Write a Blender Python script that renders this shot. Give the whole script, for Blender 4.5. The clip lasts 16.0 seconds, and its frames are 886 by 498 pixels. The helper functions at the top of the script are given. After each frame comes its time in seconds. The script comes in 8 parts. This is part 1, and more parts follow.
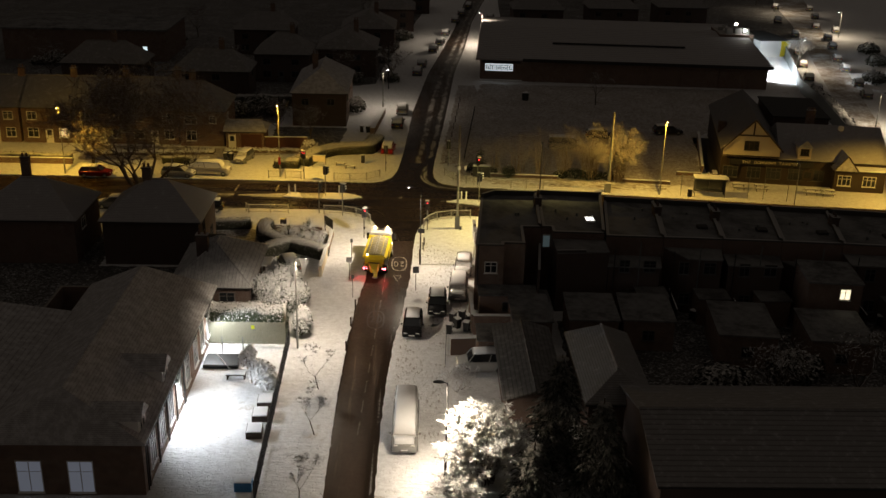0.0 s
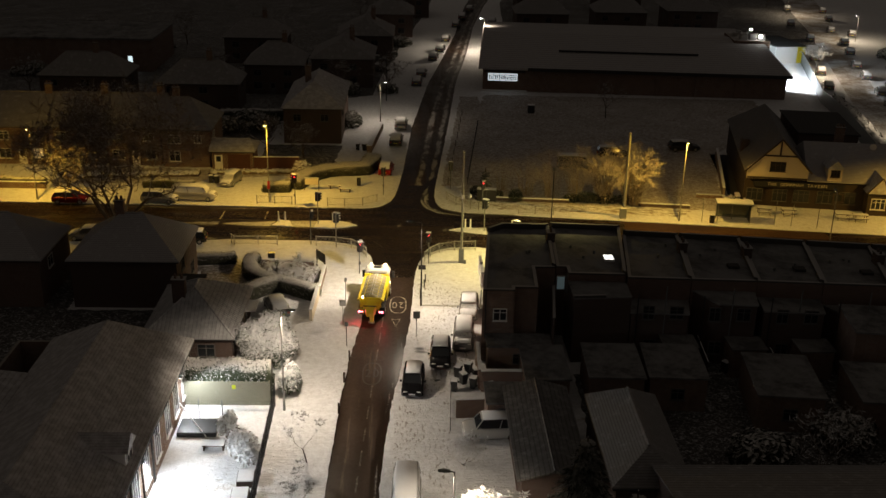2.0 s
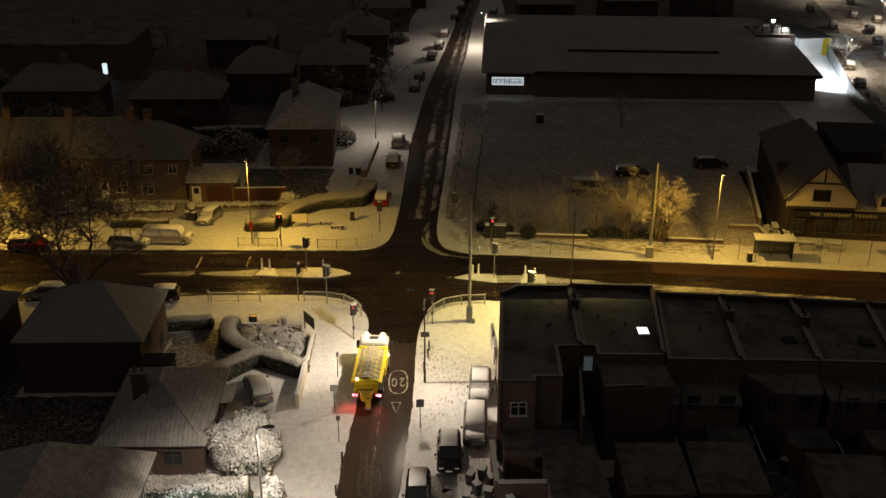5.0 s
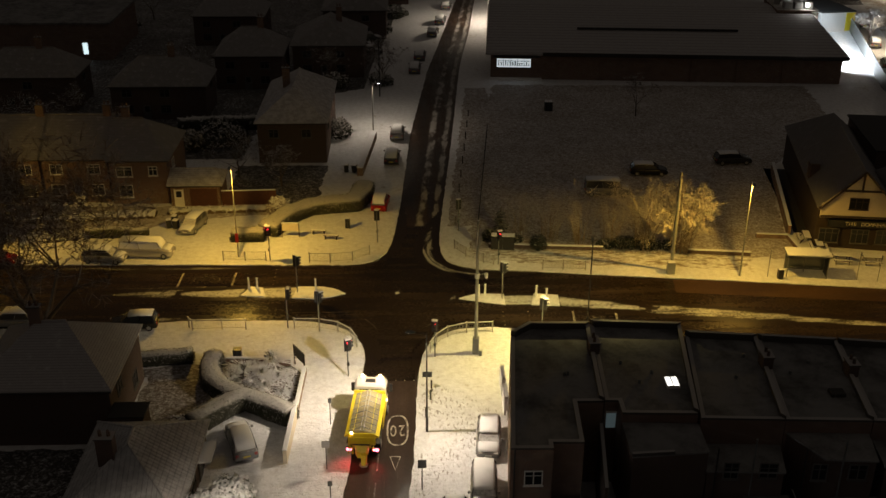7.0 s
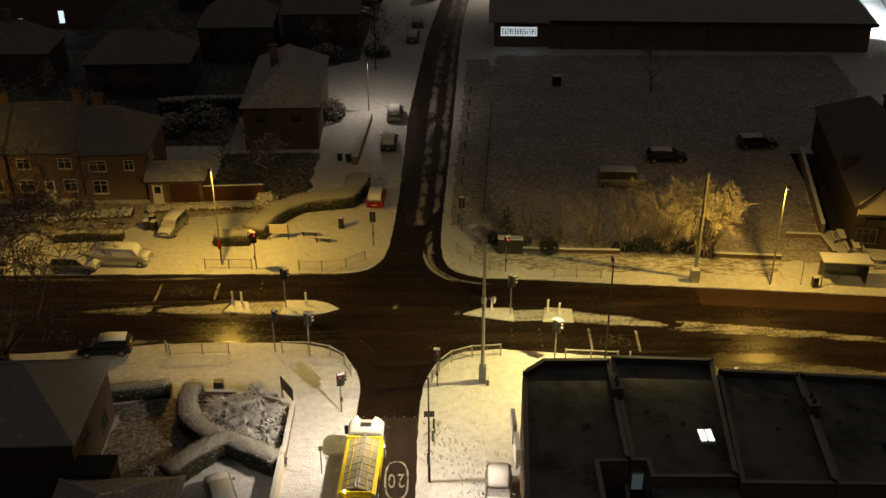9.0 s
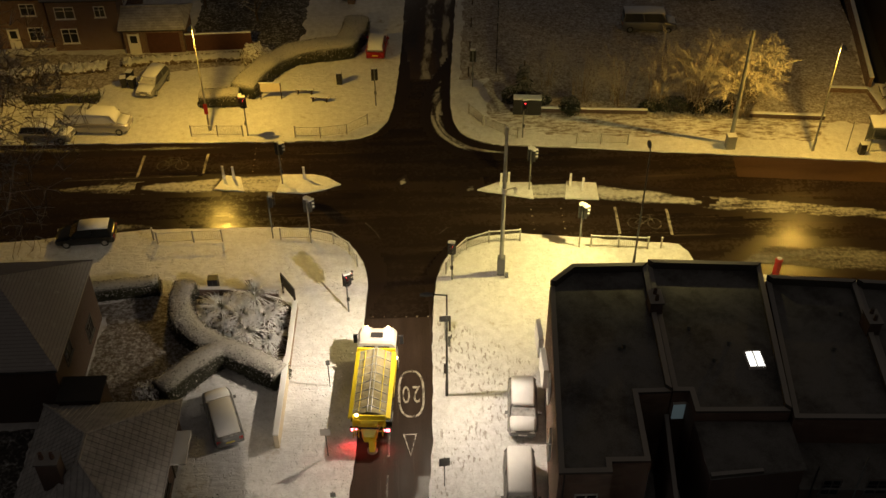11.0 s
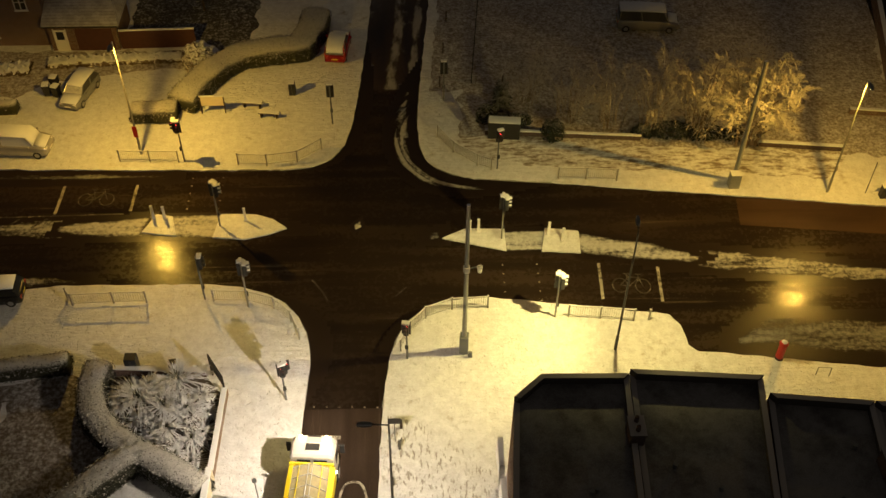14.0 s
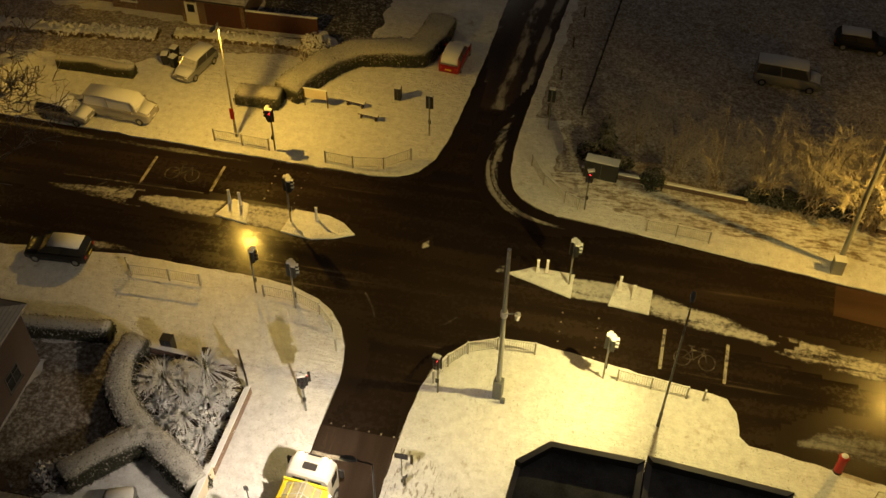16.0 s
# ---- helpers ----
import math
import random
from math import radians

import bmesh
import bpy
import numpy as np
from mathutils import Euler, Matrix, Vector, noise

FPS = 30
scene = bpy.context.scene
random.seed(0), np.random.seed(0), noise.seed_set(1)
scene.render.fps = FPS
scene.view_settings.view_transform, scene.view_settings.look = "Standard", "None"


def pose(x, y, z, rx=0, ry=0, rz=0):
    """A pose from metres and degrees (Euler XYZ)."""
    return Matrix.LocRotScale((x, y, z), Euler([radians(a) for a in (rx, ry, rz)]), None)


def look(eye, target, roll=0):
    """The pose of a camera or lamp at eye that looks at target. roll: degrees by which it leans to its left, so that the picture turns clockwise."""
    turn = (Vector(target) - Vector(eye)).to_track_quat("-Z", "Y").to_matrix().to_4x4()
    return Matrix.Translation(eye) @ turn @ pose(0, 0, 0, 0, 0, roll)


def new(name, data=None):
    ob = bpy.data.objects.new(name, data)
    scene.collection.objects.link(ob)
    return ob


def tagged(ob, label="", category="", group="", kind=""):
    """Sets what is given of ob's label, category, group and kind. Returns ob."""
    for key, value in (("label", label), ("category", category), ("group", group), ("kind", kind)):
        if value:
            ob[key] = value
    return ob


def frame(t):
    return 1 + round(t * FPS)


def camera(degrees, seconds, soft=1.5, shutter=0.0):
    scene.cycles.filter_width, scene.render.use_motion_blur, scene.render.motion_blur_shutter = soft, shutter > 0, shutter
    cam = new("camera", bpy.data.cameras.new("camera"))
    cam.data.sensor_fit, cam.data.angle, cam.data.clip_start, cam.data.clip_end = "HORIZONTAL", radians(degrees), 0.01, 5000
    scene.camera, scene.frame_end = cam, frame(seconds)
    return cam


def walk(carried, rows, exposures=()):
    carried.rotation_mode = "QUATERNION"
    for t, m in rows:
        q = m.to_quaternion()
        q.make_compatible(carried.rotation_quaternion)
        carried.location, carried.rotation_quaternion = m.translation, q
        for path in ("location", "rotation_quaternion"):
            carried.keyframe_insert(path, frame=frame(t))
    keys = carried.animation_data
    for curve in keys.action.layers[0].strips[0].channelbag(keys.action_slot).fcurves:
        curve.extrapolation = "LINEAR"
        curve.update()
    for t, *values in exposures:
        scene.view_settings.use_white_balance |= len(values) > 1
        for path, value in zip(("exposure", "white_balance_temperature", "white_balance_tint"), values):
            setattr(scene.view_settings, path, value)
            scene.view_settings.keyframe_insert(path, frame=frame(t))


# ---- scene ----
cam = camera(46.1, 16.0)
PATH = [
    (0, (1.612, -125.591, 42.043), (1.669, -123.728, 41.316), 1.4),
    (0.5, (1.509, -122.783, 42.049), (1.566, -120.921, 41.322), 1.4),
    (1, (1.514, -120.076, 42.155), (1.57, -118.214, 41.428), 1.3),
    (1.5, (1.555, -117.371, 42.153), (1.612, -115.507, 41.428), 1.3),
    (2, (1.506, -114.668, 42.209), (1.564, -112.808, 41.477), 1.2),
    (2.5, (1.455, -111.797, 42.394), (1.514, -109.939, 41.657), 1.1),
    (3, (1.404, -109.057, 42.854), (1.463, -107.201, 42.112), 1.0),
    (3.5, (1.4, -106.384, 43.409), (1.459, -104.531, 42.658), 0.9),
    (4, (1.402, -103.749, 44.032), (1.461, -101.901, 43.269), 0.7),
    (4.2, (1.445, -102.806, 44.142), (1.504, -100.96, 43.377), 0.5),
    (6.5, (1.428, -90.463, 46.323), (1.485, -88.653, 45.476), 0.2),
    (7, (1.452, -87.76, 46.643), (1.509, -85.958, 45.778), 0.2),
    (7.5, (1.524, -85.029, 46.994), (1.58, -83.234, 46.114), 0.0),
    (8, (1.644, -82.343, 47.441), (1.698, -80.557, 46.543), -0.1),
    (8.2, (1.69, -81.19, 47.495), (1.744, -79.408, 46.589), -0.1),
    (10.3, (0.76, -70.132, 49.112), (0.819, -68.504, 47.951), -0.3),
    (10.5, (0.545, -68.954, 49.186), (0.608, -67.356, 47.985), -0.2),
    (11, (0.428, -66.276, 49.424), (0.488, -64.756, 48.126), -0.3),
    (11.5, (0.277, -63.516, 49.76), (0.336, -62.078, 48.372), -0.2),
    (12, (0.37, -60.671, 50.14), (0.425, -59.284, 48.7), -0.3),
    (12.5, (0.618, -57.992, 50.464), (0.678, -56.605, 49.024), 0.0),
    (13, (1.256, -55.519, 50.577), (1.318, -54.128, 49.141), 0.3),
    (13.5, (2.317, -53.253, 50.624), (2.38, -51.862, 49.188), 0.5),
    (14, (3.698, -51.591, 50.656), (3.755, -50.199, 49.221), 0.6),
    (14.5, (5.087, -50.459, 50.565), (5.121, -49.064, 49.133), 0.9),
    (15, (6.76, -49.358, 50.578), (6.691, -47.967, 49.142), 0.9),
    (15.5, (8.812, -48.402, 50.434), (8.636, -47.024, 48.995), 0.6),
    (16, (10.448, -47.722, 50.175), (10.18, -46.359, 48.736), 0.9),
]
walk(cam, [(t, look(eye, target, roll)) for t, eye, target, roll in PATH])

# ---- world and exposure ----
scene.view_settings.exposure = 0.17
world = bpy.data.worlds.new("night_sky")
scene.world = world
world.use_nodes = True
world.node_tree.nodes["Background"].inputs[0].default_value = (1.0, 0.83, 0.68, 1)
world.node_tree.nodes["Background"].inputs[1].default_value = 0.034

AMBER = (1.0, 0.575, 0.085)
WARM = (1.0, 0.82, 0.61)
COLD = (0.88, 0.95, 1.0)


def spot(name, x, y, z, power, color, cone=150, blend=0.6, tx=0.0, ty=0.0, size=0.12):
    la = bpy.data.lights.new(name, "SPOT")
    la.energy, la.color, la.spot_size, la.spot_blend, la.shadow_soft_size = power, color, radians(cone), blend, size
    ob = new(name, la)
    ob.matrix_world = look((x, y, z), (x + tx, y + ty, z - 10))
    return ob


# ---- materials ----
def nodes_of(name):
    m = bpy.data.materials.new(name)
    m.use_nodes = True
    nt = m.node_tree
    return m, nt, nt.nodes["Principled BSDF"]


def link(nt, a, b):
    nt.links.new(a, b)


def tex_noise(nt, scale, detail=4.0, rough=0.6, vec=None):
    n = nt.nodes.new("ShaderNodeTexNoise")
    n.inputs["Scale"].default_value, n.inputs["Detail"].default_value, n.inputs["Roughness"].default_value = scale, detail, rough
    if vec is not None:
        link(nt, vec, n.inputs["Vector"])
    return n.outputs[0]


def obj_coord(nt, scale=(1, 1, 1)):
    tc = nt.nodes.new("ShaderNodeTexCoord")
    mp = nt.nodes.new("ShaderNodeMapping")
    mp.inputs["Scale"].default_value = scale
    link(nt, tc.outputs["Object"], mp.inputs["Vector"])
    return mp.outputs[0]


def ramp(nt, fac, lo, hi, a=0.0, b=1.0):
    mr = nt.nodes.new("ShaderNodeMapRange")
    mr.interpolation_type = "SMOOTHSTEP"
    for k, v in zip((1, 2, 3, 4), (lo, hi, a, b)):
        mr.inputs[k].default_value = v
    link(nt, fac, mr.inputs[0])
    return mr.outputs[0]


def mix(nt, fac, a, b):
    n = nt.nodes.new("ShaderNodeMix")
    n.data_type = "RGBA"
    for sock, v in ((n.inputs[0], fac), (n.inputs[6], a), (n.inputs[7], b)):
        if hasattr(v, "is_linked"):
            link(nt, v, sock)
        elif isinstance(v, (int, float)):
            sock.default_value = v
        else:
            sock.default_value = (*v, 1)
    return n.outputs[2]


def mathn(nt, op, a, b=0.0):
    n = nt.nodes.new("ShaderNodeMath")
    n.operation = op
    for sock, v in ((n.inputs[0], a), (n.inputs[1], b)):
        if hasattr(v, "is_linked"):
            link(nt, v, sock)
        else:
            sock.default_value = v
    return n.outputs[0]


def bump(nt, bsdf, height, strength=0.5, dist=0.05):
    b = nt.nodes.new("ShaderNodeBump")
    b.inputs["Strength"].default_value, b.inputs["Distance"].default_value = strength, dist
    link(nt, height, b.inputs["Height"])
    link(nt, b.outputs[0], bsdf.inputs["Normal"])


def plain(name, color, rough=0.6, metal=0.0, vary=0.25, scale=6.0, bumps=0.15):
    m, nt, s = nodes_of(name)
    v = obj_coord(nt)
    n = tex_noise(nt, scale, 5, 0.6, v)
    dark = tuple(c * (1 - vary) for c in color)
    link(nt, mix(nt, n, dark, tuple(min(1, c * (1 + vary * 0.6)) for c in color)), s.inputs["Base Color"])
    s.inputs["Roughness"].default_value, s.inputs["Metallic"].default_value = rough, metal
    if bumps:
        bump(nt, s, tex_noise(nt, scale * 8, 3, 0.6, v), bumps, 0.02)
    return m


SNOW = (0.80, 0.81, 0.83)


def snow_on(name, base, rough=0.7, lo=0.25, hi=0.6, patch=0.5, scale=3.0, metal=0.0, snow=SNOW, each=0.0):
    """Snow lies where the surface looks up; the base shows on its flanks and through thin places."""
    m, nt, s = nodes_of(name)
    v = obj_coord(nt)
    geo = nt.nodes.new("ShaderNodeNewGeometry")
    sep = nt.nodes.new("ShaderNodeSeparateXYZ")
    link(nt, geo.outputs["Normal"], sep.inputs[0])
    n = tex_noise(nt, scale, 5, 0.65, v)
    up = mathn(nt, "ADD", sep.outputs[2], mathn(nt, "MULTIPLY", mathn(nt, "SUBTRACT", n, 0.5), patch))
    if each:
        up = mathn(nt, "ADD", up, mathn(nt, "MULTIPLY", mathn(nt, "SUBTRACT", geo.outputs["Random Per Island"], 0.5), each))
    f = ramp(nt, up, lo, hi)
    fine = tex_noise(nt, scale * 6, 3, 0.6, v)
    bcol = mix(nt, fine, tuple(c * 0.6 for c in base), tuple(min(1, c * 1.25) for c in base))
    link(nt, mix(nt, f, bcol, snow), s.inputs["Base Color"])
    s.inputs["Roughness"].default_value, s.inputs["Metallic"].default_value = rough, metal
    bump(nt, s, n, 0.3, 0.05)
    return m


def snow_ground(name, cover_lo, cover_hi, under=(0.22, 0.20, 0.17), prints=0.6, fine_cover=False, busy=(0.46, 0.60), print_tint=(0.40, 0.38, 0.35), size=(0.16, 0.28), many=3.0, strokes=False, drawn=(1, 1, 1)):
    """Lying snow with trodden marks, wind ripples and thin places where the ground shows."""
    m, nt, s = nodes_of(name)
    v = obj_coord(nt)
    big = tex_noise(nt, 0.22, 6, 0.62, v)
    mid = tex_noise(nt, 1.7, 5, 0.65, v)
    vo = nt.nodes.new("ShaderNodeTexVoronoi")
    vo.inputs["Scale"].default_value = many
    warp = nt.nodes.new("ShaderNodeVectorMath")
    warp.operation = "ADD"
    col = nt.nodes.new("ShaderNodeTexNoise")
    col.inputs["Scale"].default_value = 0.9
    link(nt, v, col.inputs["Vector"])
    link(nt, v, warp.inputs[0])
    link(nt, col.outputs["Color"], warp.inputs[1])
    long_ = nt.nodes.new("ShaderNodeMapping")
    long_.inputs["Scale"].default_value = (1.7, 0.85, 1)
    long_.inputs["Rotation"].default_value = (0, 0, 0.35)
    link(nt, warp.outputs[0], long_.inputs["Vector"])
    link(nt, long_.outputs[0], vo.inputs["Vector"])
    step = ramp(nt, vo.outputs["Distance"], size[0], size[1], 1.0, 0.0)
    if strokes:
        # scuffs drawn out by dragging feet, thicker than single prints
        drag = nt.nodes.new("ShaderNodeMapping")
        drag.inputs["Scale"].default_value = (5.4, 1.7, 1)
        drag.inputs["Rotation"].default_value = (0, 0, 0.22)
        link(nt, v, drag.inputs["Vector"])
        step = mathn(nt, "MAXIMUM", mathn(nt, "MULTIPLY", step, 0.5), ramp(nt, tex_noise(nt, 1.0, 3, 0.55, drag.outputs[0]), 0.54, 0.64))
    walked = mathn(nt, "MULTIPLY", step, ramp(nt, big, busy[0], busy[1]))
    thin = ramp(nt, mathn(nt, "ADD", mathn(nt, "MULTIPLY", big, 0.6), mathn(nt, "MULTIPLY", mid, 0.4)), cover_lo, cover_hi, 1.0, 0.0)
    fine = tex_noise(nt, 28, 3, 0.6, v)
    if fine_cover:
        thin = ramp(nt, mathn(nt, "ADD", mathn(nt, "MULTIPLY", tex_noise(nt, 4.5, 5, 0.7, obj_coord(nt, drawn)), 0.6), mathn(nt, "ADD", mathn(nt, "MULTIPLY", mid, 0.25), mathn(nt, "MULTIPLY", big, 0.15))), cover_lo, cover_hi, 1.0, 0.0)
    clean = mix(nt, mathn(nt, "ADD", mathn(nt, "MULTIPLY", ramp(nt, mid, 0.3, 0.7), 0.55), mathn(nt, "MULTIPLY", ramp(nt, tex_noise(nt, 9, 4, 0.7, v), 0.3, 0.7), 0.45)), (0.62, 0.62, 0.63), (0.87, 0.88, 0.90))
    trod = mix(nt, mathn(nt, "MULTIPLY", walked, prints), clean, print_tint)
    link(nt, mix(nt, thin, trod, mix(nt, fine, tuple(c * 0.6 for c in under), tuple(c * 1.5 for c in under))), s.inputs["Base Color"])
    s.inputs["Roughness"].default_value = 0.75
    h = mathn(nt, "SUBTRACT", mathn(nt, "ADD", mathn(nt, "MULTIPLY", mid, 0.7), mathn(nt, "MULTIPLY", fine, 0.14)), mathn(nt, "MULTIPLY", step, 0.4))
    ripple = tex_noise(nt, 3.2, 4, 0.6, obj_coord(nt, (0.35, 1.3, 1)))
    bump(nt, s, mathn(nt, "ADD", h, mathn(nt, "MULTIPLY", ripple, 0.8)), 0.95, 0.13)
    return m


def asphalt(name, along, snowy, uv=False, wet=0.13, dark=(0.012, 0.007, 0.004), pale=(0.064, 0.038, 0.023), slush=(0.36, 0.27, 0.19), amount=0.42, gloss=0.28):
    """Wet tarmac with gravel grain, wheel tracks and streaks of brown slush drawn out along the traffic."""
    m, nt, s = nodes_of(name)
    v = obj_coord(nt)
    if uv:
        tc = nt.nodes.new("ShaderNodeTexCoord")
        mp = nt.nodes.new("ShaderNodeMapping")
        link(nt, tc.outputs["UV"], mp.inputs["Vector"])
        mp.inputs["Scale"].default_value = (1, 0.06, 1)
        streak = tex_noise(nt, 5.0, 6, 0.62, mp.outputs[0])
        sep = nt.nodes.new("ShaderNodeSeparateXYZ")
        link(nt, tc.outputs["UV"], sep.inputs[0])
        u = sep.outputs[0]
        mid = ramp(nt, mathn(nt, "ABSOLUTE", mathn(nt, "SUBTRACT", u, 0.52)), 0.03, 0.12, 0.17, 0.0)
        mid2 = ramp(nt, mathn(nt, "ABSOLUTE", mathn(nt, "SUBTRACT", u, 0.80)), 0.02, 0.10, 0.22, 0.0)
        rim = ramp(nt, mathn(nt, "ABSOLUTE", mathn(nt, "SUBTRACT", u, 0.5)), 0.42, 0.5, 0.0, 0.25)
        streak = mathn(nt, "ADD", streak, mathn(nt, "ADD", mid, mathn(nt, "ADD", mid2, rim)))
    else:
        streak = tex_noise(nt, 1.0, 6, 0.62, obj_coord(nt, (0.07, 1.6, 1) if along == "x" else (1.6, 0.07, 1)))
    track = tex_noise(nt, 1.0, 4, 0.5, obj_coord(nt, (0.07, 0.8, 1) if along == "x" else (0.8, 0.07, 1)))
    grain = tex_noise(nt, 22, 4, 0.7, v)
    blot = tex_noise(nt, 0.35, 5, 0.6, v)
    wide = tex_noise(nt, 0.09, 4, 0.6, v)
    tone = mathn(nt, "ADD", mathn(nt, "ADD", mathn(nt, "MULTIPLY", grain, 0.35), mathn(nt, "MULTIPLY", track, 0.4)), mathn(nt, "MULTIPLY", wide, 0.35))
    base = mix(nt, ramp(nt, tone, 0.4, 0.72), dark, pale)
    f = mathn(nt, "MULTIPLY", ramp(nt, mathn(nt, "ADD", streak, mathn(nt, "MULTIPLY", mathn(nt, "SUBTRACT", grain, 0.5), 0.22)), snowy, snowy + 0.18), amount)
    link(nt, mix(nt, f, base, slush), s.inputs["Base Color"])
    rough = mathn(nt, "ADD", mathn(nt, "ADD", ramp(nt, mathn(nt, "ADD", mathn(nt, "MULTIPLY", track, 0.5), mathn(nt, "MULTIPLY", tex_noise(nt, 3.5, 5, 0.7, v), 0.5)), 0.40, 0.66, wet, wet + 0.28), ramp(nt, blot, 0.4, 0.7, 0.0, 0.07)), mathn(nt, "MULTIPLY", f, 0.8))
    link(nt, rough, s.inputs["Roughness"])
    s.inputs["Specular IOR Level"].default_value = gloss
    bump(nt, s, mathn(nt, "ADD", mathn(nt, "MULTIPLY", grain, 0.6), mathn(nt, "MULTIPLY", f, 0.8)), 0.09, 0.02)
    return m


def slush_patch(name, lo, hi, tops=(0.30, 0.74), round_=None, draw=(0.22, 1.5)):
    """Snow thinning into wet tarmac: whole in the middle, drawn out in streaks and crumbs at the edge."""
    m, nt, s = nodes_of(name)
    v = obj_coord(nt)
    at = nt.nodes.new("ShaderNodeAttribute")
    at.attribute_name = "edge"
    if round_:
        # tracks run in circles about the corner
        sep = nt.nodes.new("ShaderNodeSeparateXYZ")
        link(nt, v, sep.inputs[0])
        dx, dy = mathn(nt, "SUBTRACT", sep.outputs[0], round_[0]), mathn(nt, "SUBTRACT", sep.outputs[1], round_[1])
        rad = mathn(nt, "SQRT", mathn(nt, "ADD", mathn(nt, "MULTIPLY", dx, dx), mathn(nt, "MULTIPLY", dy, dy)))
        cmb = nt.nodes.new("ShaderNodeCombineXYZ")
        link(nt, mathn(nt, "MULTIPLY", rad, 2.6), cmb.inputs[0])
        link(nt, mathn(nt, "MULTIPLY", mathn(nt, "ARCTAN2", dy, dx), 0.9), cmb.inputs[1])
        streak = tex_noise(nt, 1.0, 5, 0.6, cmb.outputs[0])
    else:
        streak = tex_noise(nt, 1.0, 6, 0.65, obj_coord(nt, (*draw, 1)))
    crumb = tex_noise(nt, 3.4, 6, 0.72, v)
    fine = tex_noise(nt, 20, 4, 0.7, v)
    c = mathn(nt, "ADD", mathn(nt, "ADD", mathn(nt, "MULTIPLY", streak, 0.62 if round_ else 0.5), mathn(nt, "MULTIPLY", crumb, 0.23 if round_ else 0.35)), mathn(nt, "MULTIPLY", fine, 0.15))
    c = mathn(nt, "ADD", c, mathn(nt, "MULTIPLY", mathn(nt, "SUBTRACT", at.outputs["Fac"], 0.8), 0.5))
    f = ramp(nt, mathn(nt, "ADD", mathn(nt, "MULTIPLY", mathn(nt, "SUBTRACT", c, 0.5), 1.25), 0.5), lo, hi)
    wet = mix(nt, fine, (0.008, 0.005, 0.003), (0.030, 0.019, 0.012))
    snow = mix(nt, crumb, (tops[0], tops[0] * 0.9, tops[0] * 0.76), (tops[1], tops[1], tops[1] * 0.99))
    link(nt, mix(nt, f, wet, snow), s.inputs["Base Color"])
    link(nt, ramp(nt, f, 0.0, 1.0, 0.32, 0.8), s.inputs["Roughness"])
    s.inputs["Specular IOR Level"].default_value = 0.18
    bump(nt, s, mathn(nt, "ADD", mathn(nt, "MULTIPLY", f, 1.0), mathn(nt, "MULTIPLY", crumb, 0.4)), 0.5, 0.06)
    return m


def worn_paint(name, lo, hi):
    """Road paint rubbed away in grains and patches down to the tarmac."""
    m, nt, s = nodes_of(name)
    v = obj_coord(nt)
    n = mathn(nt, "ADD", mathn(nt, "MULTIPLY", tex_noise(nt, 2.2, 4, 0.6, v), 0.5), mathn(nt, "MULTIPLY", tex_noise(nt, 17, 3, 0.65, v), 0.5))
    link(nt, mix(nt, ramp(nt, n, lo, hi), (0.03, 0.022, 0.016), (0.46, 0.42, 0.34)), s.inputs["Base Color"])
    s.inputs["Roughness"].default_value = 0.5
    bump(nt, s, n, 0.2, 0.01)
    return m


def brick_wall(name, a=(0.15, 0.072, 0.048), b=(0.10, 0.048, 0.035), mortar=(0.30, 0.28, 0.25)):
    m, nt, s = nodes_of(name)
    tc = nt.nodes.new("ShaderNodeTexCoord")
    sep = nt.nodes.new("ShaderNodeSeparateXYZ")
    link(nt, tc.outputs["Object"], sep.inputs[0])
    cmb = nt.nodes.new("ShaderNodeCombineXYZ")
    link(nt, mathn(nt, "ADD", sep.outputs[0], sep.outputs[1]), cmb.inputs[0])
    link(nt, sep.outputs[2], cmb.inputs[1])
    br = nt.nodes.new("ShaderNodeTexBrick")
    link(nt, cmb.outputs[0], br.inputs["Vector"])
    br.inputs["Scale"].default_value = 1.0
    br.inputs["Brick Width"].default_value, br.inputs["Row Height"].default_value, br.inputs["Mortar Size"].default_value = 0.225, 0.075, 0.008
    br.inputs["Color1"].default_value, br.inputs["Color2"].default_value, br.inputs["Mortar"].default_value = (*a, 1), (*b, 1), (*mortar, 1)
    n = tex_noise(nt, 1.3, 5, 0.6, tc.outputs["Object"])
    link(nt, mix(nt, ramp(nt, n, 0.4, 0.75, 0.0, 0.5), br.outputs["Color"], (0.09, 0.06, 0.045)), s.inputs["Base Color"])
    s.inputs["Roughness"].default_value = 0.9
    bump(nt, s, br.outputs["Fac"], -0.4, 0.02)
    return m


def glow(name, color, strength):
    m, _, s = nodes_of(name)
    s.inputs["Base Color"].default_value = (*color, 1)
    s.inputs["Emission Color"].default_value = (*color, 1)
    s.inputs["Emission Strength"].default_value = strength
    return m


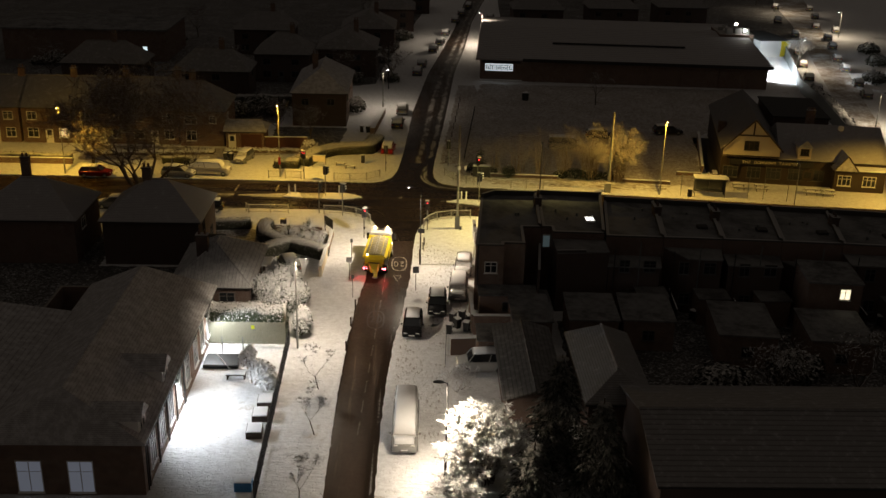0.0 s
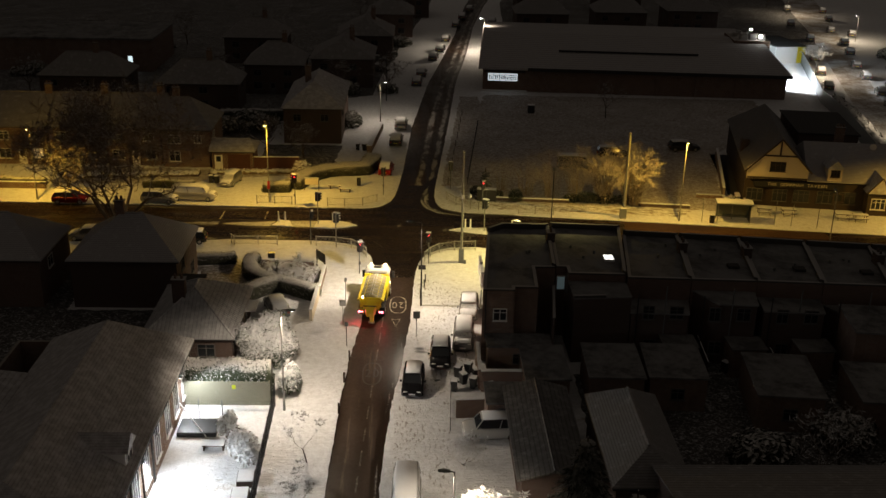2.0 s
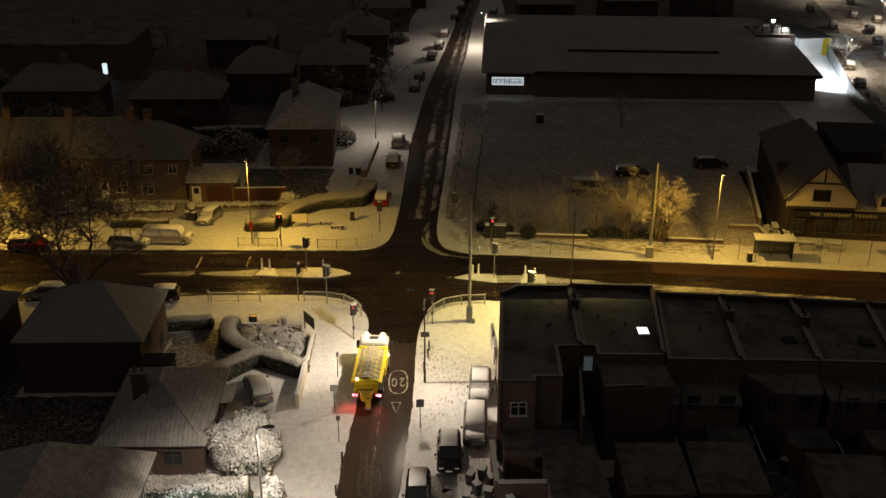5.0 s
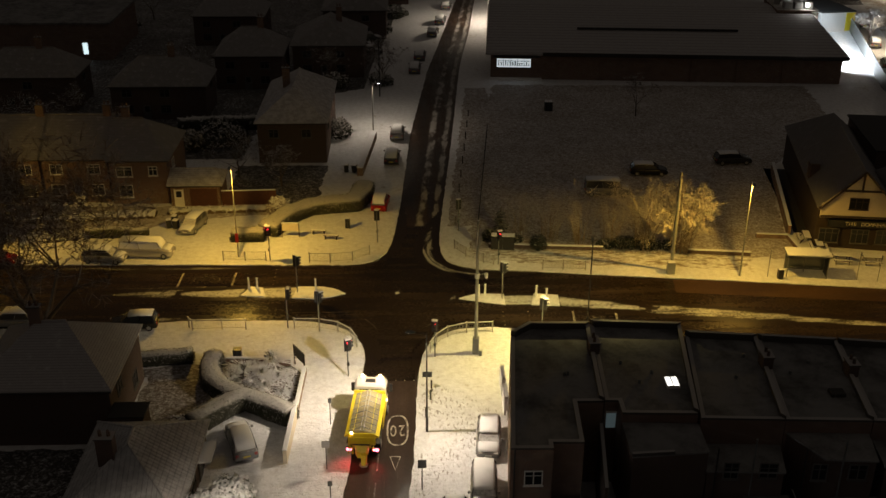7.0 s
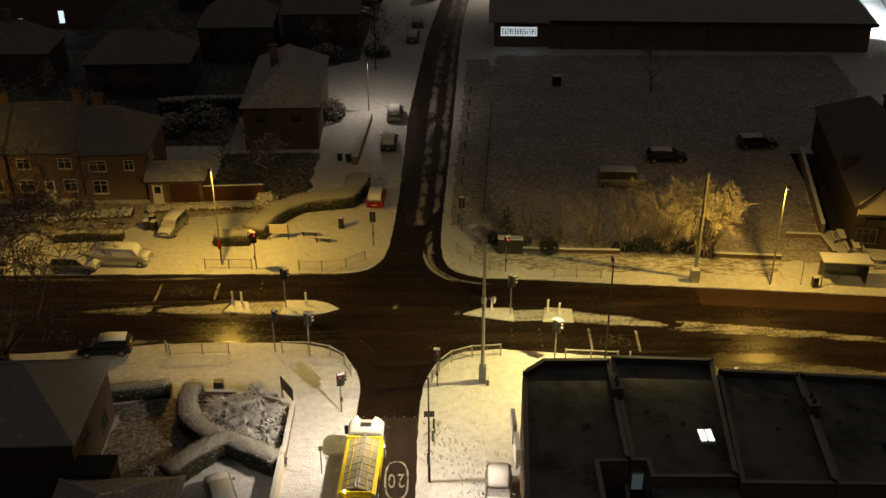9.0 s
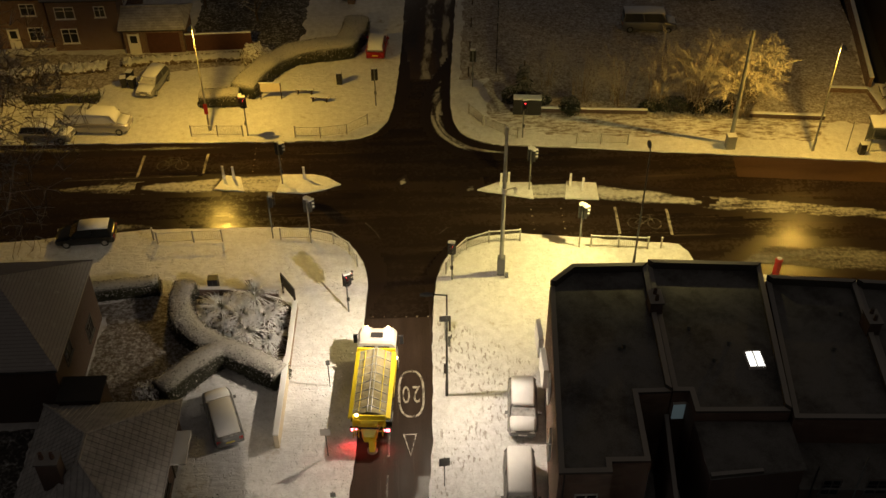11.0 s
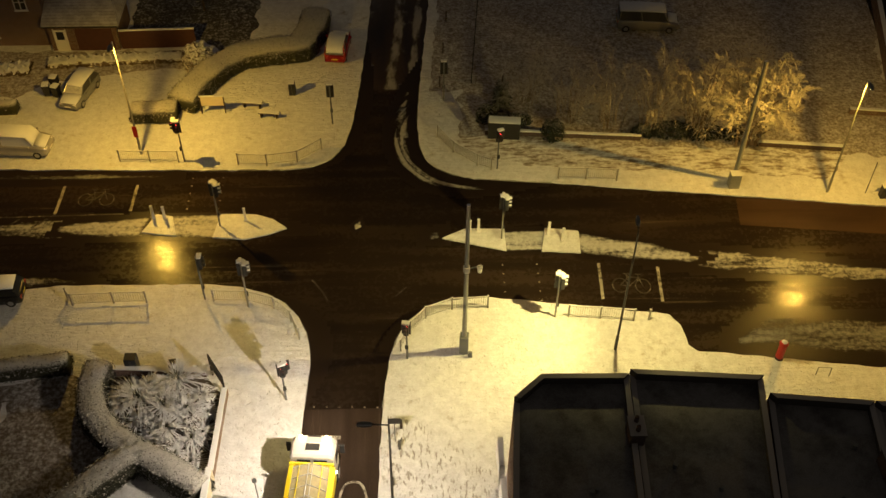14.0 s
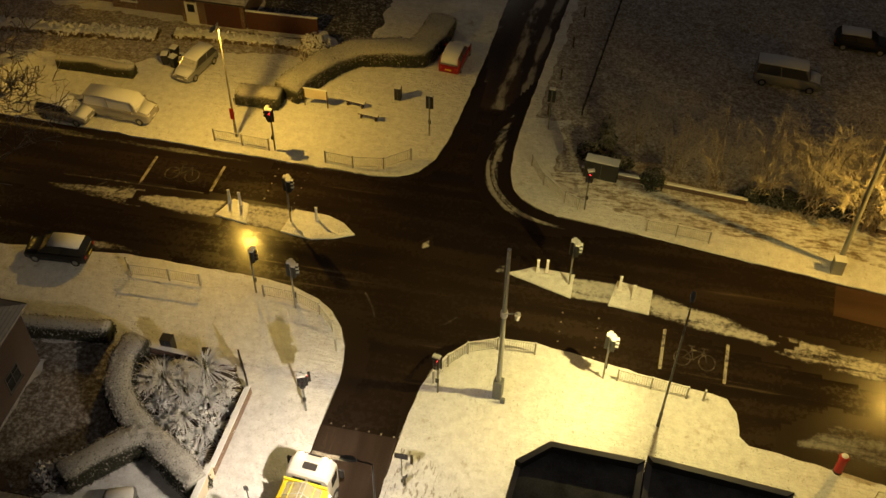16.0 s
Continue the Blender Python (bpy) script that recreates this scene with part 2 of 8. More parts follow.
def roofing(name, base, lo=0.42, hi=0.62, pitch=0.12, ribs=False, thin=0.5, thick=0.8):
    """Tiles under a thin, uneven cover of snow; the courses show as fine lines."""
    m, nt, s = nodes_of(name)
    v = obj_coord(nt)
    n = tex_noise(nt, 1.6, 7, 0.7, v)
    fine = tex_noise(nt, 14, 4, 0.6, v)
    sep = nt.nodes.new("ShaderNodeSeparateXYZ")
    link(nt, v, sep.inputs[0])
    c = sep.outputs[0] if ribs else sep.outputs[2]
    saw = mathn(nt, "FRACT", mathn(nt, "DIVIDE", c, pitch))
    line = ramp(nt, saw, 0.0, 0.35, 1.0, 0.0)
    f = mathn(nt, "SUBTRACT", ramp(nt, mathn(nt, "ADD", mathn(nt, "MULTIPLY", n, 0.8), mathn(nt, "MULTIPLY", fine, 0.2)), lo, hi, thin, thick), mathn(nt, "MULTIPLY", line, 0.3 * thick))
    link(nt, mix(nt, f, base, (0.66, 0.66, 0.67)), s.inputs["Base Color"])
    s.inputs["Roughness"].default_value = 0.8
    bump(nt, s, mathn(nt, "ADD", mathn(nt, "MULTIPLY", saw, 0.6), mathn(nt, "MULTIPLY", n, 0.8)), 0.4, 0.06)
    return m


M_GROUND = snow_ground("snow_ground", 0.30, 0.43, (0.42, 0.36, 0.29), prints=0.35)
M_PRINTS = snow_ground("busy_footprints", 0.28, 0.37, prints=0.8, busy=(0.38, 0.54), print_tint=(0.30, 0.27, 0.24), size=(0.12, 0.30), many=3.3, strokes=True)
M_PRINTS_SOFT = snow_ground("scattered_footprints", 0.28, 0.37, prints=0.35, busy=(0.40, 0.58), print_tint=(0.5, 0.48, 0.45), size=(0.12, 0.34))
M_BED = snow_ground("snowy_bed", 0.50, 0.76, (0.09, 0.07, 0.05), 0.2, True)
M_ISLAND = snow_ground("snow_island", 0.30, 0.38, prints=0.3)
M_GRASS = snow_ground("thin_snow_on_grass", 0.36, 0.70, (0.20, 0.15, 0.10), 0.15, True)
# Near-black earth serves for planted gardens and for ground no lamp reaches.
M_GARDEN = snow_ground("planted_and_shaded_gardens", 0.46, 0.72, (0.05, 0.045, 0.04), 0.1, True)
M_TRODDEN_THIN = snow_ground("streaked_verge_snow", 0.38, 0.56, (0.20, 0.15, 0.10), 0.2, True, drawn=(0.2, 0.7, 1))
M_ROAD = asphalt("wet_tarmac", "x", 0.60, dark=(0.009, 0.006, 0.004), pale=(0.034, 0.022, 0.014), amount=0.28, gloss=0.15)
M_STREET_N = asphalt("tracked_tarmac", "y", 0.58, uv=True, wet=0.3, slush=(0.55, 0.53, 0.50), amount=0.6, gloss=0.3)
M_STREET_S = asphalt("gritted_tarmac", "y", 0.56, wet=0.38, dark=(0.022, 0.014, 0.010), pale=(0.066, 0.045, 0.034), slush=(0.27, 0.21, 0.16), amount=0.4, gloss=0.12)
M_RELAID = asphalt("relaid_tarmac", "x", 0.66, wet=0.3, dark=(0.03, 0.017, 0.011), pale=(0.075, 0.042, 0.026), gloss=0.15)
M_PATCH = slush_patch("slush_on_tarmac", 0.44, 0.66, (0.22, 0.72))
M_PATCH_THIN = slush_patch("broken_slush_on_tarmac", 0.53, 0.70, (0.18, 0.58))
M_PATCH_GUTTER = slush_patch("gutter_slush", 0.50, 0.70, (0.14, 0.45), None, (1.5, 0.16))
M_PATCH_DARK = slush_patch("thin_dirty_slush", 0.50, 0.74, (0.10, 0.34))
M_LANE = snow_ground("rutted_lane_snow", 0.40, 0.60, (0.30, 0.24, 0.18), 0.3)
M_KERB = plain("kerb_stone", (0.30, 0.29, 0.27), 0.8)
M_PAINT = worn_paint("road_paint", 0.40, 0.56)
M_PAINT_GHOST = worn_paint("almost_lost_road_paint", 0.56, 0.85)
M_PAINT_FAINT = worn_paint("faint_road_paint", 0.50, 0.70)
M_SNOW = plain("snow", SNOW, 0.75, vary=0.08, scale=2.5, bumps=0.5)
M_BRICK = brick_wall("red_brick")
# Darker copy of the brick: shade on poorly lit walls is in its colour.
M_BRICK_DARK = brick_wall("shaded_brick", (0.085, 0.045, 0.034), (0.06, 0.034, 0.028), (0.14, 0.13, 0.12))
M_LAWN = snow_ground("frosted_lawn", 0.40, 0.72, (0.13, 0.10, 0.07), 0.15, True)
M_BRICK_B = brick_wall("brown_brick", (0.20, 0.11, 0.07), (0.13, 0.07, 0.05))
M_RENDER = plain("cream_render", (0.66, 0.58, 0.44), 0.85, vary=0.15)
M_WHITE = plain("white_paint", (0.75, 0.74, 0.72), 0.5, vary=0.1)
M_ROOF = roofing("snowy_tiles", (0.09, 0.06, 0.05))
M_ROOF_RIB = roofing("snowy_ribbed_tiles", (0.10, 0.10, 0.105), 0.40, 0.66, 0.33, True)
M_ROOF_THIN = roofing("thinly_snowed_tiles", (0.08, 0.055, 0.05), 0.52, 0.72)


def felt_roof(name):
    """Flat felt under a thin crust of snow, worn through in stains and along old puddles."""
    m, nt, s = nodes_of(name)
    v = obj_coord(nt)
    big = tex_noise(nt, 0.28, 5, 0.6, v)
    mid = tex_noise(nt, 1.1, 6, 0.68, v)
    fine = tex_noise(nt, 16, 4, 0.75, v)
    cover = mathn(nt, "ADD", mathn(nt, "ADD", mathn(nt, "MULTIPLY", big, 0.5), mathn(nt, "MULTIPLY", mid, 0.32)), mathn(nt, "MULTIPLY", fine, 0.18))
    link(nt, mix(nt, ramp(nt, cover, 0.36, 0.58), (0.06, 0.058, 0.058), mix(nt, fine, (0.12, 0.12, 0.12), (0.28, 0.28, 0.28))), s.inputs["Base Color"])
    s.inputs["Roughness"].default_value = 0.85
    bump(nt, s, mathn(nt, "ADD", fine, mid), 0.4, 0.03)
    return m


# Dimmed roof copies: less snow colour stands in for missing light on these slopes.
M_ROOF_DIM = roofing("dimmed_snowy_tiles", (0.06, 0.05, 0.045), 0.5, 0.75, thin=0.28, thick=0.65)
M_ROOF_RIB_DIM = roofing("dimmed_ribbed_sheets", (0.07, 0.066, 0.062), 0.45, 0.75, 0.33, True, 0.1, 0.42)
M_ROOF_UNLIT = roofing("unlit_slope_tiles", (0.05, 0.042, 0.038), 0.52, 0.78, thin=0.17, thick=0.5)
M_FLAT = felt_roof("thin_snow_on_felt")
M_PARAPET = snow_on("felt_parapet_with_snow", (0.07, 0.065, 0.06), 0.85, 0.5, 0.95, 0.5, 1.5, snow=(0.34, 0.33, 0.325))
M_DARKROOF = plain("dark_felt", (0.035, 0.033, 0.032), 0.8)
M_TIMBER = plain("dark_timber", (0.05, 0.032, 0.022), 0.7)
M_FENCE = plain("weathered_boards", (0.28, 0.27, 0.20), 0.85, vary=0.35, scale=4)
M_GLASS = plain("dark_glass", (0.02, 0.022, 0.025), 0.08, vary=0.1, bumps=0)
M_STEEL = plain("galvanised_steel", (0.42, 0.42, 0.41), 0.45, 0.7)
M_BLACK = plain("black_paint", (0.02, 0.02, 0.021), 0.45)
M_GREYPOST = plain("grey_paint", (0.16, 0.17, 0.17), 0.5, 0.2)
M_RAIL = snow_on("painted_rail_with_snow", (0.34, 0.33, 0.30), 0.5, 0.6, 0.9, 0.2)
M_POST = snow_on("steel_post", (0.30, 0.30, 0.28), 0.5, 0.75, 0.95, 0.1, metal=0.3)
M_YELLOW = plain("yellow_truck_paint", (0.74, 0.58, 0.025), 0.38, vary=0.15, scale=3)
M_CABWHITE = plain("white_cab_paint", (0.40, 0.385, 0.35), 0.35, vary=0.12, scale=3)
M_TYRE = plain("tyre_rubber", (0.02, 0.02, 0.02), 0.85)
M_GRIT = plain("grit_sheet", (0.27, 0.23, 0.12), 0.85, vary=0.75, scale=2.6, bumps=0.6)
M_REDWOOD = plain("dull_red_boards", (0.08, 0.03, 0.022), 0.8, vary=0.4, scale=3)
M_RED = plain("red_paint", (0.45, 0.02, 0.015), 0.4)
M_BLUE = plain("blue_plastic", (0.03, 0.20, 0.45), 0.5)
M_BARK = snow_on("bark_with_snow", (0.07, 0.05, 0.035), 0.9, 0.35, 0.75, 0.6, 5)
M_TWIG = snow_on("frosted_twigs", (0.20, 0.16, 0.11), 0.9, -0.3, 0.3, 0.6, 5)
M_PLUME = snow_on("long_leaves_with_snow", (0.22, 0.17, 0.09), 0.8, -0.3, 0.45, 0.7, 2.5)
# Snow-dusted twigs, lightened and warmed so the colour carries some amber lamplight.
M_TWIG_GOLD = snow_on("lamp_tinted_twigs", (0.27, 0.19, 0.10), 0.9, -0.2, 0.6, 0.6, 5, snow=(0.56, 0.52, 0.45))
M_TWIG_BARE = snow_on("bare_twigs", (0.10, 0.07, 0.045), 0.9, 0.45, 0.9, 0.4, 5)
M_LEAF = snow_on("evergreen_leaves_with_snow", (0.05, 0.075, 0.03), 0.7, -0.05, 0.35, 0.7, 2)
M_HEDGE = snow_on("hedge_leaves_with_snow", (0.035, 0.036, 0.02), 0.8, 0.32, 1.0, 0.8, 14, snow=(0.62, 0.61, 0.59), each=0.45)
# Dark needles; their snow is greyed to hold the shadow they stand in.
M_DARKLEAF = snow_on("shaded_evergreen_needles", (0.016, 0.022, 0.012), 0.85, 0.7, 1.15, 0.9, 1.2, snow=(0.34, 0.33, 0.31))
M_BLADE = snow_on("long_blades_with_snow", (0.09, 0.085, 0.04), 0.7, 0.25, 0.8, 0.8, 5, each=0.0)
M_TWIG_BIG = snow_on("grey_brown_limbs", (0.17, 0.12, 0.075), 0.9, 0.3, 0.95, 0.5, 4, snow=(0.45, 0.42, 0.37))
M_SHRUB = snow_on("brown_stems_with_snow", (0.14, 0.10, 0.06), 0.85, 0.2, 0.7, 0.7, 3)
M_LAMP_AMBER = glow("sodium_lens", (1.0, 0.72, 0.22), 40)
M_LAMP_WHITE = glow("led_lens", (1.0, 0.97, 0.90), 40)
M_REDLIGHT = glow("red_signal", (1.0, 0.03, 0.04), 7)
M_TAIL = glow("tail_light_red", (1.0, 0.10, 0.14), 14)
M_TAVERN = plain("dark_tavern_front", (0.045, 0.03, 0.022), 0.8)
M_BEACON = glow("amber_beacon", (1.0, 0.72, 0.36), 14)
M_SNOWCRUST = snow_on("snow_caked_panels", (0.3, 0.3, 0.3), 0.7, -0.35, 0.2, 0.9, 3, snow=(0.72, 0.72, 0.72))
M_DUSTED = snow_on("snow_dusted_glass", (0.05, 0.05, 0.05), 0.3, 0.35, 0.95, 0.9, 4, snow=(0.6, 0.6, 0.6))
# Window paint darkened to hold the shade of unlit walls.
M_FRAME_DARK = plain("shaded_window_paint", (0.10, 0.095, 0.09), 0.7)
M_TALLHEDGE = snow_on("tall_hedge_leaves_with_snow", (0.04, 0.055, 0.025), 0.8, 0.25, 0.9, 0.9, 6, snow=(0.6, 0.6, 0.6), each=0.9)
M_WINLIT = glow("lit_room", (1.0, 0.80, 0.45), 0.4)
M_SHOP = glow("lit_shop_interior", (0.85, 0.95, 1.0), 0.55)
M_PLATE_Y = plain("yellow_plate", (0.75, 0.60, 0.03), 0.5, bumps=0)
M_LETTER = plain("cream_lettering", (0.75, 0.68, 0.50), 0.5, bumps=0)
M_CLEAR = plain("shelter_pane", (0.10, 0.11, 0.11), 0.1, bumps=0)

# ---- mesh helpers ----
G = 0.05
ROAD = -0.05


def part(name, bm, mat, parent=None, label="", smooth=False):
    me = bpy.data.meshes.new(name)
    bm.to_mesh(me)
    bm.free()
    if smooth:
        me.polygons.foreach_set("use_smooth", [True] * len(me.polygons))
    me.materials.append(mat)
    ob = new(name, me)
    if parent is not None:
        ob.parent = parent
    if label:
        ob["label"] = label
    return ob


def again(name, mesh_ob, parent, m):
    """One more piece on the same mesh."""
    ob = new(name, mesh_ob.data)
    ob.parent = parent
    ob.matrix_basis = m
    return ob


def thing(name, label, category, x=0.0, y=0.0, z=G, rz=0.0, group="", kind=""):
    ob = new(name)
    ob.empty_display_size = 0.2
    ob.matrix_basis = pose(x, y, z, 0, 0, rz)
    return tagged(ob, label, category, group, kind)


def box(bm, x0, x1, y0, y1, z0, z1, bev=0.0, m=None):
    vs = [bm.verts.new(p) for p in ((x0, y0, z0), (x1, y0, z0), (x1, y1, z0), (x0, y1, z0), (x0, y0, z1), (x1, y0, z1), (x1, y1, z1), (x0, y1, z1))]
    fs = [bm.faces.new([vs[i] for i in q]) for q in ((3, 2, 1, 0), (4, 5, 6, 7), (0, 1, 5, 4), (1, 2, 6, 5), (2, 3, 7, 6), (3, 0, 4, 7))]
    if bev:
        r = bmesh.ops.bevel(bm, geom=list({e for f in fs for e in f.edges}), offset=bev, segments=2, affect="EDGES", profile=0.6)
        vs = list({v for f in r["faces"] for v in f.verts} | {v for v in vs if v.is_valid})
    if m is not None:
        bmesh.ops.transform(bm, matrix=m, verts=[v for v in vs if v.is_valid])
    return bm


def bx(*a, bev=0.0, m=None):
    return box(bmesh.new(), *a, bev=bev, m=m)


def tube(bm, p, q, r0, r1=None, n=8, caps=True):
    r1 = r0 if r1 is None else r1
    p, q = Vector(p), Vector(q)
    d = (q - p)
    if d.length < 1e-5:
        return bm
    d.normalize()
    a = d.orthogonal().normalized()
    b = d.cross(a)
    rings = []
    for c, r in ((p, r0), (q, r1)):
        rings.append([bm.verts.new(c + (a * math.cos(k * math.tau / n) + b * math.sin(k * math.tau / n)) * r) for k in range(n)])
    for k in range(n):
        bm.faces.new((rings[0][k], rings[0][(k + 1) % n], rings[1][(k + 1) % n], rings[1][k]))
    if caps and n > 3:
        bm.faces.new(rings[0][::-1])
        bm.faces.new(rings[1])
    return bm


def tb(p, q, r0, r1=None, n=8):
    return tube(bmesh.new(), p, q, r0, r1, n)


def prism(pts, z0, z1, bm=None):
    bm = bm or bmesh.new()
    lo = [bm.verts.new((x, y, z0)) for x, y in pts]
    hi = [bm.verts.new((x, y, z1)) for x, y in pts]
    bm.faces.new(lo[::-1])
    bm.faces.new(hi)
    n = len(pts)
    for k in range(n):
        bm.faces.new((lo[k], lo[(k + 1) % n], hi[(k + 1) % n], hi[k]))
    bmesh.ops.recalc_face_normals(bm, faces=bm.faces)
    return bm


def loft(sections, bm=None, close=True):
    """Skin over rings of points of equal count."""
    bm = bm or bmesh.new()
    rings = [[bm.verts.new(p) for p in s] for s in sections]
    n = len(rings[0])
    for a, b in zip(rings, rings[1:]):
        for k in range(n):
            bm.faces.new((a[k], a[(k + 1) % n], b[(k + 1) % n], b[k]))
    if close:
        bm.faces.new(rings[0][::-1])
        bm.faces.new(rings[-1])
    bmesh.ops.recalc_face_normals(bm, faces=bm.faces)
    return bm


def sheet(pts, z, bm=None):
    bm = bm or bmesh.new()
    f = bm.faces.new([bm.verts.new((x, y, z)) for x, y in pts])
    if f.normal.z < 0:
        f.normal_flip()
    f.normal_update()
    if f.normal.z < 0:
        f.normal_flip()
    return bm


def resample(pts, step, jitter=0.0, closed=False, seed=0.0):
    out = []
    seq = list(zip(pts, pts[1:] + pts[:1])) if closed else list(zip(pts, pts[1:]))
    for (ax, ay), (bx_, by_) in seq:
        d = math.hypot(bx_ - ax, by_ - ay)
        s = step if max(abs(ax), abs(bx_)) < 70 and max(ay, by_) < 100 and min(ay, by_) > -100 else 6.0
        k = max(1, int(d / s))
        for i in range(k):
            t = i / k
            x, y = ax + (bx_ - ax) * t, ay + (by_ - ay) * t
            if jitter:
                nx, ny = -(by_ - ay) / d, (bx_ - ax) / d
                j = (noise.noise((x * 0.9, y * 0.9, seed)) + 0.5 * noise.noise((x * 3.1, y * 3.1, seed))) * jitter
                x, y = x + nx * j, y + ny * j
            out.append((x, y))
    if not closed:
        out.append(pts[-1])
    return out


def bar_text(parent, words, size, m, mat, name="letter", pitch=0.72):
    """Each letter is a part of its own, set side by side about the middle."""
    n = len(words)
    for k, ch in enumerate(words):
        if ch != " ":
            one_letter(parent, ch, size, m @ Matrix.Translation(((k - (n - 1) / 2) * size * pitch, 0, 0)), mat, name)


def one_letter(parent, words, size, m, mat, name):
    cu = bpy.data.curves.new(name, "FONT")
    cu.body, cu.size, cu.extrude, cu.align_x, cu.align_y = words, size, 0.015, "CENTER", "CENTER"
    ob = bpy.data.objects.new("text_source", cu)
    scene.collection.objects.link(ob)
    me = bpy.data.meshes.new_from_object(ob.evaluated_get(bpy.context.evaluated_depsgraph_get()))
    bpy.data.objects.remove(ob)
    bpy.data.curves.remove(cu)
    me.materials.clear()
    me.materials.append(mat)
    out = new(name, me)
    out.parent = parent
    out.matrix_basis = m
    return out


# ---- ground, roads, kerbs ----
EDGE_NW = [(-200, 10.5), (-60, 7.2), (-25.5, 6.4), (-12.4, 6.0), (-5.4, 5.9), (-3.6, 6.2), (-2.2, 7.0), (-1.3, 8.6), (-0.8, 11), (-0.4, 15.4), (0.1, 22), (1.2, 45), (4.0, 76), (5.6, 88), (10.9, 130), (15, 174), (34, 300)]
EDGE_NE = [(41, 300), (20.4, 175), (15.5, 139), (12.3, 104), (9.2, 77), (6.8, 44.6), (4.8, 20), (4.4, 15.2), (4.2, 11.5), (4.3, 8.4), (4.7, 6.9), (5.5, 5.8), (6.6, 5.1), (8.2, 4.6), (13.8, 4.0), (38.9, 0.7), (60, -2.2), (200, -22)]
EDGE_SE = [(200, -36), (60, -17.2), (33.7, -13.5), (21.3, -11.7), (20.7, -11.2), (20.5, -9.6), (20.0, -8.7), (8.5, -6.9), (5.5, -7.2), (4.2, -7.9), (3.2, -8.9), (2.5, -10.3), (2.1, -12), (1.7, -15.4), (1.35, -26.0), (1.1, -28.7), (0.6, -35.2), (-0.05, -41.2), (-0.6, -50.7), (-0.8, -59.2), (-0.85, -65), (-2.5, -160)]
EDGE_SW = [(-7, -160), (-4.4, -65), (-4.4, -58), (-4.4, -50.8), (-4.2, -41), (-3.95, -34), (-3.3, -27), (-2.9, -15.2), (-2.75, -12.5), (-2.8, -11.1), (-3.1, -9.6), (-3.7, -8.3), (-4.6, -7.1), (-5.8, -6.3), (-7.6, -5.6), (-10.1, -5.3), (-19, -5.2), (-29.8, -6.2), (-60, -6.3), (-200, -9)]
RIM = resample(EDGE_NW + EDGE_NE + EDGE_SE + EDGE_SW, 0.4, 0.1, True)

part_ground = bmesh.new()
from mathutils.geometry import tessellate_polygon
OUTER = [(-1800, -1800), (1800, -1800), (1800, 1800), (-1800, 1800)]
flat = [Vector((x, y, 0)) for x, y in OUTER + RIM]
gv = [part_ground.verts.new((p.x, p.y, G)) for p in flat]
for tri in tessellate_polygon([[Vector((x, y, 0)) for x, y in OUTER], [Vector((x, y, 0)) for x, y in RIM]]):
    f = part_ground.faces.new([gv[i] for i in tri])
    f.normal_update()
    if f.normal.z < 0:
        f.normal_flip()
rim_lo = [part_ground.verts.new((x, y, ROAD - 0.05)) for x, y in RIM]
for k in range(len(RIM)):
    k2 = (k + 1) % len(RIM)
    part_ground.faces.new((gv[4 + k], gv[4 + k2], rim_lo[k2], rim_lo[k]))
ground = part("ground", part_ground, M_GROUND)
tagged(ground, "snow-covered ground and pavements with trodden footprints", "ground", kind="structure")

road = part("road", sheet(RIM, ROAD - 0.004), M_ROAD)
tagged(road, "wet dark tarmac main road with thin slush streaks", "road", kind="structure")


def strip(name, left, right, mat, label, z):
    """A street laid between two edges, with u across and v along it."""
    bm = bmesh.new()
    uvl = bm.loops.layers.uv.new("UVMap")
    n = 60

    def at(line, y):
        for (x0, y0), (x1, y1) in zip(line, line[1:]):
            if (y0 - y) * (y1 - y) <= 0 and y0 != y1:
                return x0 + (x1 - x0) * (y - y0) / (y1 - y0)
        return line[-1][0]
    y0, y1 = max(min(p[1] for p in left), min(p[1] for p in right)), min(max(p[1] for p in left), max(p[1] for p in right))
    rows = []
    for i in range(n + 1):
        y = y0 + (y1 - y0) * i / n
        rows.append([(bm.verts.new((at(s, y) + g, y, z)), u, y) for s, u, g in ((left, 0.0, -0.4), (right, 1.0, 0.4))])
    for a, b in zip(rows, rows[1:]):
        q = (a[0], a[1], b[1], b[0])
        f = bm.faces.new([w[0] for w in q])
        for lp, w in zip(f.loops, q):
            lp[uvl].uv = (w[1], w[2])
    return tagged(part(name, bm, mat), label, "road", kind="structure")


strip("road_north", EDGE_NW[9:], EDGE_NE[:8][::-1], M_STREET_N, "side street with dark wheel tracks between packed snow", ROAD)
strip("road_south", EDGE_SW[:8], EDGE_SE[13:][::-1], M_STREET_S, "gritted narrow street of wet brown tarmac", ROAD)

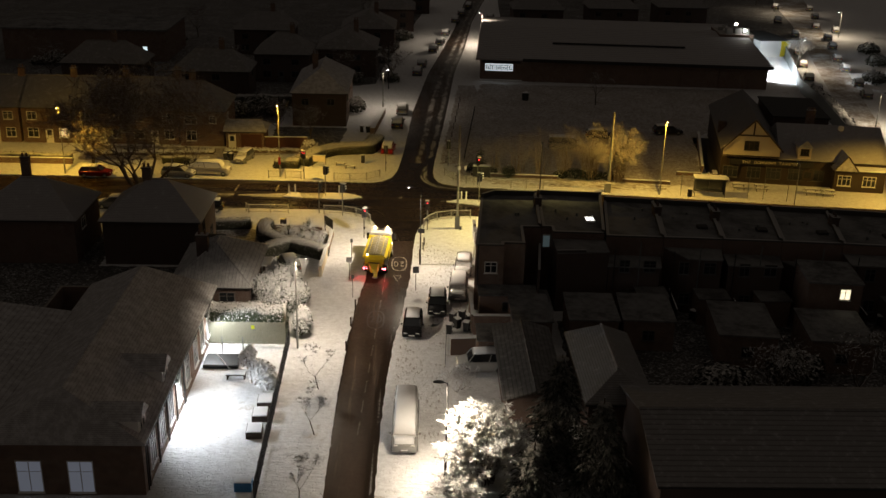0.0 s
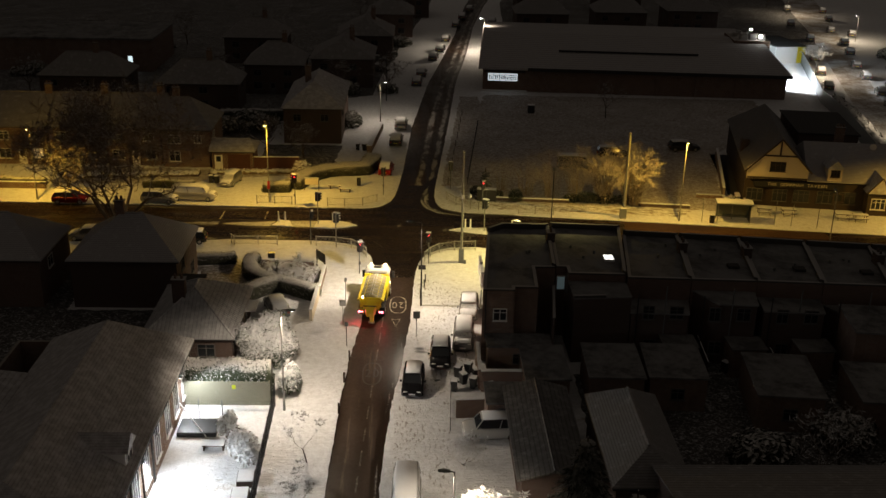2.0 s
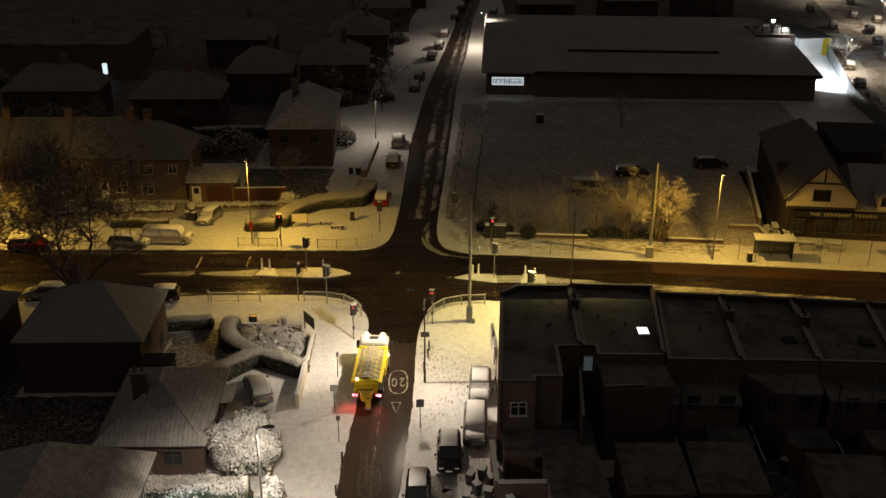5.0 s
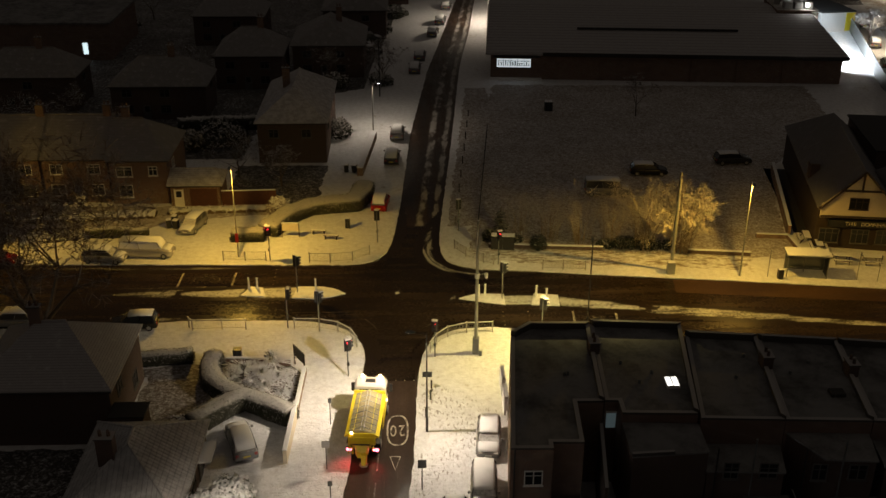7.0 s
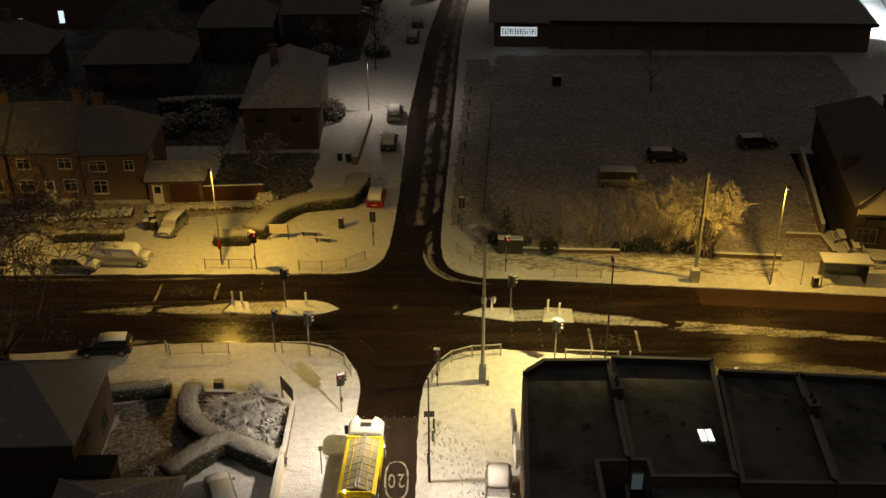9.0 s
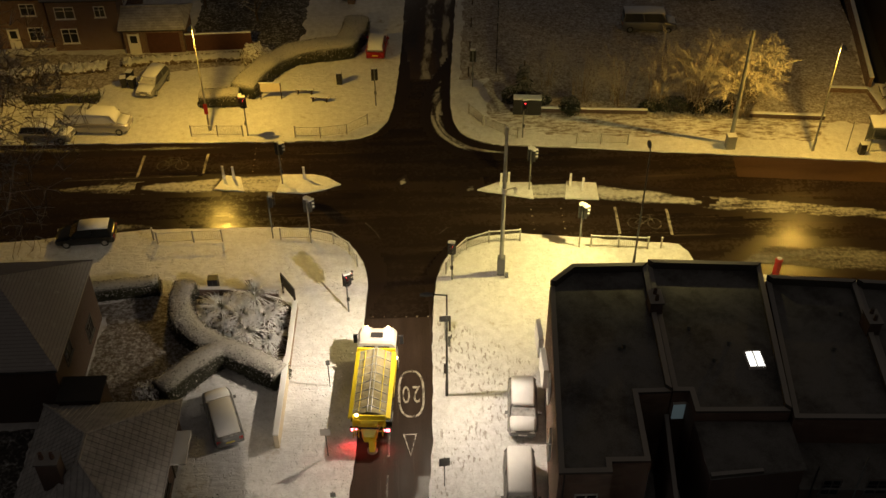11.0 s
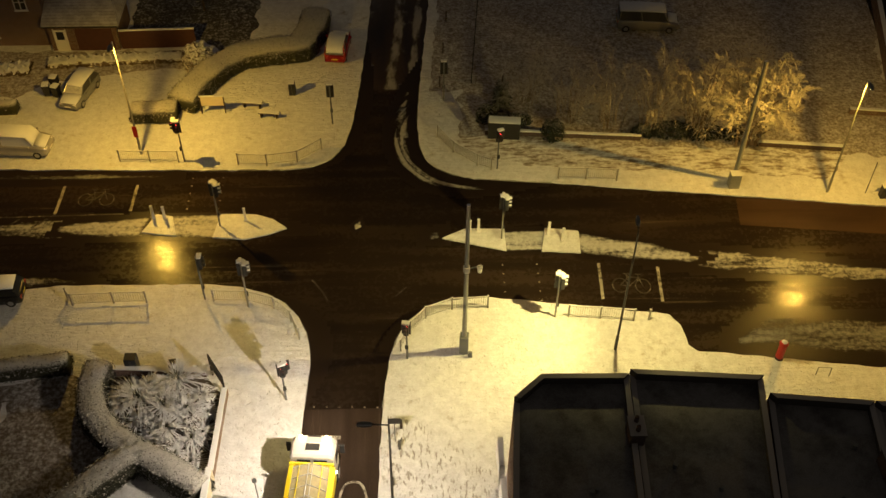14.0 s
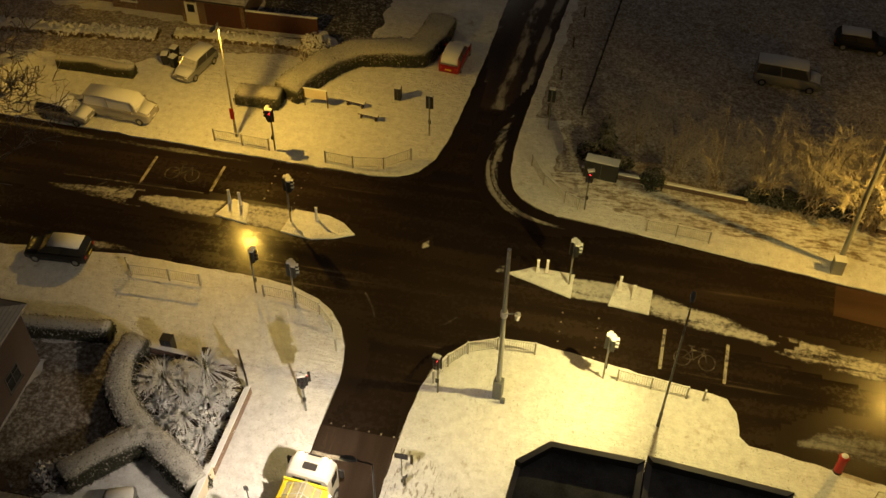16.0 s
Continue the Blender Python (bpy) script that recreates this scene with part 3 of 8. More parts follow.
# kerb stones show along the corners
for nm, line, side in (("kerb_corner_sw", EDGE_SW[7:16], 1), ("kerb_corner_se", EDGE_SE[7:14], 1), ("kerb_corner_nw", EDGE_NW[3:10], 1), ("kerb_corner_ne", EDGE_NE[7:15], 1)):
    bm = bmesh.new()
    pts = resample(line, 0.9)
    for (ax, ay), (cx, cy) in zip(pts, pts[1:]):
        d = math.hypot(cx - ax, cy - ay)
        box(bm, 0.02, d - 0.02, -0.02, 0.1, ROAD - 0.04, G - 0.03, m=pose(ax, ay, 0, 0, 0, math.degrees(math.atan2(cy - ay, cx - ax))))
    bed = tagged(part(nm, bm, M_KERB), "worn grey concrete kerb stones along the corner", "kerb", kind="structure")
    stone = None
    for (ax, ay), (cx, cy) in zip(pts, pts[1:]):
        d = math.hypot(cx - ax, cy - ay)
        m = pose(ax, ay, 0, 0, 0, math.degrees(math.atan2(cy - ay, cx - ax))) @ Matrix.Diagonal((d, 1, 1, 1))
        if stone is None:
            stone = part("kerb_stone", bx(0.012, 0.988, -0.03, 0.12, G - 0.028, G - 0.008), M_KERB, bed)
            stone.matrix_basis = m
        else:
            again("kerb_stone", stone, bed, m)


def faded(name, pts, z, mat, label, soft=0.9, step=0.3):
    """A thin sheet whose cover runs out towards its edge; each corner keeps its distance from the outline."""
    bm = bmesh.new()
    lay = bm.verts.layers.float.new("edge")
    n = len(pts)

    def depth(x, y):
        inside, best = False, 1e9
        for k in range(n):
            (ax, ay), (cx, cy) = pts[k], pts[(k + 1) % n]
            dx, dy = cx - ax, cy - ay
            t = max(0.0, min(1.0, ((x - ax) * dx + (y - ay) * dy) / (dx * dx + dy * dy)))
            best = min(best, math.hypot(x - ax - t * dx, y - ay - t * dy))
            if (ay > y) != (cy > y) and x < ax + (y - ay) * dx / dy:
                inside = not inside
        return best if inside else -best
    x0, x1, y0, y1 = min(p[0] for p in pts), max(p[0] for p in pts), min(p[1] for p in pts), max(p[1] for p in pts)
    nx, ny = int((x1 - x0) / step) + 2, int((y1 - y0) / step) + 2
    got = {}

    def corner(i, j):
        if (i, j) not in got:
            x, y = x0 + i * step, y0 + j * step
            v = bm.verts.new((x, y, z))
            v[lay] = max(0.0, min(1.0, depth(x, y) / soft))
            got[(i, j)] = v
        return got[(i, j)]
    for i in range(nx):
        for j in range(ny):
            if depth(x0 + (i + 0.5) * step, y0 + (j + 0.5) * step) > 0:
                bm.faces.new((corner(i, j), corner(i + 1, j), corner(i + 1, j + 1), corner(i, j + 1)))
    return tagged(part(name, bm, mat), label, "snow", kind="stuff")


def patch(name, pts, z, mat, label, cat="snow", jitter=0.25, thick=0.03, seed=1.0):
    return tagged(part(name, prism(resample(pts, 0.35, jitter, True, seed), z - thick, z), mat), label, cat, kind="stuff")


def island(pts, label):
    ob = part("traffic_island", prism(resample(pts, 0.6, 0.05, True), ROAD - 0.02, 0.07), M_ISLAND)
    return tagged(ob, label, "traffic island", "islands of the crossing")


island([(-14.9, -0.35), (-12.5, -0.75), (-13.0, 1.15), (-14.2, 1.4)], "kerbed traffic island under clean snow")
island([(-10.0, -0.95), (-7.8, -1.2), (-6.2, -0.75), (-5.0, -0.2), (-6.0, 0.7), (-7.2, 1.2), (-9.7, 1.3)], "pointed traffic island under clean snow")
island([(5.7, -1.45), (7.3, -0.55), (10.0, -0.7), (10.0, -2.75)], "triangular traffic island under clean snow")
island([(12.4, -2.85), (15.0, -3.1), (15.1, -1.0), (12.8, -0.65)], "square-ended traffic island under clean snow")
Z_SLUSH = ROAD + 0.008
faded("snow_patch", [(-21.5, -0.5), (-18, -1.2), (-14.4, -1.2), (-14.0, 1.8), (-18, 1.5), (-21, 1.0)], Z_SLUSH, M_PATCH, "thin slushy snow tapering along the road's middle", 0.8)
faded("snow_patch", [(-33, 0.1), (-24, -1.2), (-18.5, -1.5), (-18.5, 1.9), (-24, 1.6)], Z_SLUSH - 0.003, M_PATCH_THIN, "streaks of slush along the road's middle", 0.9)
faded("snow_patch", [(-13.6, -1.1), (-9.0, -1.4), (-9.0, 1.7), (-13.6, 1.6)], Z_SLUSH, M_PATCH, "trodden snow between the islands of the crossing", 0.5)
faded("snow_patch", [(9.4, -3.0), (13.2, -3.1), (13.4, -0.5), (9.4, -0.5)], Z_SLUSH, M_PATCH, "trodden snow between the islands of the crossing", 0.5)
faded("snow_patch", [(14.4, -3.5), (18, -4.1), (22.5, -4.6), (24.5, -3.6), (20.5, -1.9), (14.4, -0.5)], Z_SLUSH, M_PATCH, "long tapering strip of slushy snow in the road", 0.7)
faded("snow_patch", [(19, -4.7), (26, -5.8), (46, -8.6), (46, -6.4), (26, -2.6), (19, -1.7)], Z_SLUSH - 0.003, M_PATCH_THIN, "streaks of slush along the road's middle", 0.9)
faded("snow_patch", [(-0.5, -0.9), (0.4, -0.2), (0.2, 1.0), (-0.6, 0.2)], Z_SLUSH, M_PATCH, "small lump of snow in the crossing's middle", 0.3, 0.12)
faded("snow_patch", [(-27, -5.0), (-22, -3.6), (-17.5, -4.0), (-15.5, -5.5), (-27, -6.3)], Z_SLUSH, M_PATCH, "slush swept against the kerb", 1.2)
faded("snow_patch", [(3.6, -2.4), (6.2, -2.0), (6.2, 0.2), (4.4, -0.4)], Z_SLUSH, M_PATCH, "slush fanned out before the island's nose", 1.0)
faded("snow_patch", [(-5.6, -0.9), (-2.8, -0.9), (-3.4, 0.2), (-5.6, 0.9)], Z_SLUSH, M_PATCH, "slush fanned out before the island's nose", 1.2)
faded("snow_patch", [(22.5, -12.2), (23.0, -10.0), (26, -8.0), (34, -8.6), (42, -10.6), (42, -13.6), (34, -13.4), (28, -12.6)], Z_SLUSH, M_PATCH_DARK, "slush with tyre marks in the lay-by", 1.4)
tagged(part("relaid_road", prism([(26.5, -0.6), (36.4, -1.76), (50, -3.4), (50, 0.25), (37.3, 1.25), (26.8, 2.08)], ROAD - 0.02, ROAD + 0.004), M_RELAID), "length of paler brown tarmac relaid in the road", "road", kind="structure")
faded("snow_patch", [(-40, 5.0), (-25, 4.6), (-12.6, 4.6), (-12.6, 6.2), (-25, 6.6), (-40, 7.0)], Z_SLUSH, M_PATCH_DARK, "dirty slush along the kerb", 0.9)


def marks(name, rects, label, mat=None):
    bm = bmesh.new()
    for x0, y0, x1, y1, w in rects:
        d = math.hypot(x1 - x0, y1 - y0)
        a = math.degrees(math.atan2(y1 - y0, x1 - x0))
        box(bm, 0, d, -w / 2, w / 2, ROAD - 0.004, ROAD + 0.006, m=pose(x0, y0, 0, 0, 0, a))
    return tagged(part(name, bm, mat or M_PAINT), label, "road marking", kind="structure")


marks("marking_east", [(16.1, -4.0, 15.95, -7.2, 0.2), (20.0, -4.4, 19.8, -7.5, 0.2)], "worn white stop lines across the lane")
marks("marking_west", [(-21.2, 4.9, -21.3, 1.5, 0.2), (-16.0, 5.7, -16.1, 1.9, 0.2)], "worn white stop lines across the lane")
marks("marking_hatch", [(-24.5 + k * 1.9, 0.35, -23.6 + k * 1.9, 1.25, 0.15) for k in range(5)] + [(-27, 1.4, -16.5, 1.6, 0.12)], "faded white hatching beside the road's middle", M_PAINT_FAINT)
marks("marking_south", [(-2.9, -17.3, -0.7, -17.4, 0.25)], "worn white stop line across the lane")
marks("marking_centre", [(-1.0 - k * 0.125, -18.6 - k * 3.3, -1.07 - k * 0.125, -20.6 - k * 3.3, 0.11) for k in range(12)], "faint broken centre line", M_PAINT_FAINT)
marks("marking_dots", [(9.6, -4 + k * 0.8, 9.7, -4 + k * 0.8, 0.1) for k in range(-4, 1)] + [(11.9, -4 + k * 0.8, 12.0, -4 + k * 0.8, 0.1) for k in range(-4, 1)] + [(-12.2, 2 + k * 0.8, -12.1, 2 + k * 0.8, 0.1) for k in range(5)] + [(-10.0, 2 + k * 0.8, -9.9, 2 + k * 0.8, 0.1) for k in range(5)] + [(-2.4 + k * 0.75, -15.2 - k * 0.03, -2.3 + k * 0.75, -15.2 - k * 0.03, 0.1) for k in range(6)], "rows of small white crossing studs")
marks("marking_corner", [(-3.0, -5.0, -2.2, -6.2, 0.12), (-2.2, -6.2, -1.9, -6.9, 0.12), (3.2, -5.8, 2.5, -6.6, 0.1)], "faint white guide marks at the corner", M_PAINT_FAINT)


def bicycle_mark(x, y, rz, mat):
    bm = bmesh.new()
    m = pose(x, y, 0, 0, 0, rz)
    z = ROAD + 0.003
    for cx in (-0.75, 0.75):
        for k in range(16):
            a, b = k * math.tau / 16, (k + 1) * math.tau / 16
            tube(bm, m @ Vector((cx + 0.5 * math.cos(a), 0.62 * math.sin(a), z)), m @ Vector((cx + 0.5 * math.cos(b), 0.62 * math.sin(b), z)), 0.05, n=4)
    for p, q in (((-0.75, 0), (-0.2, 0.75)), ((-0.2, 0.75), (0.5, 0.75)), ((0.75, 0), (0.45, 0.95)), ((-0.1, 0), (0.5, 0.75)), ((-0.75, 0), (-0.1, 0)), ((-0.1, 0), (-0.3, 1.0)), ((0.3, 1.05), (0.7, 1.05)), ((-0.5, 1.05), (-0.1, 1.05))):
        tube(bm, m @ Vector((*p, z)), m @ Vector((*q, z)), 0.05, n=4)
    tagged(part("bicycle_marking", bm, mat), "worn white bicycle symbol on the tarmac", "road marking", kind="structure")


bicycle_mark(18.0, -6.1, -5, M_PAINT_FAINT)
bicycle_mark(-18.7, 3.1, 0, M_PAINT_FAINT)


def roundel(x, y, rz, mat):
    bm = bmesh.new()
    m = pose(x, y, 0, 0, 0, rz)
    z1 = ROAD + 0.006
    n = 40
    ring = []
    for k in range(n):
        a = k * math.tau / n
        c, s = math.cos(a), math.sin(a)
        sx = math.copysign(abs(c) ** 0.75, c)
        sy = math.copysign(abs(s) ** 0.75, s)
        ring.append([bm.verts.new(m @ Vector((r * 0.84 * sx, (1.96 - (1 - r) * 0.9) * sy, z1))) for r in (1.0, 0.84)])
    for k in range(n):
        bm.faces.new((ring[k][0], ring[(k + 1) % n][0], ring[(k + 1) % n][1], ring[k][1]))
    bmesh.ops.recalc_face_normals(bm, faces=bm.faces)
    for f in bm.faces:
        f.normal_update()
        if f.normal.z < 0:
            f.normal_flip()
    ob = tagged(part("speed_roundel", bm, mat), "worn white speed roundel on the tarmac", "road marking", "speed roundels")
    bar_text(ob, "20", 1.15, Matrix.Translation((x, y, ROAD + 0.004)) @ pose(0, 0, 0, 0, 0, rz) @ Matrix.Diagonal((0.92, 1.75, 0.3, 1)), mat, "numeral", 0.62)


roundel(0.12, -22.25, 180, M_PAINT)
roundel(-1.95, -22.6, 0, M_PAINT)
roundel(-1.85, -36.3, 0, M_PAINT_GHOST)
bm = sheet([(-0.45, -25.5), (0.4, -25.5), (0.0, -27.2)], ROAD + 0.004)
f0 = bm.faces[:][0]
bmesh.ops.inset_individual(bm, faces=[f0], thickness=0.12)
bmesh.ops.delete(bm, geom=[f0], context="FACES")
tagged(part("triangle_marking", bm, M_PAINT), "worn white give-way triangle on the tarmac", "road marking", kind="structure")

patch("rough_grass", [(7.2, 9.5), (9.5, 6.9), (14, 6.0), (27, 5.6), (27, 7.5), (41, 6.0), (41.2, 12), (45.2, 30.5), (60, 50), (62, 66), (14, 67.5), (9.5, 40), (8.0, 18)], G + 0.006, M_GRASS, "rough grass showing brown through thin snow", "grass", 0.5, 0.02)
patch("front_garden", [(-45, 14.2), (-27, 15), (-25.0, 17.0), (-14, 18.8), (-13.6, 20.9), (-26, 21.0), (-45, 21.8)], G + 0.006, M_GRASS, "front gardens with weeds showing through snow", "garden", 0.5, 0.02, 4.0)
patch("lawn", [(-31, -13.6), (-15.6, -12.7), (-16.0, -15), (-14.2, -18.2), (-14.2, -20.4), (-16.0, -22.8), (-16.4, -24.6), (-18.0, -24.6), (-18.2, -22.8), (-20.5, -22.6), (-20.5, -14.5)], G + 0.006, M_LAWN, "garden lawn showing brown through thin snow", "lawn", 0.4, 0.02, 6.0)
patch("planting_bed", [(-14.6, -12.7), (-8.8, -13.0), (-7.8, -14.4), (-7.9, -20.6), (-11, -18.8), (-13.6, -17.0)], G + 0.006, M_BED, "corner planting bed of earth and snow", "flower bed", 0.1, 0.02, 7.0)
patch("verge", [(5.2, 15), (9.0, 15), (13, 60), (12.5, 66), (9.6, 66)], G + 0.014, M_GRASS, "verge of trodden grass and snow by the side street", "verge", 0.4, 0.02, 8.0)

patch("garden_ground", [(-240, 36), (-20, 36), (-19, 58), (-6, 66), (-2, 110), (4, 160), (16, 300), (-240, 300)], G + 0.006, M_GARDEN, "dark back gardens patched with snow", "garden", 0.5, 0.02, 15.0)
# The next two sheets put the shade behind hedge and houses into ground colour.
patch("garden_ground", [(-20, 22.2), (-13.6, 22.4), (-11.6, 20.6), (-9.6, 21.6), (-9.0, 33.6), (-20, 33.6)], G + 0.006, M_GARDEN, "back garden patched with snow behind the hedge, coloured dark as shaded", "garden", 0.4, 0.02, 20.0)
patch("garden_ground", [(-80, -38.4), (-22.8, -38.4), (-22.8, -24.2), (-31.2, -24.2), (-31.4, -14), (-80, -14)], G + 0.006, M_GARDEN, "gardens between the houses patched with snow, coloured dark as unlit", "garden", 0.3, 0.02, 17.0)
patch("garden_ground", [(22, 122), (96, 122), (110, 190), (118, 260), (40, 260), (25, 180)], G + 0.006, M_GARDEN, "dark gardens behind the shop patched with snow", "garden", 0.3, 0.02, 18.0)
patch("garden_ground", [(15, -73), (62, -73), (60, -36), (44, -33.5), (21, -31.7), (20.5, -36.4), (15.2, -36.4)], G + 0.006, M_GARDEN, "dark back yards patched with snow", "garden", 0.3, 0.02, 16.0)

# tyre arcs in the slush round the corners
for line, cx, cy, wide in ((EDGE_NE[6:15], 8.6, 9.4, 2.8), (EDGE_SW[7:14], -7.4, -10.0, 1.5), (EDGE_NW[4:11], -5.6, 10.0, 1.3), (EDGE_SE[8:14], 7.0, -12.0, 0.9)):
    pts = resample(line, 0.5)
    far = []
    for k, (x, y) in enumerate(pts):
        a, c = pts[max(0, k - 1)], pts[min(len(pts) - 1, k + 1)]
        d = math.hypot(c[0] - a[0], c[1] - a[1])
        s = wide * math.sin(math.pi * (k + 0.35) / (len(pts) + 0.2))
        far.append((x + (c[1] - a[1]) / d * s, y - (c[0] - a[0]) / d * s))
    faded("slush_arc", pts + far[::-1], ROAD + 0.012, slush_patch("slush_round_the_corner", 0.50, 0.66, (0.22, 0.62), (cx, cy)), "arcs of slush left between tyre tracks round the corner", 1.1, 0.22)

for line, s in ((EDGE_SE[15:21], 1),):
    faded("gutter_slush", [(x + s * 0.1, y) for x, y in line] + [(x - s * 0.75, y) for x, y in line[::-1]], ROAD + 0.012, M_PATCH_GUTTER, "slush left in the gutter of the narrow street", 0.45, 0.22)

patch("trampled_snow", [(1.9, -16.0), (5.5, -17.0), (8.3, -20.5), (7.4, -26), (6.8, -36), (3.4, -38), (2.6, -30), (1.3, -30.5)], G + 0.005, M_PRINTS, "pavement snow full of footprints", jitter=0.1, thick=0.02, seed=11.0)
patch("trampled_snow", [(1.0, -36.5), (4.4, -37.6), (4.6, -45), (3.8, -58), (0.2, -58), (0.2, -44)], G + 0.005, M_PRINTS, "drive and pavement snow scuffed by feet and tyres", jitter=0.2, thick=0.02, seed=19.0)
patch("trampled_snow", [(-3.6, -15.5), (-7.2, -14.8), (-7.4, -27), (-8.5, -40), (-5.0, -41), (-3.9, -28)], G + 0.005, M_PRINTS_SOFT, "pavement snow full of footprints", jitter=0.1, thick=0.02, seed=12.0)
patch("snow_verge", [(6.9, 9.0), (9.2, 6.6), (14, 5.7), (27, 4.7), (34, 3.9), (36, 6.2), (27, 7.4), (14.5, 8.6), (9.5, 9.4)], G + 0.018, M_TRODDEN_THIN, "rough grass edge showing in streaks through snow", jitter=0.4, thick=0.02, seed=13.0)

# ---- buildings ----
def window(parent, w, h, m, glass=None, bars=1, mat=None):
    """A framed window, built facing -y in its own plane and set by m; bars: number of upright bars."""
    t = 0.07
    bm = bmesh.new()
    rings = [[bm.verts.new((x, y, z)) for x, z in ((-w / 2 + o, o), (w / 2 - o, o), (w / 2 - o, h - o), (-w / 2 + o, h - o))] for y, o in ((-0.05, 0), (-0.05, t), (0.04, t), (0.04, 0))]
    for k in range(4):
        a, b = rings[k], rings[(k + 1) % 4]
        for i in range(4):
            j = (i + 1) % 4
            bm.faces.new((a[i], a[j], b[j], b[i]))
    bmesh.ops.recalc_face_normals(bm, faces=bm.faces)
    fr = part("window", bm, mat or M_WHITE, parent)
    fr.matrix_basis = m
    for k in range(bars):
        x = -w / 2 + w * (k + 1) / (bars + 1)
        part("mullion", bx(x - 0.03, x + 0.03, -0.045, -0.014, t, h - t), mat or M_WHITE, fr)
    part("transom", bx(-w / 2 + t, w / 2 - t, -0.05, -0.0455, h * 0.66, h * 0.66 + 0.05), mat or M_WHITE, fr)
    part("sill", bx(-w / 2 - 0.06, w / 2 + 0.06, -0.12, -0.0, -0.06, -0.002), mat or M_WHITE, fr)
    part("pane", bx(-w / 2 + t, w / 2 - t, -0.012, 0.015, t, h - t), glass or M_GLASS, fr)
    return fr


def door_part(parent, w, h, m, mat):
    bm = bx(-w / 2, w / 2, -0.06, 0.02, 0, h)
    box(bm, -w / 2 - 0.08, -w / 2 - 0.003, -0.08, 0.02, 0, h + 0.08)
    box(bm, w / 2 + 0.003, w / 2 + 0.08, -0.08, 0.02, 0, h + 0.08)
    box(bm, -w / 2 + 0.12, -0.05, -0.075, -0.06, 0.2, h * 0.45)
    box(bm, 0.05, w / 2 - 0.12, -0.075, -0.06, 0.2, h * 0.45)
    d = part("door", bm, mat, parent)
    d.matrix_basis = m
    part("door_pane", bx(-w / 2 + 0.14, w / 2 - 0.14, -0.07, -0.062, h * 0.55, h - 0.15), M_GLASS, d)
    part("door_knob", tb((w / 2 - 0.1, -0.06, h * 0.5), (w / 2 - 0.1, -0.1, h * 0.5), 0.03, n=8), M_STEEL, d)
    return d


def side(x0, x1, y0, y1, which, u, z):
    """The pose on a wall: south, north, east or west face at u along it."""
    return {"S": pose(x0 + u, y0 - 0.004, z), "N": pose(x1 - u, y1 + 0.004, z, 0, 0, 180), "E": pose(x1 + 0.004, y0 + u, z, 0, 0, 90), "W": pose(x0 - 0.004, y1 - u, z, 0, 0, -90)}[which]


def roof_mesh(x0, x1, y0, y1, eave, ridge, axis, hip0, hip1, over=0.35, thick=0.14):
    x0, x1, y0, y1 = x0 - over, x1 + over, y0 - over, y1 + over
    if axis == "x":
        yc = (y0 + y1) / 2
        r = [(x0 + hip0, yc, ridge), (x1 - hip1, yc, ridge)]
        c = [(x0, y0, eave), (x1, y0, eave), (x1, y1, eave), (x0, y1, eave)]
    else:
        xc = (x0 + x1) / 2
        r = [(xc, y0 + hip0, ridge), (xc, y1 - hip1, ridge)]
        c = [(x1, y0, eave), (x1, y1, eave), (x0, y1, eave), (x0, y0, eave)]
    bm = bmesh.new()
    open_ends = {1: not hip1, 3: not hip0}
    skins = []
    for dz in (0, -thick):
        v = [bm.verts.new((p[0], p[1], p[2] + dz)) for p in c + r]
        skins.append(v)
        for q in ((0, 1, 5, 4), (1, 2, 5), (2, 3, 4, 5), (3, 0, 4)):
            if len(q) == 4 or not open_ends[q[0]]:
                bm.faces.new([v[i] for i in (q if dz == 0 else q[::-1])])
    up, lo = skins
    for i in range(4):
        j = (i + 1) % 4
        if open_ends.get(i):
            k = 5 if i == 1 else 4
            for a, b in ((i, k), (k, j)):
                bm.faces.new((up[a], lo[a], lo[b], up[b]))
        else:
            bm.faces.new((up[i], lo[i], lo[j], up[j]))
    bmesh.ops.recalc_face_normals(bm, faces=bm.faces)
    return bm


def ridge_tiles(parent, p, q, mat):
    return part("ridge", tb(p, q, 0.12, n=6), mat, parent)


def chimney(parent, x, y, z0, z1, w=0.9, d=0.55, pots=2, mat=None):
    c = part("chimney", bx(x - w / 2, x + w / 2, y - d / 2, y + d / 2, z0, z1), mat or M_BRICK_B, parent)
    part("chimney_cap", bx(x - w / 2 - 0.07, x + w / 2 + 0.07, y - d / 2 - 0.07, y + d / 2 + 0.07, z1 + 0.002, z1 + 0.1), M_PARAPET, c)
    for k in range(pots):
        px = x + (k - (pots - 1) / 2) * w / max(1, pots)
        part("chimney_pot", tb((px, y, z1 + 0.1), (px, y, z1 + 0.5), 0.13, 0.1, 10), M_BRICK, c)


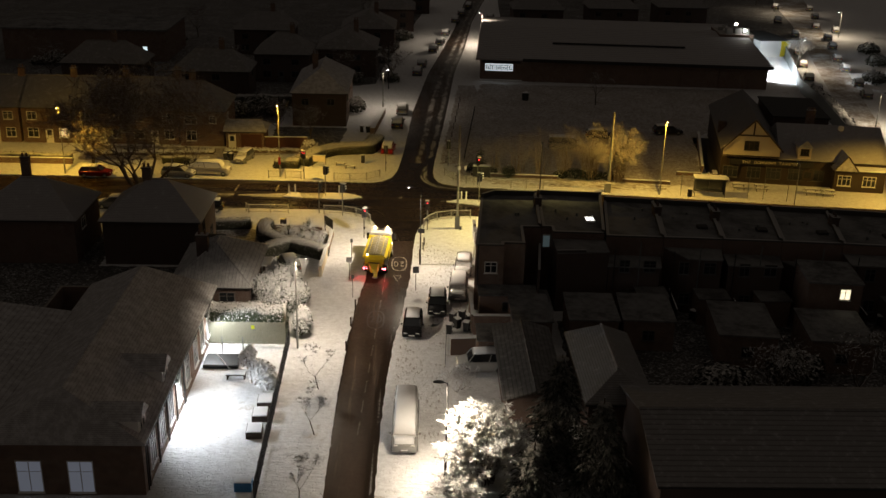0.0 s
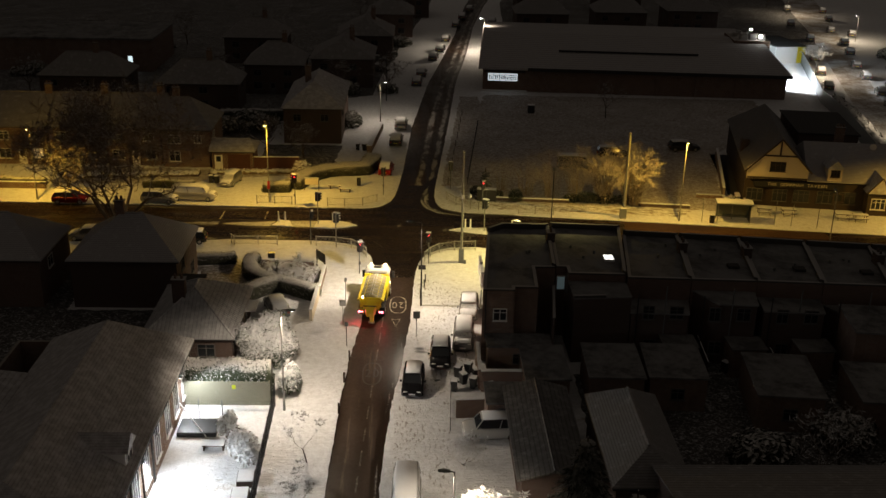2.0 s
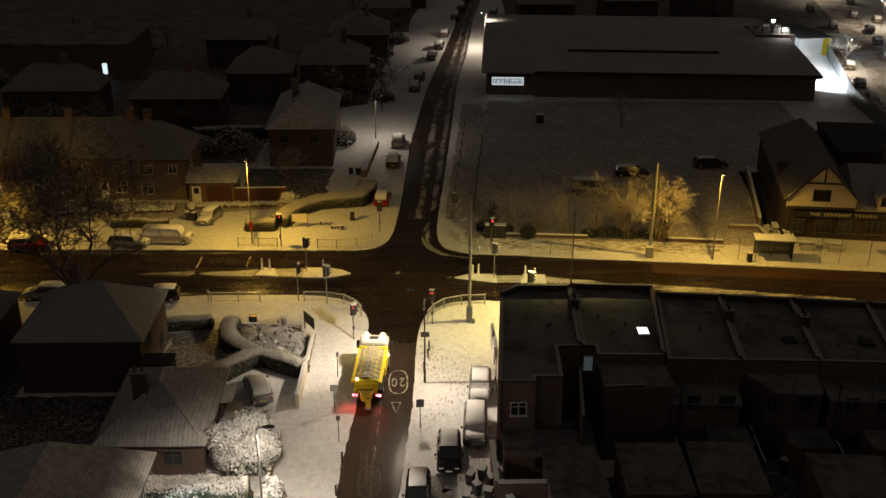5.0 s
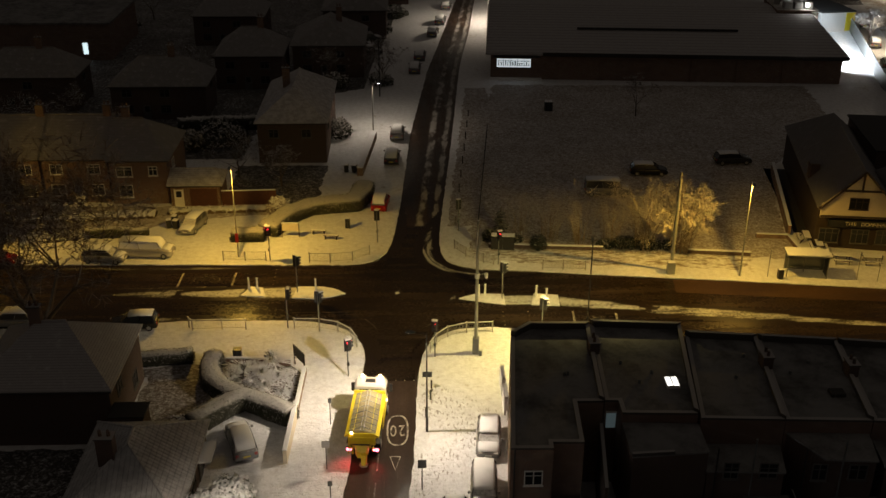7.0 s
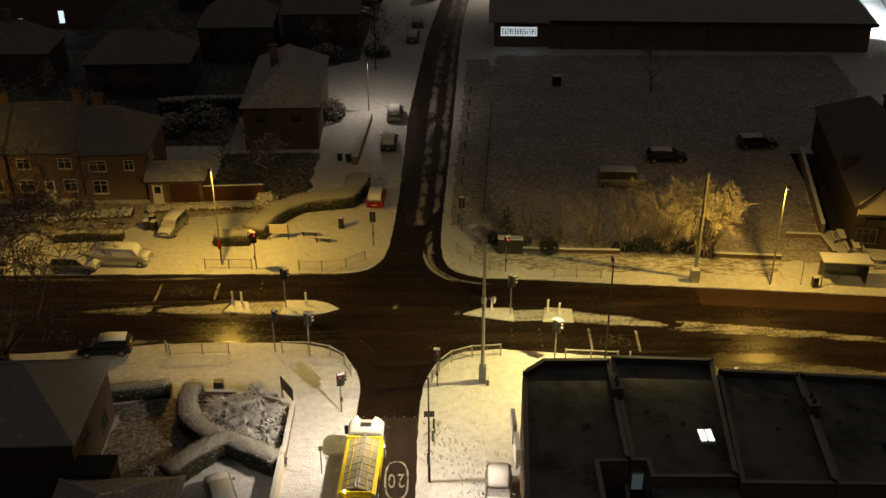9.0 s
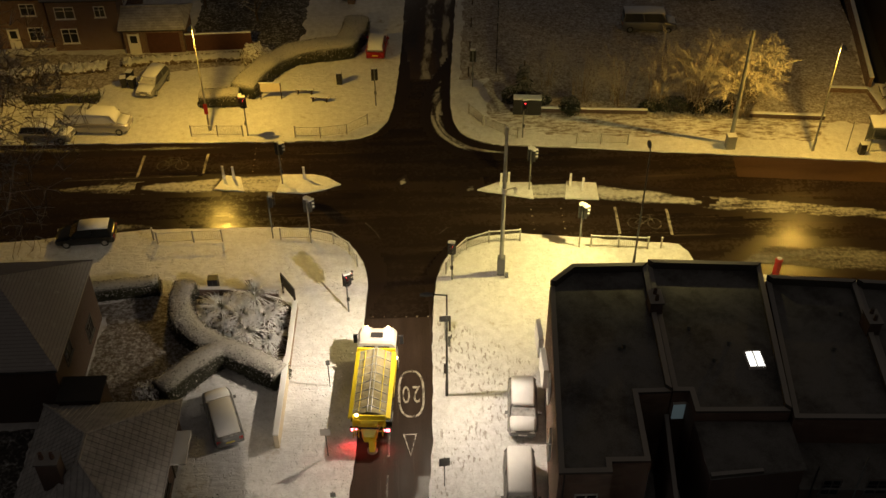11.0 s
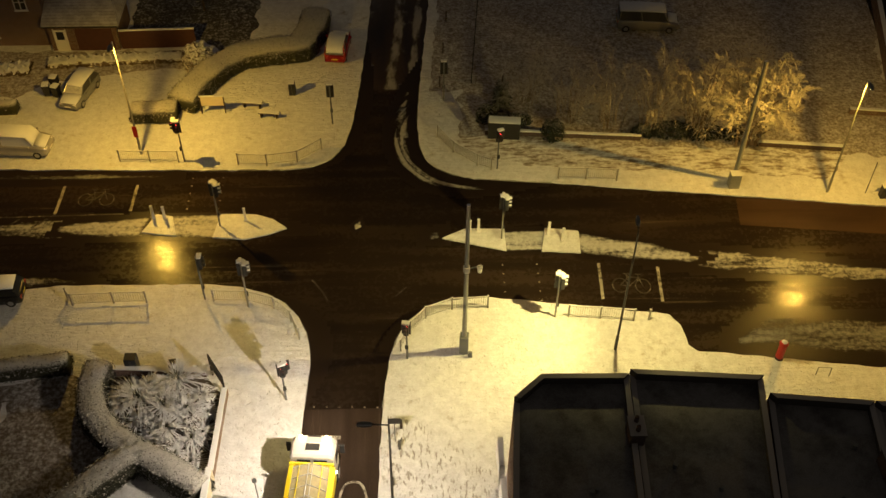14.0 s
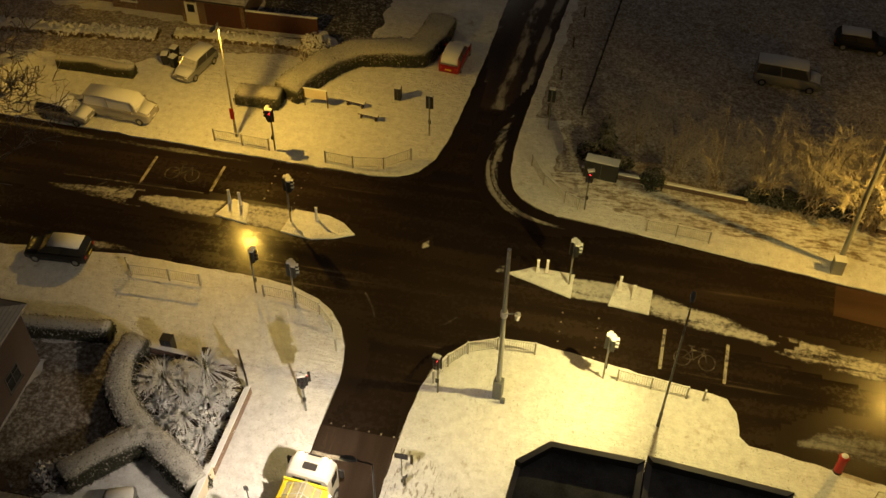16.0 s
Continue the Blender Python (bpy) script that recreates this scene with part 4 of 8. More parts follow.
def gable_wall(parent, x0, x1, y0, y1, eave, ridge, axis, which, mat):
    """The triangle of wall under a gable's roof."""
    bm = bmesh.new()
    h = ridge - (ridge - eave) * 0.03 - 0.2
    if axis == "x":
        xs = (x0, x0 + 0.25) if which == 0 else (x1 - 0.25, x1)
        tri = [(y0, eave - 0.05), (y1, eave - 0.05), ((y0 + y1) / 2, h)]
        a = [bm.verts.new((xs[0], p[0], p[1])) for p in tri]
        b = [bm.verts.new((xs[1], p[0], p[1])) for p in tri]
    else:
        ys = (y0, y0 + 0.25) if which == 0 else (y1 - 0.25, y1)
        tri = [(x0, eave - 0.05), (x1, eave - 0.05), ((x0 + x1) / 2, h)]
        a = [bm.verts.new((p[0], ys[0], p[1])) for p in tri]
        b = [bm.verts.new((p[0], ys[1], p[1])) for p in tri]
    bm.faces.new(a)
    bm.faces.new(b[::-1])
    for i in range(3):
        bm.faces.new((a[i], b[i], b[(i + 1) % 3], a[(i + 1) % 3]))
    bmesh.ops.recalc_face_normals(bm, faces=bm.faces)
    return part("gable", bm, mat, parent)


def shell(parent, x0, x1, y0, y1, h, mat, t=0.25):
    for nm, a in (("wall", (x0, x1, y0, y0 + t)), ("wall", (x0, x1, y1 - t, y1)), ("wall", (x0, x0 + t, y0 + t, y1 - t)), ("wall", (x1 - t, x1, y0 + t, y1 - t))):
        part(nm, bx(*a, -0.1, h), mat, parent)


def house(label, x0, x1, y0, y1, eave, ridge, axis="x", hips=(0, 0), wall=None, roof=None, trim=None, wins=(), doors=(), chims=(), rz=0.0, category="house", name="house"):
    """Built about its own centre and turned by rz."""
    cx, cy = (x0 + x1) / 2, (y0 + y1) / 2
    hs = thing(name, label, category, cx, cy, G, rz)
    x0, x1, y0, y1 = x0 - cx, x1 - cx, y0 - cy, y1 - cy
    wall, roof = wall or M_BRICK, roof or M_ROOF
    shell(hs, x0, x1, y0, y1, eave, wall)
    part("roof", roof_mesh(x0, x1, y0, y1, eave, ridge, axis, *hips), roof, hs)
    o = 0.35
    if axis == "x":
        ridge_tiles(hs, (x0 - o + hips[0], 0, ridge), (x1 + o - hips[1], 0, ridge), roof)
    else:
        ridge_tiles(hs, (0, y0 - o + hips[0], ridge), (0, y1 + o - hips[1], ridge), roof)
    for k in (0, 1):
        if not hips[k]:
            gable_wall(hs, x0, x1, y0, y1, eave, ridge, axis, k, wall)
    for which, u, z, w, h, lit in wins:
        window(hs, w, h, side(x0, x1, y0, y1, which, u, z), M_WINLIT if lit else None, 1, trim)
    for which, u, w, h in doors:
        door_part(hs, w, h, side(x0, x1, y0, y1, which, u, 0.0), trim or M_WHITE)
    for x, y, z0, z1 in chims:
        chimney(hs, x - cx, y - cy, z0, z1)
    if axis == "x" or min(hips) > 0:
        for yy in (y0 - 0.42, y1 + 0.42):
            part("gutter", tb((x0 - 0.3, yy, eave - 0.1), (x1 + 0.3, yy, eave - 0.1), 0.06, n=6), M_BLACK, hs)
    return hs


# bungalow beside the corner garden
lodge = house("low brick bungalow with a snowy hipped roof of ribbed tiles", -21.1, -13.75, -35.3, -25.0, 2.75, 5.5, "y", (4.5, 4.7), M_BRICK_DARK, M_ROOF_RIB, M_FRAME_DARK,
              wins=[("E", 1.8, 0.9, 1.4, 1.2, 0), ("E", 5.2, 0.9, 1.6, 1.2, 0), ("S", 5.2, 0.9, 1.5, 1.2, 0)], doors=[("E", 7.6, 0.9, 2.05)])
chimney(lodge, -1.2, -1.6, 4.4, 6.5, 1.1, 0.8, 2, M_BRICK_DARK)
# raised ribs of the bungalow's tiles, eave to ridge or hip
LX1, LY1 = 4.025, 5.5
for sx in (-1, 1):
    for k in range(32):
        y = -LY1 + 0.2 + k * 0.343
        f = min(1.0, (y + LY1) / 4.5, (LY1 - y) / 4.7)
        top = Vector((sx * LX1 * (1 - f), y, 2.75 + 2.75 * f + 0.01))
        eave_p = Vector((sx * LX1, y, 2.76))
        if (top - eave_p).length > 0.3:
            part("tile_rib", tb(eave_p, top, 0.035, n=5), M_ROOF_RIB, lodge)
for sy, hip in ((-1, 4.5), (1, 4.7)):
    for k in range(23):
        x = -3.8 + k * 0.345
        f = 1 - abs(x) / LX1
        part("tile_rib", tb((x, sy * LY1, 2.76), (x, sy * (LY1 - hip * f), 2.76 + 2.75 * f), 0.035, n=5), M_ROOF_RIB, lodge)
    for sx in (-1, 1):
        part("hip_tile", tb((sx * LX1, sy * LY1, 2.76), (0, sy * (LY1 - hip), 5.52), 0.1, n=6), M_ROOF_RIB, lodge)
ob_ = thing("garden_store", "dark brick store with a flat felt roof by the lawn", "outbuilding", -19.3, -24.0, G)
part("wall", bx(-1.2, 1.2, -0.9, 0.9, 0, 3.2), M_BRICK_DARK, ob_)
part("roof", bx(-1.3, 1.3, -0.98, 1.0, 3.202, 3.32), M_DARKROOF, ob_)
porch = part("porch_roof", bx(-0.5, 0.6, -1.2, 1.2, 2.2, 2.32), M_SNOW, lodge)
porch.matrix_basis = pose(4.2, 2.3, 0)
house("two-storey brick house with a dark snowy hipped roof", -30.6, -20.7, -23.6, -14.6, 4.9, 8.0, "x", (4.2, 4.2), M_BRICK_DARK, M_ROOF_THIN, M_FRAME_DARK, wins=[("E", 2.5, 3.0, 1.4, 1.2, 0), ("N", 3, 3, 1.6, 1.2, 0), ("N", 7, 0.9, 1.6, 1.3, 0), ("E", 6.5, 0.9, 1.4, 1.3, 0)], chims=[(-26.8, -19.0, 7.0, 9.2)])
house("two-storey brick house with a snowy hipped roof and chimney", -44.0, -33.5, -23.6, -14.8, 4.9, 8.0, "x", (4.2, 4.2), M_BRICK, M_ROOF_THIN, wins=[("E", 3, 3.0, 1.4, 1.2, 0), ("N", 3, 3, 1.6, 1.2, 0)], chims=[(-40.4, -16.5, 6.0, 9.4)])
house("brick house deep in the dark with a snowy roof", -58, -47, -24, -15, 4.9, 8.0, "x", (4.2, 4.2), M_BRICK, M_ROOF_THIN)


def school():
    """Long brick hall with a half-hipped roof, dormers and tall white windows along its yard."""
    hs = thing("school_hall", "long brick school hall with dormers and tall white windows", "school", -21.4, -54, G)
    X0, X1, Y0, Y1 = -8.6, 5.0, -11.0, 15.0
    shell(hs, X0, X1, Y0, Y1, 4.2, M_BRICK_B)
    bm = roof_mesh(X0 + 3.0, X1, Y0, Y1, 4.25, 7.6, "y", 1.6, 3.6)
    part("roof", bm, M_ROOF, hs)
    part("back_roof", roof_mesh(-22.0, X0 + 3.4, Y0 - 2, Y1 - 6, 4.2, 6.9, "y", 3.0, 3.0), M_ROOF, hs)
    shell(hs, -22, X0 - 0.01, Y0 - 2, Y1 - 6, 4.15, M_BRICK_B)
    for u in (2.6, 5.4, 8.2, 11.0, 14.2, 17.4, 20.2, 23.0):
        window(hs, 1.5, 2.6, side(X0, X1, Y0, Y1, "E", u, 0.9), None, 2)
    for u in (1.2, 4.1, 7.0, 9.9, 12.7):
        bm = bx(-0.12, 0.12, -0.09, 0.0, 0, 4.1)
        p = part("pilaster", bm, M_TIMBER, hs)
        p.matrix_basis = side(X0, X1, Y0, Y1, "E", u, 0.0)
    for u in (5.9, 9.35):
        window(hs, 1.75, 2.5, side(X0, X1, Y0, Y1, "S", u, 0.2), glow("dim_room_behind_blind", (0.72, 0.80, 1.0), 0.07), 1)
    for y in (-9.6, -2.6):
        d = part("dormer", bx(2.2, 4.75, y - 0.9, y + 0.9, 4.3, 5.55), M_WHITE, hs)
        r = bmesh.new()
        v = [r.verts.new(p) for p in ((1.4, y - 1.1, 5.56), (5.0, y - 1.1, 5.56), (5.0, y + 1.1, 5.56), (1.4, y + 1.1, 5.56), (0.9, y, 6.5), (5.0, y, 6.5))]
        for q in ((0, 1, 5, 4), (2, 3, 4, 5), (1, 2, 5), (3, 0, 4), (0, 3, 2, 1)):
            r.faces.new([v[i] for i in q])
        bmesh.ops.recalc_face_normals(r, faces=r.faces)
        part("dormer_roof", r, M_ROOF, d)
        window(hs, 1.2, 0.95, pose(4.755, y, 4.45, 0, 0, 90))
    bm = bmesh.new()
    tube(bm, (X1 + 0.32, Y0 - 0.2, 4.1), (X1 + 0.32, Y1 + 0.2, 4.1), 0.07, n=6)
    part("gutter", bm, M_BLACK, hs)
    for u in (0.6, 12.4, 25.4):
        p = part("downpipe", tb((X1 + 0.08, Y0 + u, 0), (X1 + 0.08, Y0 + u, 4.05), 0.045), M_BLACK, hs)
    for u in (21.6, 9.8):
        fl = part("floodlight", bx(X1 + 0.05, X1 + 0.3, Y0 + u - 0.15, Y0 + u + 0.15, 3.3, 3.55, bev=0.02), M_GREYPOST, hs)
        part("lens", bx(X1 + 0.1, X1 + 0.26, Y0 + u - 0.12, Y0 + u + 0.12, 3.28, 3.298), M_LAMP_WHITE, fl)


school()
for y, p in ((-43.4, 1200), (-54.8, 2400)):
    spot("floodlight_lamp", -16.0, y, 3.5, p, (0.92, 0.97, 1.0), 140, 0.5, 7, -1.0, 0.1)

# yard
bm = bmesh.new()
yard_fence = thing("board_fence", "weathered board fence with a small yellow notice", "fence", -13.4, -41.9, G)
plank = None
for k in range(49):
    x = -3.7 + k * 0.153
    if plank is None:
        plank = part("plank", bx(-0.07, 0.07, -0.012, 0.012, 0.05, 2.15), M_FENCE, yard_fence)
        plank.matrix_basis = pose(x, 0, 0)
    else:
        again("plank", plank, yard_fence, pose(x, 0.006 * (k % 2), random.uniform(-0.02, 0.02)))
for k in range(5):
    part("post", bx(-3.75 + k * 1.85, -3.65 + k * 1.85, 0.03, 0.12, 0, 2.2), M_FENCE, yard_fence)
for z in (0.4, 1.55):
    part("rail", bx(-3.75, 3.75, 0.021, 0.06, z, z + 0.09), M_FENCE, yard_fence)
part("notice", bx(0.75, 1.05, -0.035, -0.02, 1.5, 1.85), plain("yellow_notice", (0.6, 0.65, 0.03), 0.5), yard_fence)


def mesh_fence(label, pts, h, mat=None):
    """Steel palings on rails between posts, along a line."""
    (ax, ay), (cx, cy) = pts
    d = math.hypot(cx - ax, cy - ay)
    fe = thing("railing_fence", label, "fence", ax, ay, G, math.degrees(math.atan2(cy - ay, cx - ax)))
    n = max(1, int(d / 2.4))
    for k in range(n + 1):
        part("post", bx(k * d / n - 0.04, k * d / n + 0.04, -0.04, 0.04, 0, h + 0.08), mat or M_BLACK, fe)
    for z in (0.15, h - 0.1):
        part("rail", bx(0, d, -0.02, 0.02, z, z + 0.05), mat or M_BLACK, fe)
    pale = None
    m = int(d / 0.16)
    bm = bmesh.new()
    for k in range(m):
        x = (k + 0.5) * d / m
        if k < 140:
            if pale is None:
                pale = part("paling", bx(-0.012, 0.012, -0.012, 0.012, 0.1, h), mat or M_BLACK, fe)
                pale.matrix_basis = pose(x, 0, 0)
            else:
                again("paling", pale, fe, pose(x, 0, 0))
        else:
            box(bm, x - 0.012, x + 0.012, -0.012, 0.012, 0.1, h)
    if m > 140:
        tagged(part("paling_rest", bm, mat or M_BLACK, fe), kind="stuff")
    else:
        bm.free()
    return fe


mesh_fence("tall dark steel railings along the school yard", [(-8.9, -66), (-9.3, -42.0)], 1.8)

# terrace north of the main road
house("end-of-terrace brick house with a snowy hipped roof", -32.4, -26.0, 22.0, 31.5, 5.3, 8.6, "x", (0.0, 3.6), M_BRICK, M_ROOF_DIM,
      wins=[("S", 1.6, 0.8, 1.5, 1.5, 0), ("S", 1.6, 3.3, 1.8, 1.2, 0), ("S", 4.8, 3.4, 1.0, 1.1, 0), ("E", 3, 3.3, 1.2, 1.1, 0)], doors=[], chims=[(-31.2, 27.0, 7.0, 9.8)])
for k in range(4):
    x1 = -32.75 - k * 7.6
    house("terraced brick house with white windows and a snowy roof", x1 - 7.25, x1, 22.6, 32.2, 5.3, 8.9, "x", (0, 0), M_BRICK, M_ROOF_DIM,
          wins=[("S", 1.5, 0.8, 1.6, 1.4, 0), ("S", 1.5, 3.4, 1.4, 1.2, 0), ("S", 5.7, 3.4, 1.4, 1.2, 0), ("S", 5.9, 0.8, 1.4, 1.4, k == 2)], doors=[("S", 3.8, 0.9, 2.05)], chims=[(x1 - 0.6, 27.4, 7.5, 10.0)])
gar = house("low brick garage with a snowy lean roof", -25.7, -20.2, 21.2, 25.6, 2.6, 3.7, "x", (0.0, 0.9), M_BRICK, M_ROOF, doors=[("S", 0.9, 0.9, 2.0)], name="garage", category="garage")
part("garage_door", bx(-0.6, 2.4, -2.26, -2.21, 0.02, 2.1), M_REDWOOD, gar, "dull red boarded door")
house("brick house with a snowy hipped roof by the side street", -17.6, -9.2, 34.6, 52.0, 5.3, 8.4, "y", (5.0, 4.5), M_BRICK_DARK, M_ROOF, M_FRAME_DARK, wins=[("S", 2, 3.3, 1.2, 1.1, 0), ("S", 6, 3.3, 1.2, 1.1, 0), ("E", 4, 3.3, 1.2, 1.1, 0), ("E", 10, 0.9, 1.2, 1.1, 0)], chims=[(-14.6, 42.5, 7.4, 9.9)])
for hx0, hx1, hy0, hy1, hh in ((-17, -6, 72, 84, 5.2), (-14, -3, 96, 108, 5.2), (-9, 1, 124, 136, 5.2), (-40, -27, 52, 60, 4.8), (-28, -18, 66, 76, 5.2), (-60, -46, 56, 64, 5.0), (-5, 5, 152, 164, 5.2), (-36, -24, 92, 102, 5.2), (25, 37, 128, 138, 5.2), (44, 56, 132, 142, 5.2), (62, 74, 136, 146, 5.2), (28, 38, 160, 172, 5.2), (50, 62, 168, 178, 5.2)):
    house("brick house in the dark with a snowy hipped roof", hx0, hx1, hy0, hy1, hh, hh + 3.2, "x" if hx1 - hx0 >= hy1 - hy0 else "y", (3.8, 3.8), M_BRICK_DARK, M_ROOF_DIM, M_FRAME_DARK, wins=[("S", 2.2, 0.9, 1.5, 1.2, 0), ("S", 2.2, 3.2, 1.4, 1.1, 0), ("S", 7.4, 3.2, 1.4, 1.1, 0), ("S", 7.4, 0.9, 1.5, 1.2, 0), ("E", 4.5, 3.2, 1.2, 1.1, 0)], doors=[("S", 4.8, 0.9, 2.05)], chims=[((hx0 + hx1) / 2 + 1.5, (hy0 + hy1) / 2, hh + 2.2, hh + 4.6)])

# flat block at the far side, with a blue-white door lamp
blk = thing("hall_block", "dark flat-roofed block with a small lit doorway", "building", -62, 92, G)
shell(blk, -18, 14, -9, 9, 6.0, M_BRICK_B)
part("roof", bx(-18.3, 14.3, -9.3, 9.3, 6.002, 6.3), M_FLAT, blk)
part("lit_door", bx(9.4, 10.2, -9.05, -9.004, 1.0, 2.9), glow("cold_door_light", (0.75, 0.95, 1.0), 0.9), blk)
part("lit_window", bx(3.2, 3.9, -9.05, -9.004, 0.6, 1.8), glow("dim_door_light", (0.7, 0.9, 1.0), 0.12), blk)


def store():
    """Big single-storey shop with a wide, shallow roof and a lit window at its street end."""
    st = thing("supermarket", "large dark single-storey shop with a wide snowy roof", "shop", 40.8, 82.5, G, -4.5)
    X0, X1, Y0, Y1 = -26.0, 28.0, -13.5, 36.0
    shell(st, X0, X1, Y0, Y1, 4.2, M_BRICK_B, 0.3)
    part("roof", roof_mesh(X0, X1, Y0, Y1, 4.3, 6.6, "x", 0.4, 0.4, 0.8, 0.3), M_ROOF_THIN, st)
    part("fascia", bx(X0 + 8, X1 + 0.6, Y0 - 0.9, Y0 - 0.82, 3.9, 4.5), M_BLACK, st)
    part("step_gutter", bx(X0 + 14, X1 - 14, -3.0, -2.75, 5.4, 5.75), M_BLACK, st)
    w = window(st, 5.4, 1.5, side(X0, X1, Y0, Y1, "S", 3.6, 1.8), M_SHOP, 4, M_GREYPOST)
    bm = bmesh.new()
    for k in range(3):
        box(bm, -2.5, 2.5, -0.03, -0.018, 0.35 + k * 0.36, 0.42 + k * 0.36)
    for k in range(14):
        x = -2.4 + k * 0.36
        box(bm, x, x + random.uniform(0.08, 0.2), -0.03, -0.018, 0.42, random.uniform(0.6, 1.2))
    part("shelf_display", bm, plain("shelf_goods_grey", (0.05, 0.06, 0.07), 0.6), w)
    part("plinth", bx(X0 - 0.1, X0 + 8, Y0 - 0.7, Y0 - 0.005, 0.0, 0.25), M_SNOW, st)
    part("sign_panel", bx(X0 + 0.4, X0 + 7.6, Y0 - 0.12, Y0 - 0.01, 3.4, 4.0), M_BLACK, st)
    for k in range(6):
        part("pier", bx(X0 + 10 + k * 7, X0 + 10.4 + k * 7, Y0 - 0.2, Y0 - 0.005, 0, 4.1), M_BRICK_B, st)


store()

# tavern
def tavern():
    tv = thing("tavern", "half-timbered tavern with a cream gable and dark signboard", "pub", 51.3, 13.6, G, -7.5)
    X1, Y0, Y1 = 14.0, -6.0, 6.0
    gx0, gx1, gy = -7.6, -0.2, Y0 - 0.55
    shell(tv, gx0, gx1, Y0, 18.5, 4.7, M_TAVERN)
    block = list(tv.children)
    shell(tv, -0.19, X1, Y0, Y1, 3.65, M_TAVERN)
    part("wing_main_roof", roof_mesh(0.2, X1, Y0, Y1, 3.7, 7.1, "x", 0.3, 0.3, 0.35), M_ROOF_THIN, tv)
    gable_wall(tv, 0.0, X1, Y0, Y1, 3.7, 7.1, "x", 1, M_TIMBER)
    back = part("back_block", bx(1.2, 9.0, 7.0, 19.5, 0, 6.2), M_BRICK_DARK, tv)
    part("back_block_roof", bx(1.0, 9.2, 6.8, 19.7, 6.202, 6.4), M_DARKROOF, back)
    part("side_chimney", bx(-7.3, -6.3, 1.2, 2.2, 4.0, 6.6), M_BRICK_DARK, tv)
    # cream gable over the front
    bm = bmesh.new()
    pts = [(gx0, 3.75), (gx1, 3.75), (gx1, 5.1), ((gx0 + gx1) / 2, 8.7), (gx0, 5.1)]
    a = [bm.verts.new((x, gy, z)) for x, z in pts]
    b = [bm.verts.new((x, gy + 0.3, z)) for x, z in pts]
    bm.faces.new(a)
    bm.faces.new(b[::-1])
    for i in range(5):
        bm.faces.new((a[i], b[i], b[(i + 1) % 5], a[(i + 1) % 5]))
    bmesh.ops.recalc_face_normals(bm, faces=bm.faces)
    gb = part("gable", bm, M_RENDER, tv, "cream rendered gable")
    for nm, p, q in (("beam", (gx0, 3.9), (gx1, 3.9)), ("beam", (gx0 + 1.6, 6.75), (gx1 - 1.6, 6.75)), ("post", ((gx0 + gx1) / 2, 6.86), ((gx0 + gx1) / 2, 8.55))):
        if nm == "beam":
            part(nm, bx(p[0], q[0], gy - 0.06, gy - 0.004, p[1] - 0.11, p[1] + 0.11), M_TIMBER, gb)
        else:
            part(nm, bx(p[0] - 0.1, p[0] + 0.1, gy - 0.065, gy - 0.004, p[1], q[1]), M_TIMBER, gb)
    rf = part("roof", roof_mesh(gx0, gx1, gy, 18.6, 4.75, 8.95, "y", 0.0, 7.0, 0.32), M_ROOF_UNLIT, tv)
    # the main block stands a little askew to its front
    askew = Matrix.Translation((gx1, gy, 0)) @ pose(0, 0, 0, 0, 0, -3.5) @ Matrix.Translation((-gx1, -gy, 0))
    for w_ in block + [rf]:
        w_.matrix_basis = askew
    for xe in (gx0 - 0.32, gx1 + 0.32):
        part("bargeboard", tb((xe, gy - 0.36, 4.75), ((gx0 + gx1) / 2, gy - 0.36, 8.9), 0.12, n=4), M_TIMBER, tv)
    window(tv, 1.9, 1.25, pose((gx0 + gx1) / 2 - 0.1, gy - 0.02, 4.75), None, 2, M_TIMBER)
    # small dormer
    d = part("dormer", bx(2.2, 3.9, Y0 - 0.3, Y0 + 1.6, 3.75, 5.4), M_RENDER, tv)
    window(tv, 1.1, 0.9, pose(3.05, Y0 - 0.31, 4.3), None, 2, M_TIMBER)
    r = bmesh.new()
    v = [r.verts.new(p) for p in ((2.0, Y0 - 0.5, 5.35), (4.1, Y0 - 0.5, 5.35), (4.1, Y0 + 2.4, 5.35), (2.0, Y0 + 2.4, 5.35), (3.05, Y0 - 0.5, 6.4), (3.05, Y0 + 2.9, 6.4))]
    for q in ((0, 4, 5, 3), (1, 2, 5, 4), (0, 1, 4), (2, 3, 5), (0, 3, 2, 1)):
        r.faces.new([v[i] for i in q])
    bmesh.ops.recalc_face_normals(r, faces=r.faces)
    part("dormer_roof", r, M_ROOF, d)
    # shop front
    sg = part("signboard", bx(-6.6, 4.4, Y0 - 0.35, Y0 - 0.05, 2.65, 3.4), M_BLACK, tv, "black signboard with cream letters")
    bar_text(sg, "THE DOWNHAM TAVERN", 0.56, pose(-1.35, Y0 - 0.37, 3.02, 90, 0, 0), M_LETTER)
    for u, w in ((-6.3, 2.0), (-3.2, 1.8), (-0.6, 2.0), (2.4, 2.2), (5.0, 2.0)):
        window(tv, w, 1.6, pose(u, Y0 - 0.01, 0.75), M_GLASS, 2, M_FRAME_DARK)
    door_part(tv, 1.2, 2.1, pose(3.9, Y0 - 0.01, 0), M_TIMBER)
    # wing with a second small gable
    part("wing_wall", bx(7.0, 13.5, Y0 - 1.6, Y0 - 0.005, 0, 2.9), M_TAVERN, tv)
    r = bmesh.new()
    v = [r.verts.new(p) for p in ((6.7, Y0 - 2.0, 2.9), (9.9, Y0 - 2.0, 2.9), (9.9, Y0 + 2.5, 2.9), (6.7, Y0 + 2.5, 2.9), (8.3, Y0 - 2.0, 4.9), (8.3, Y0 + 3.0, 4.9))]
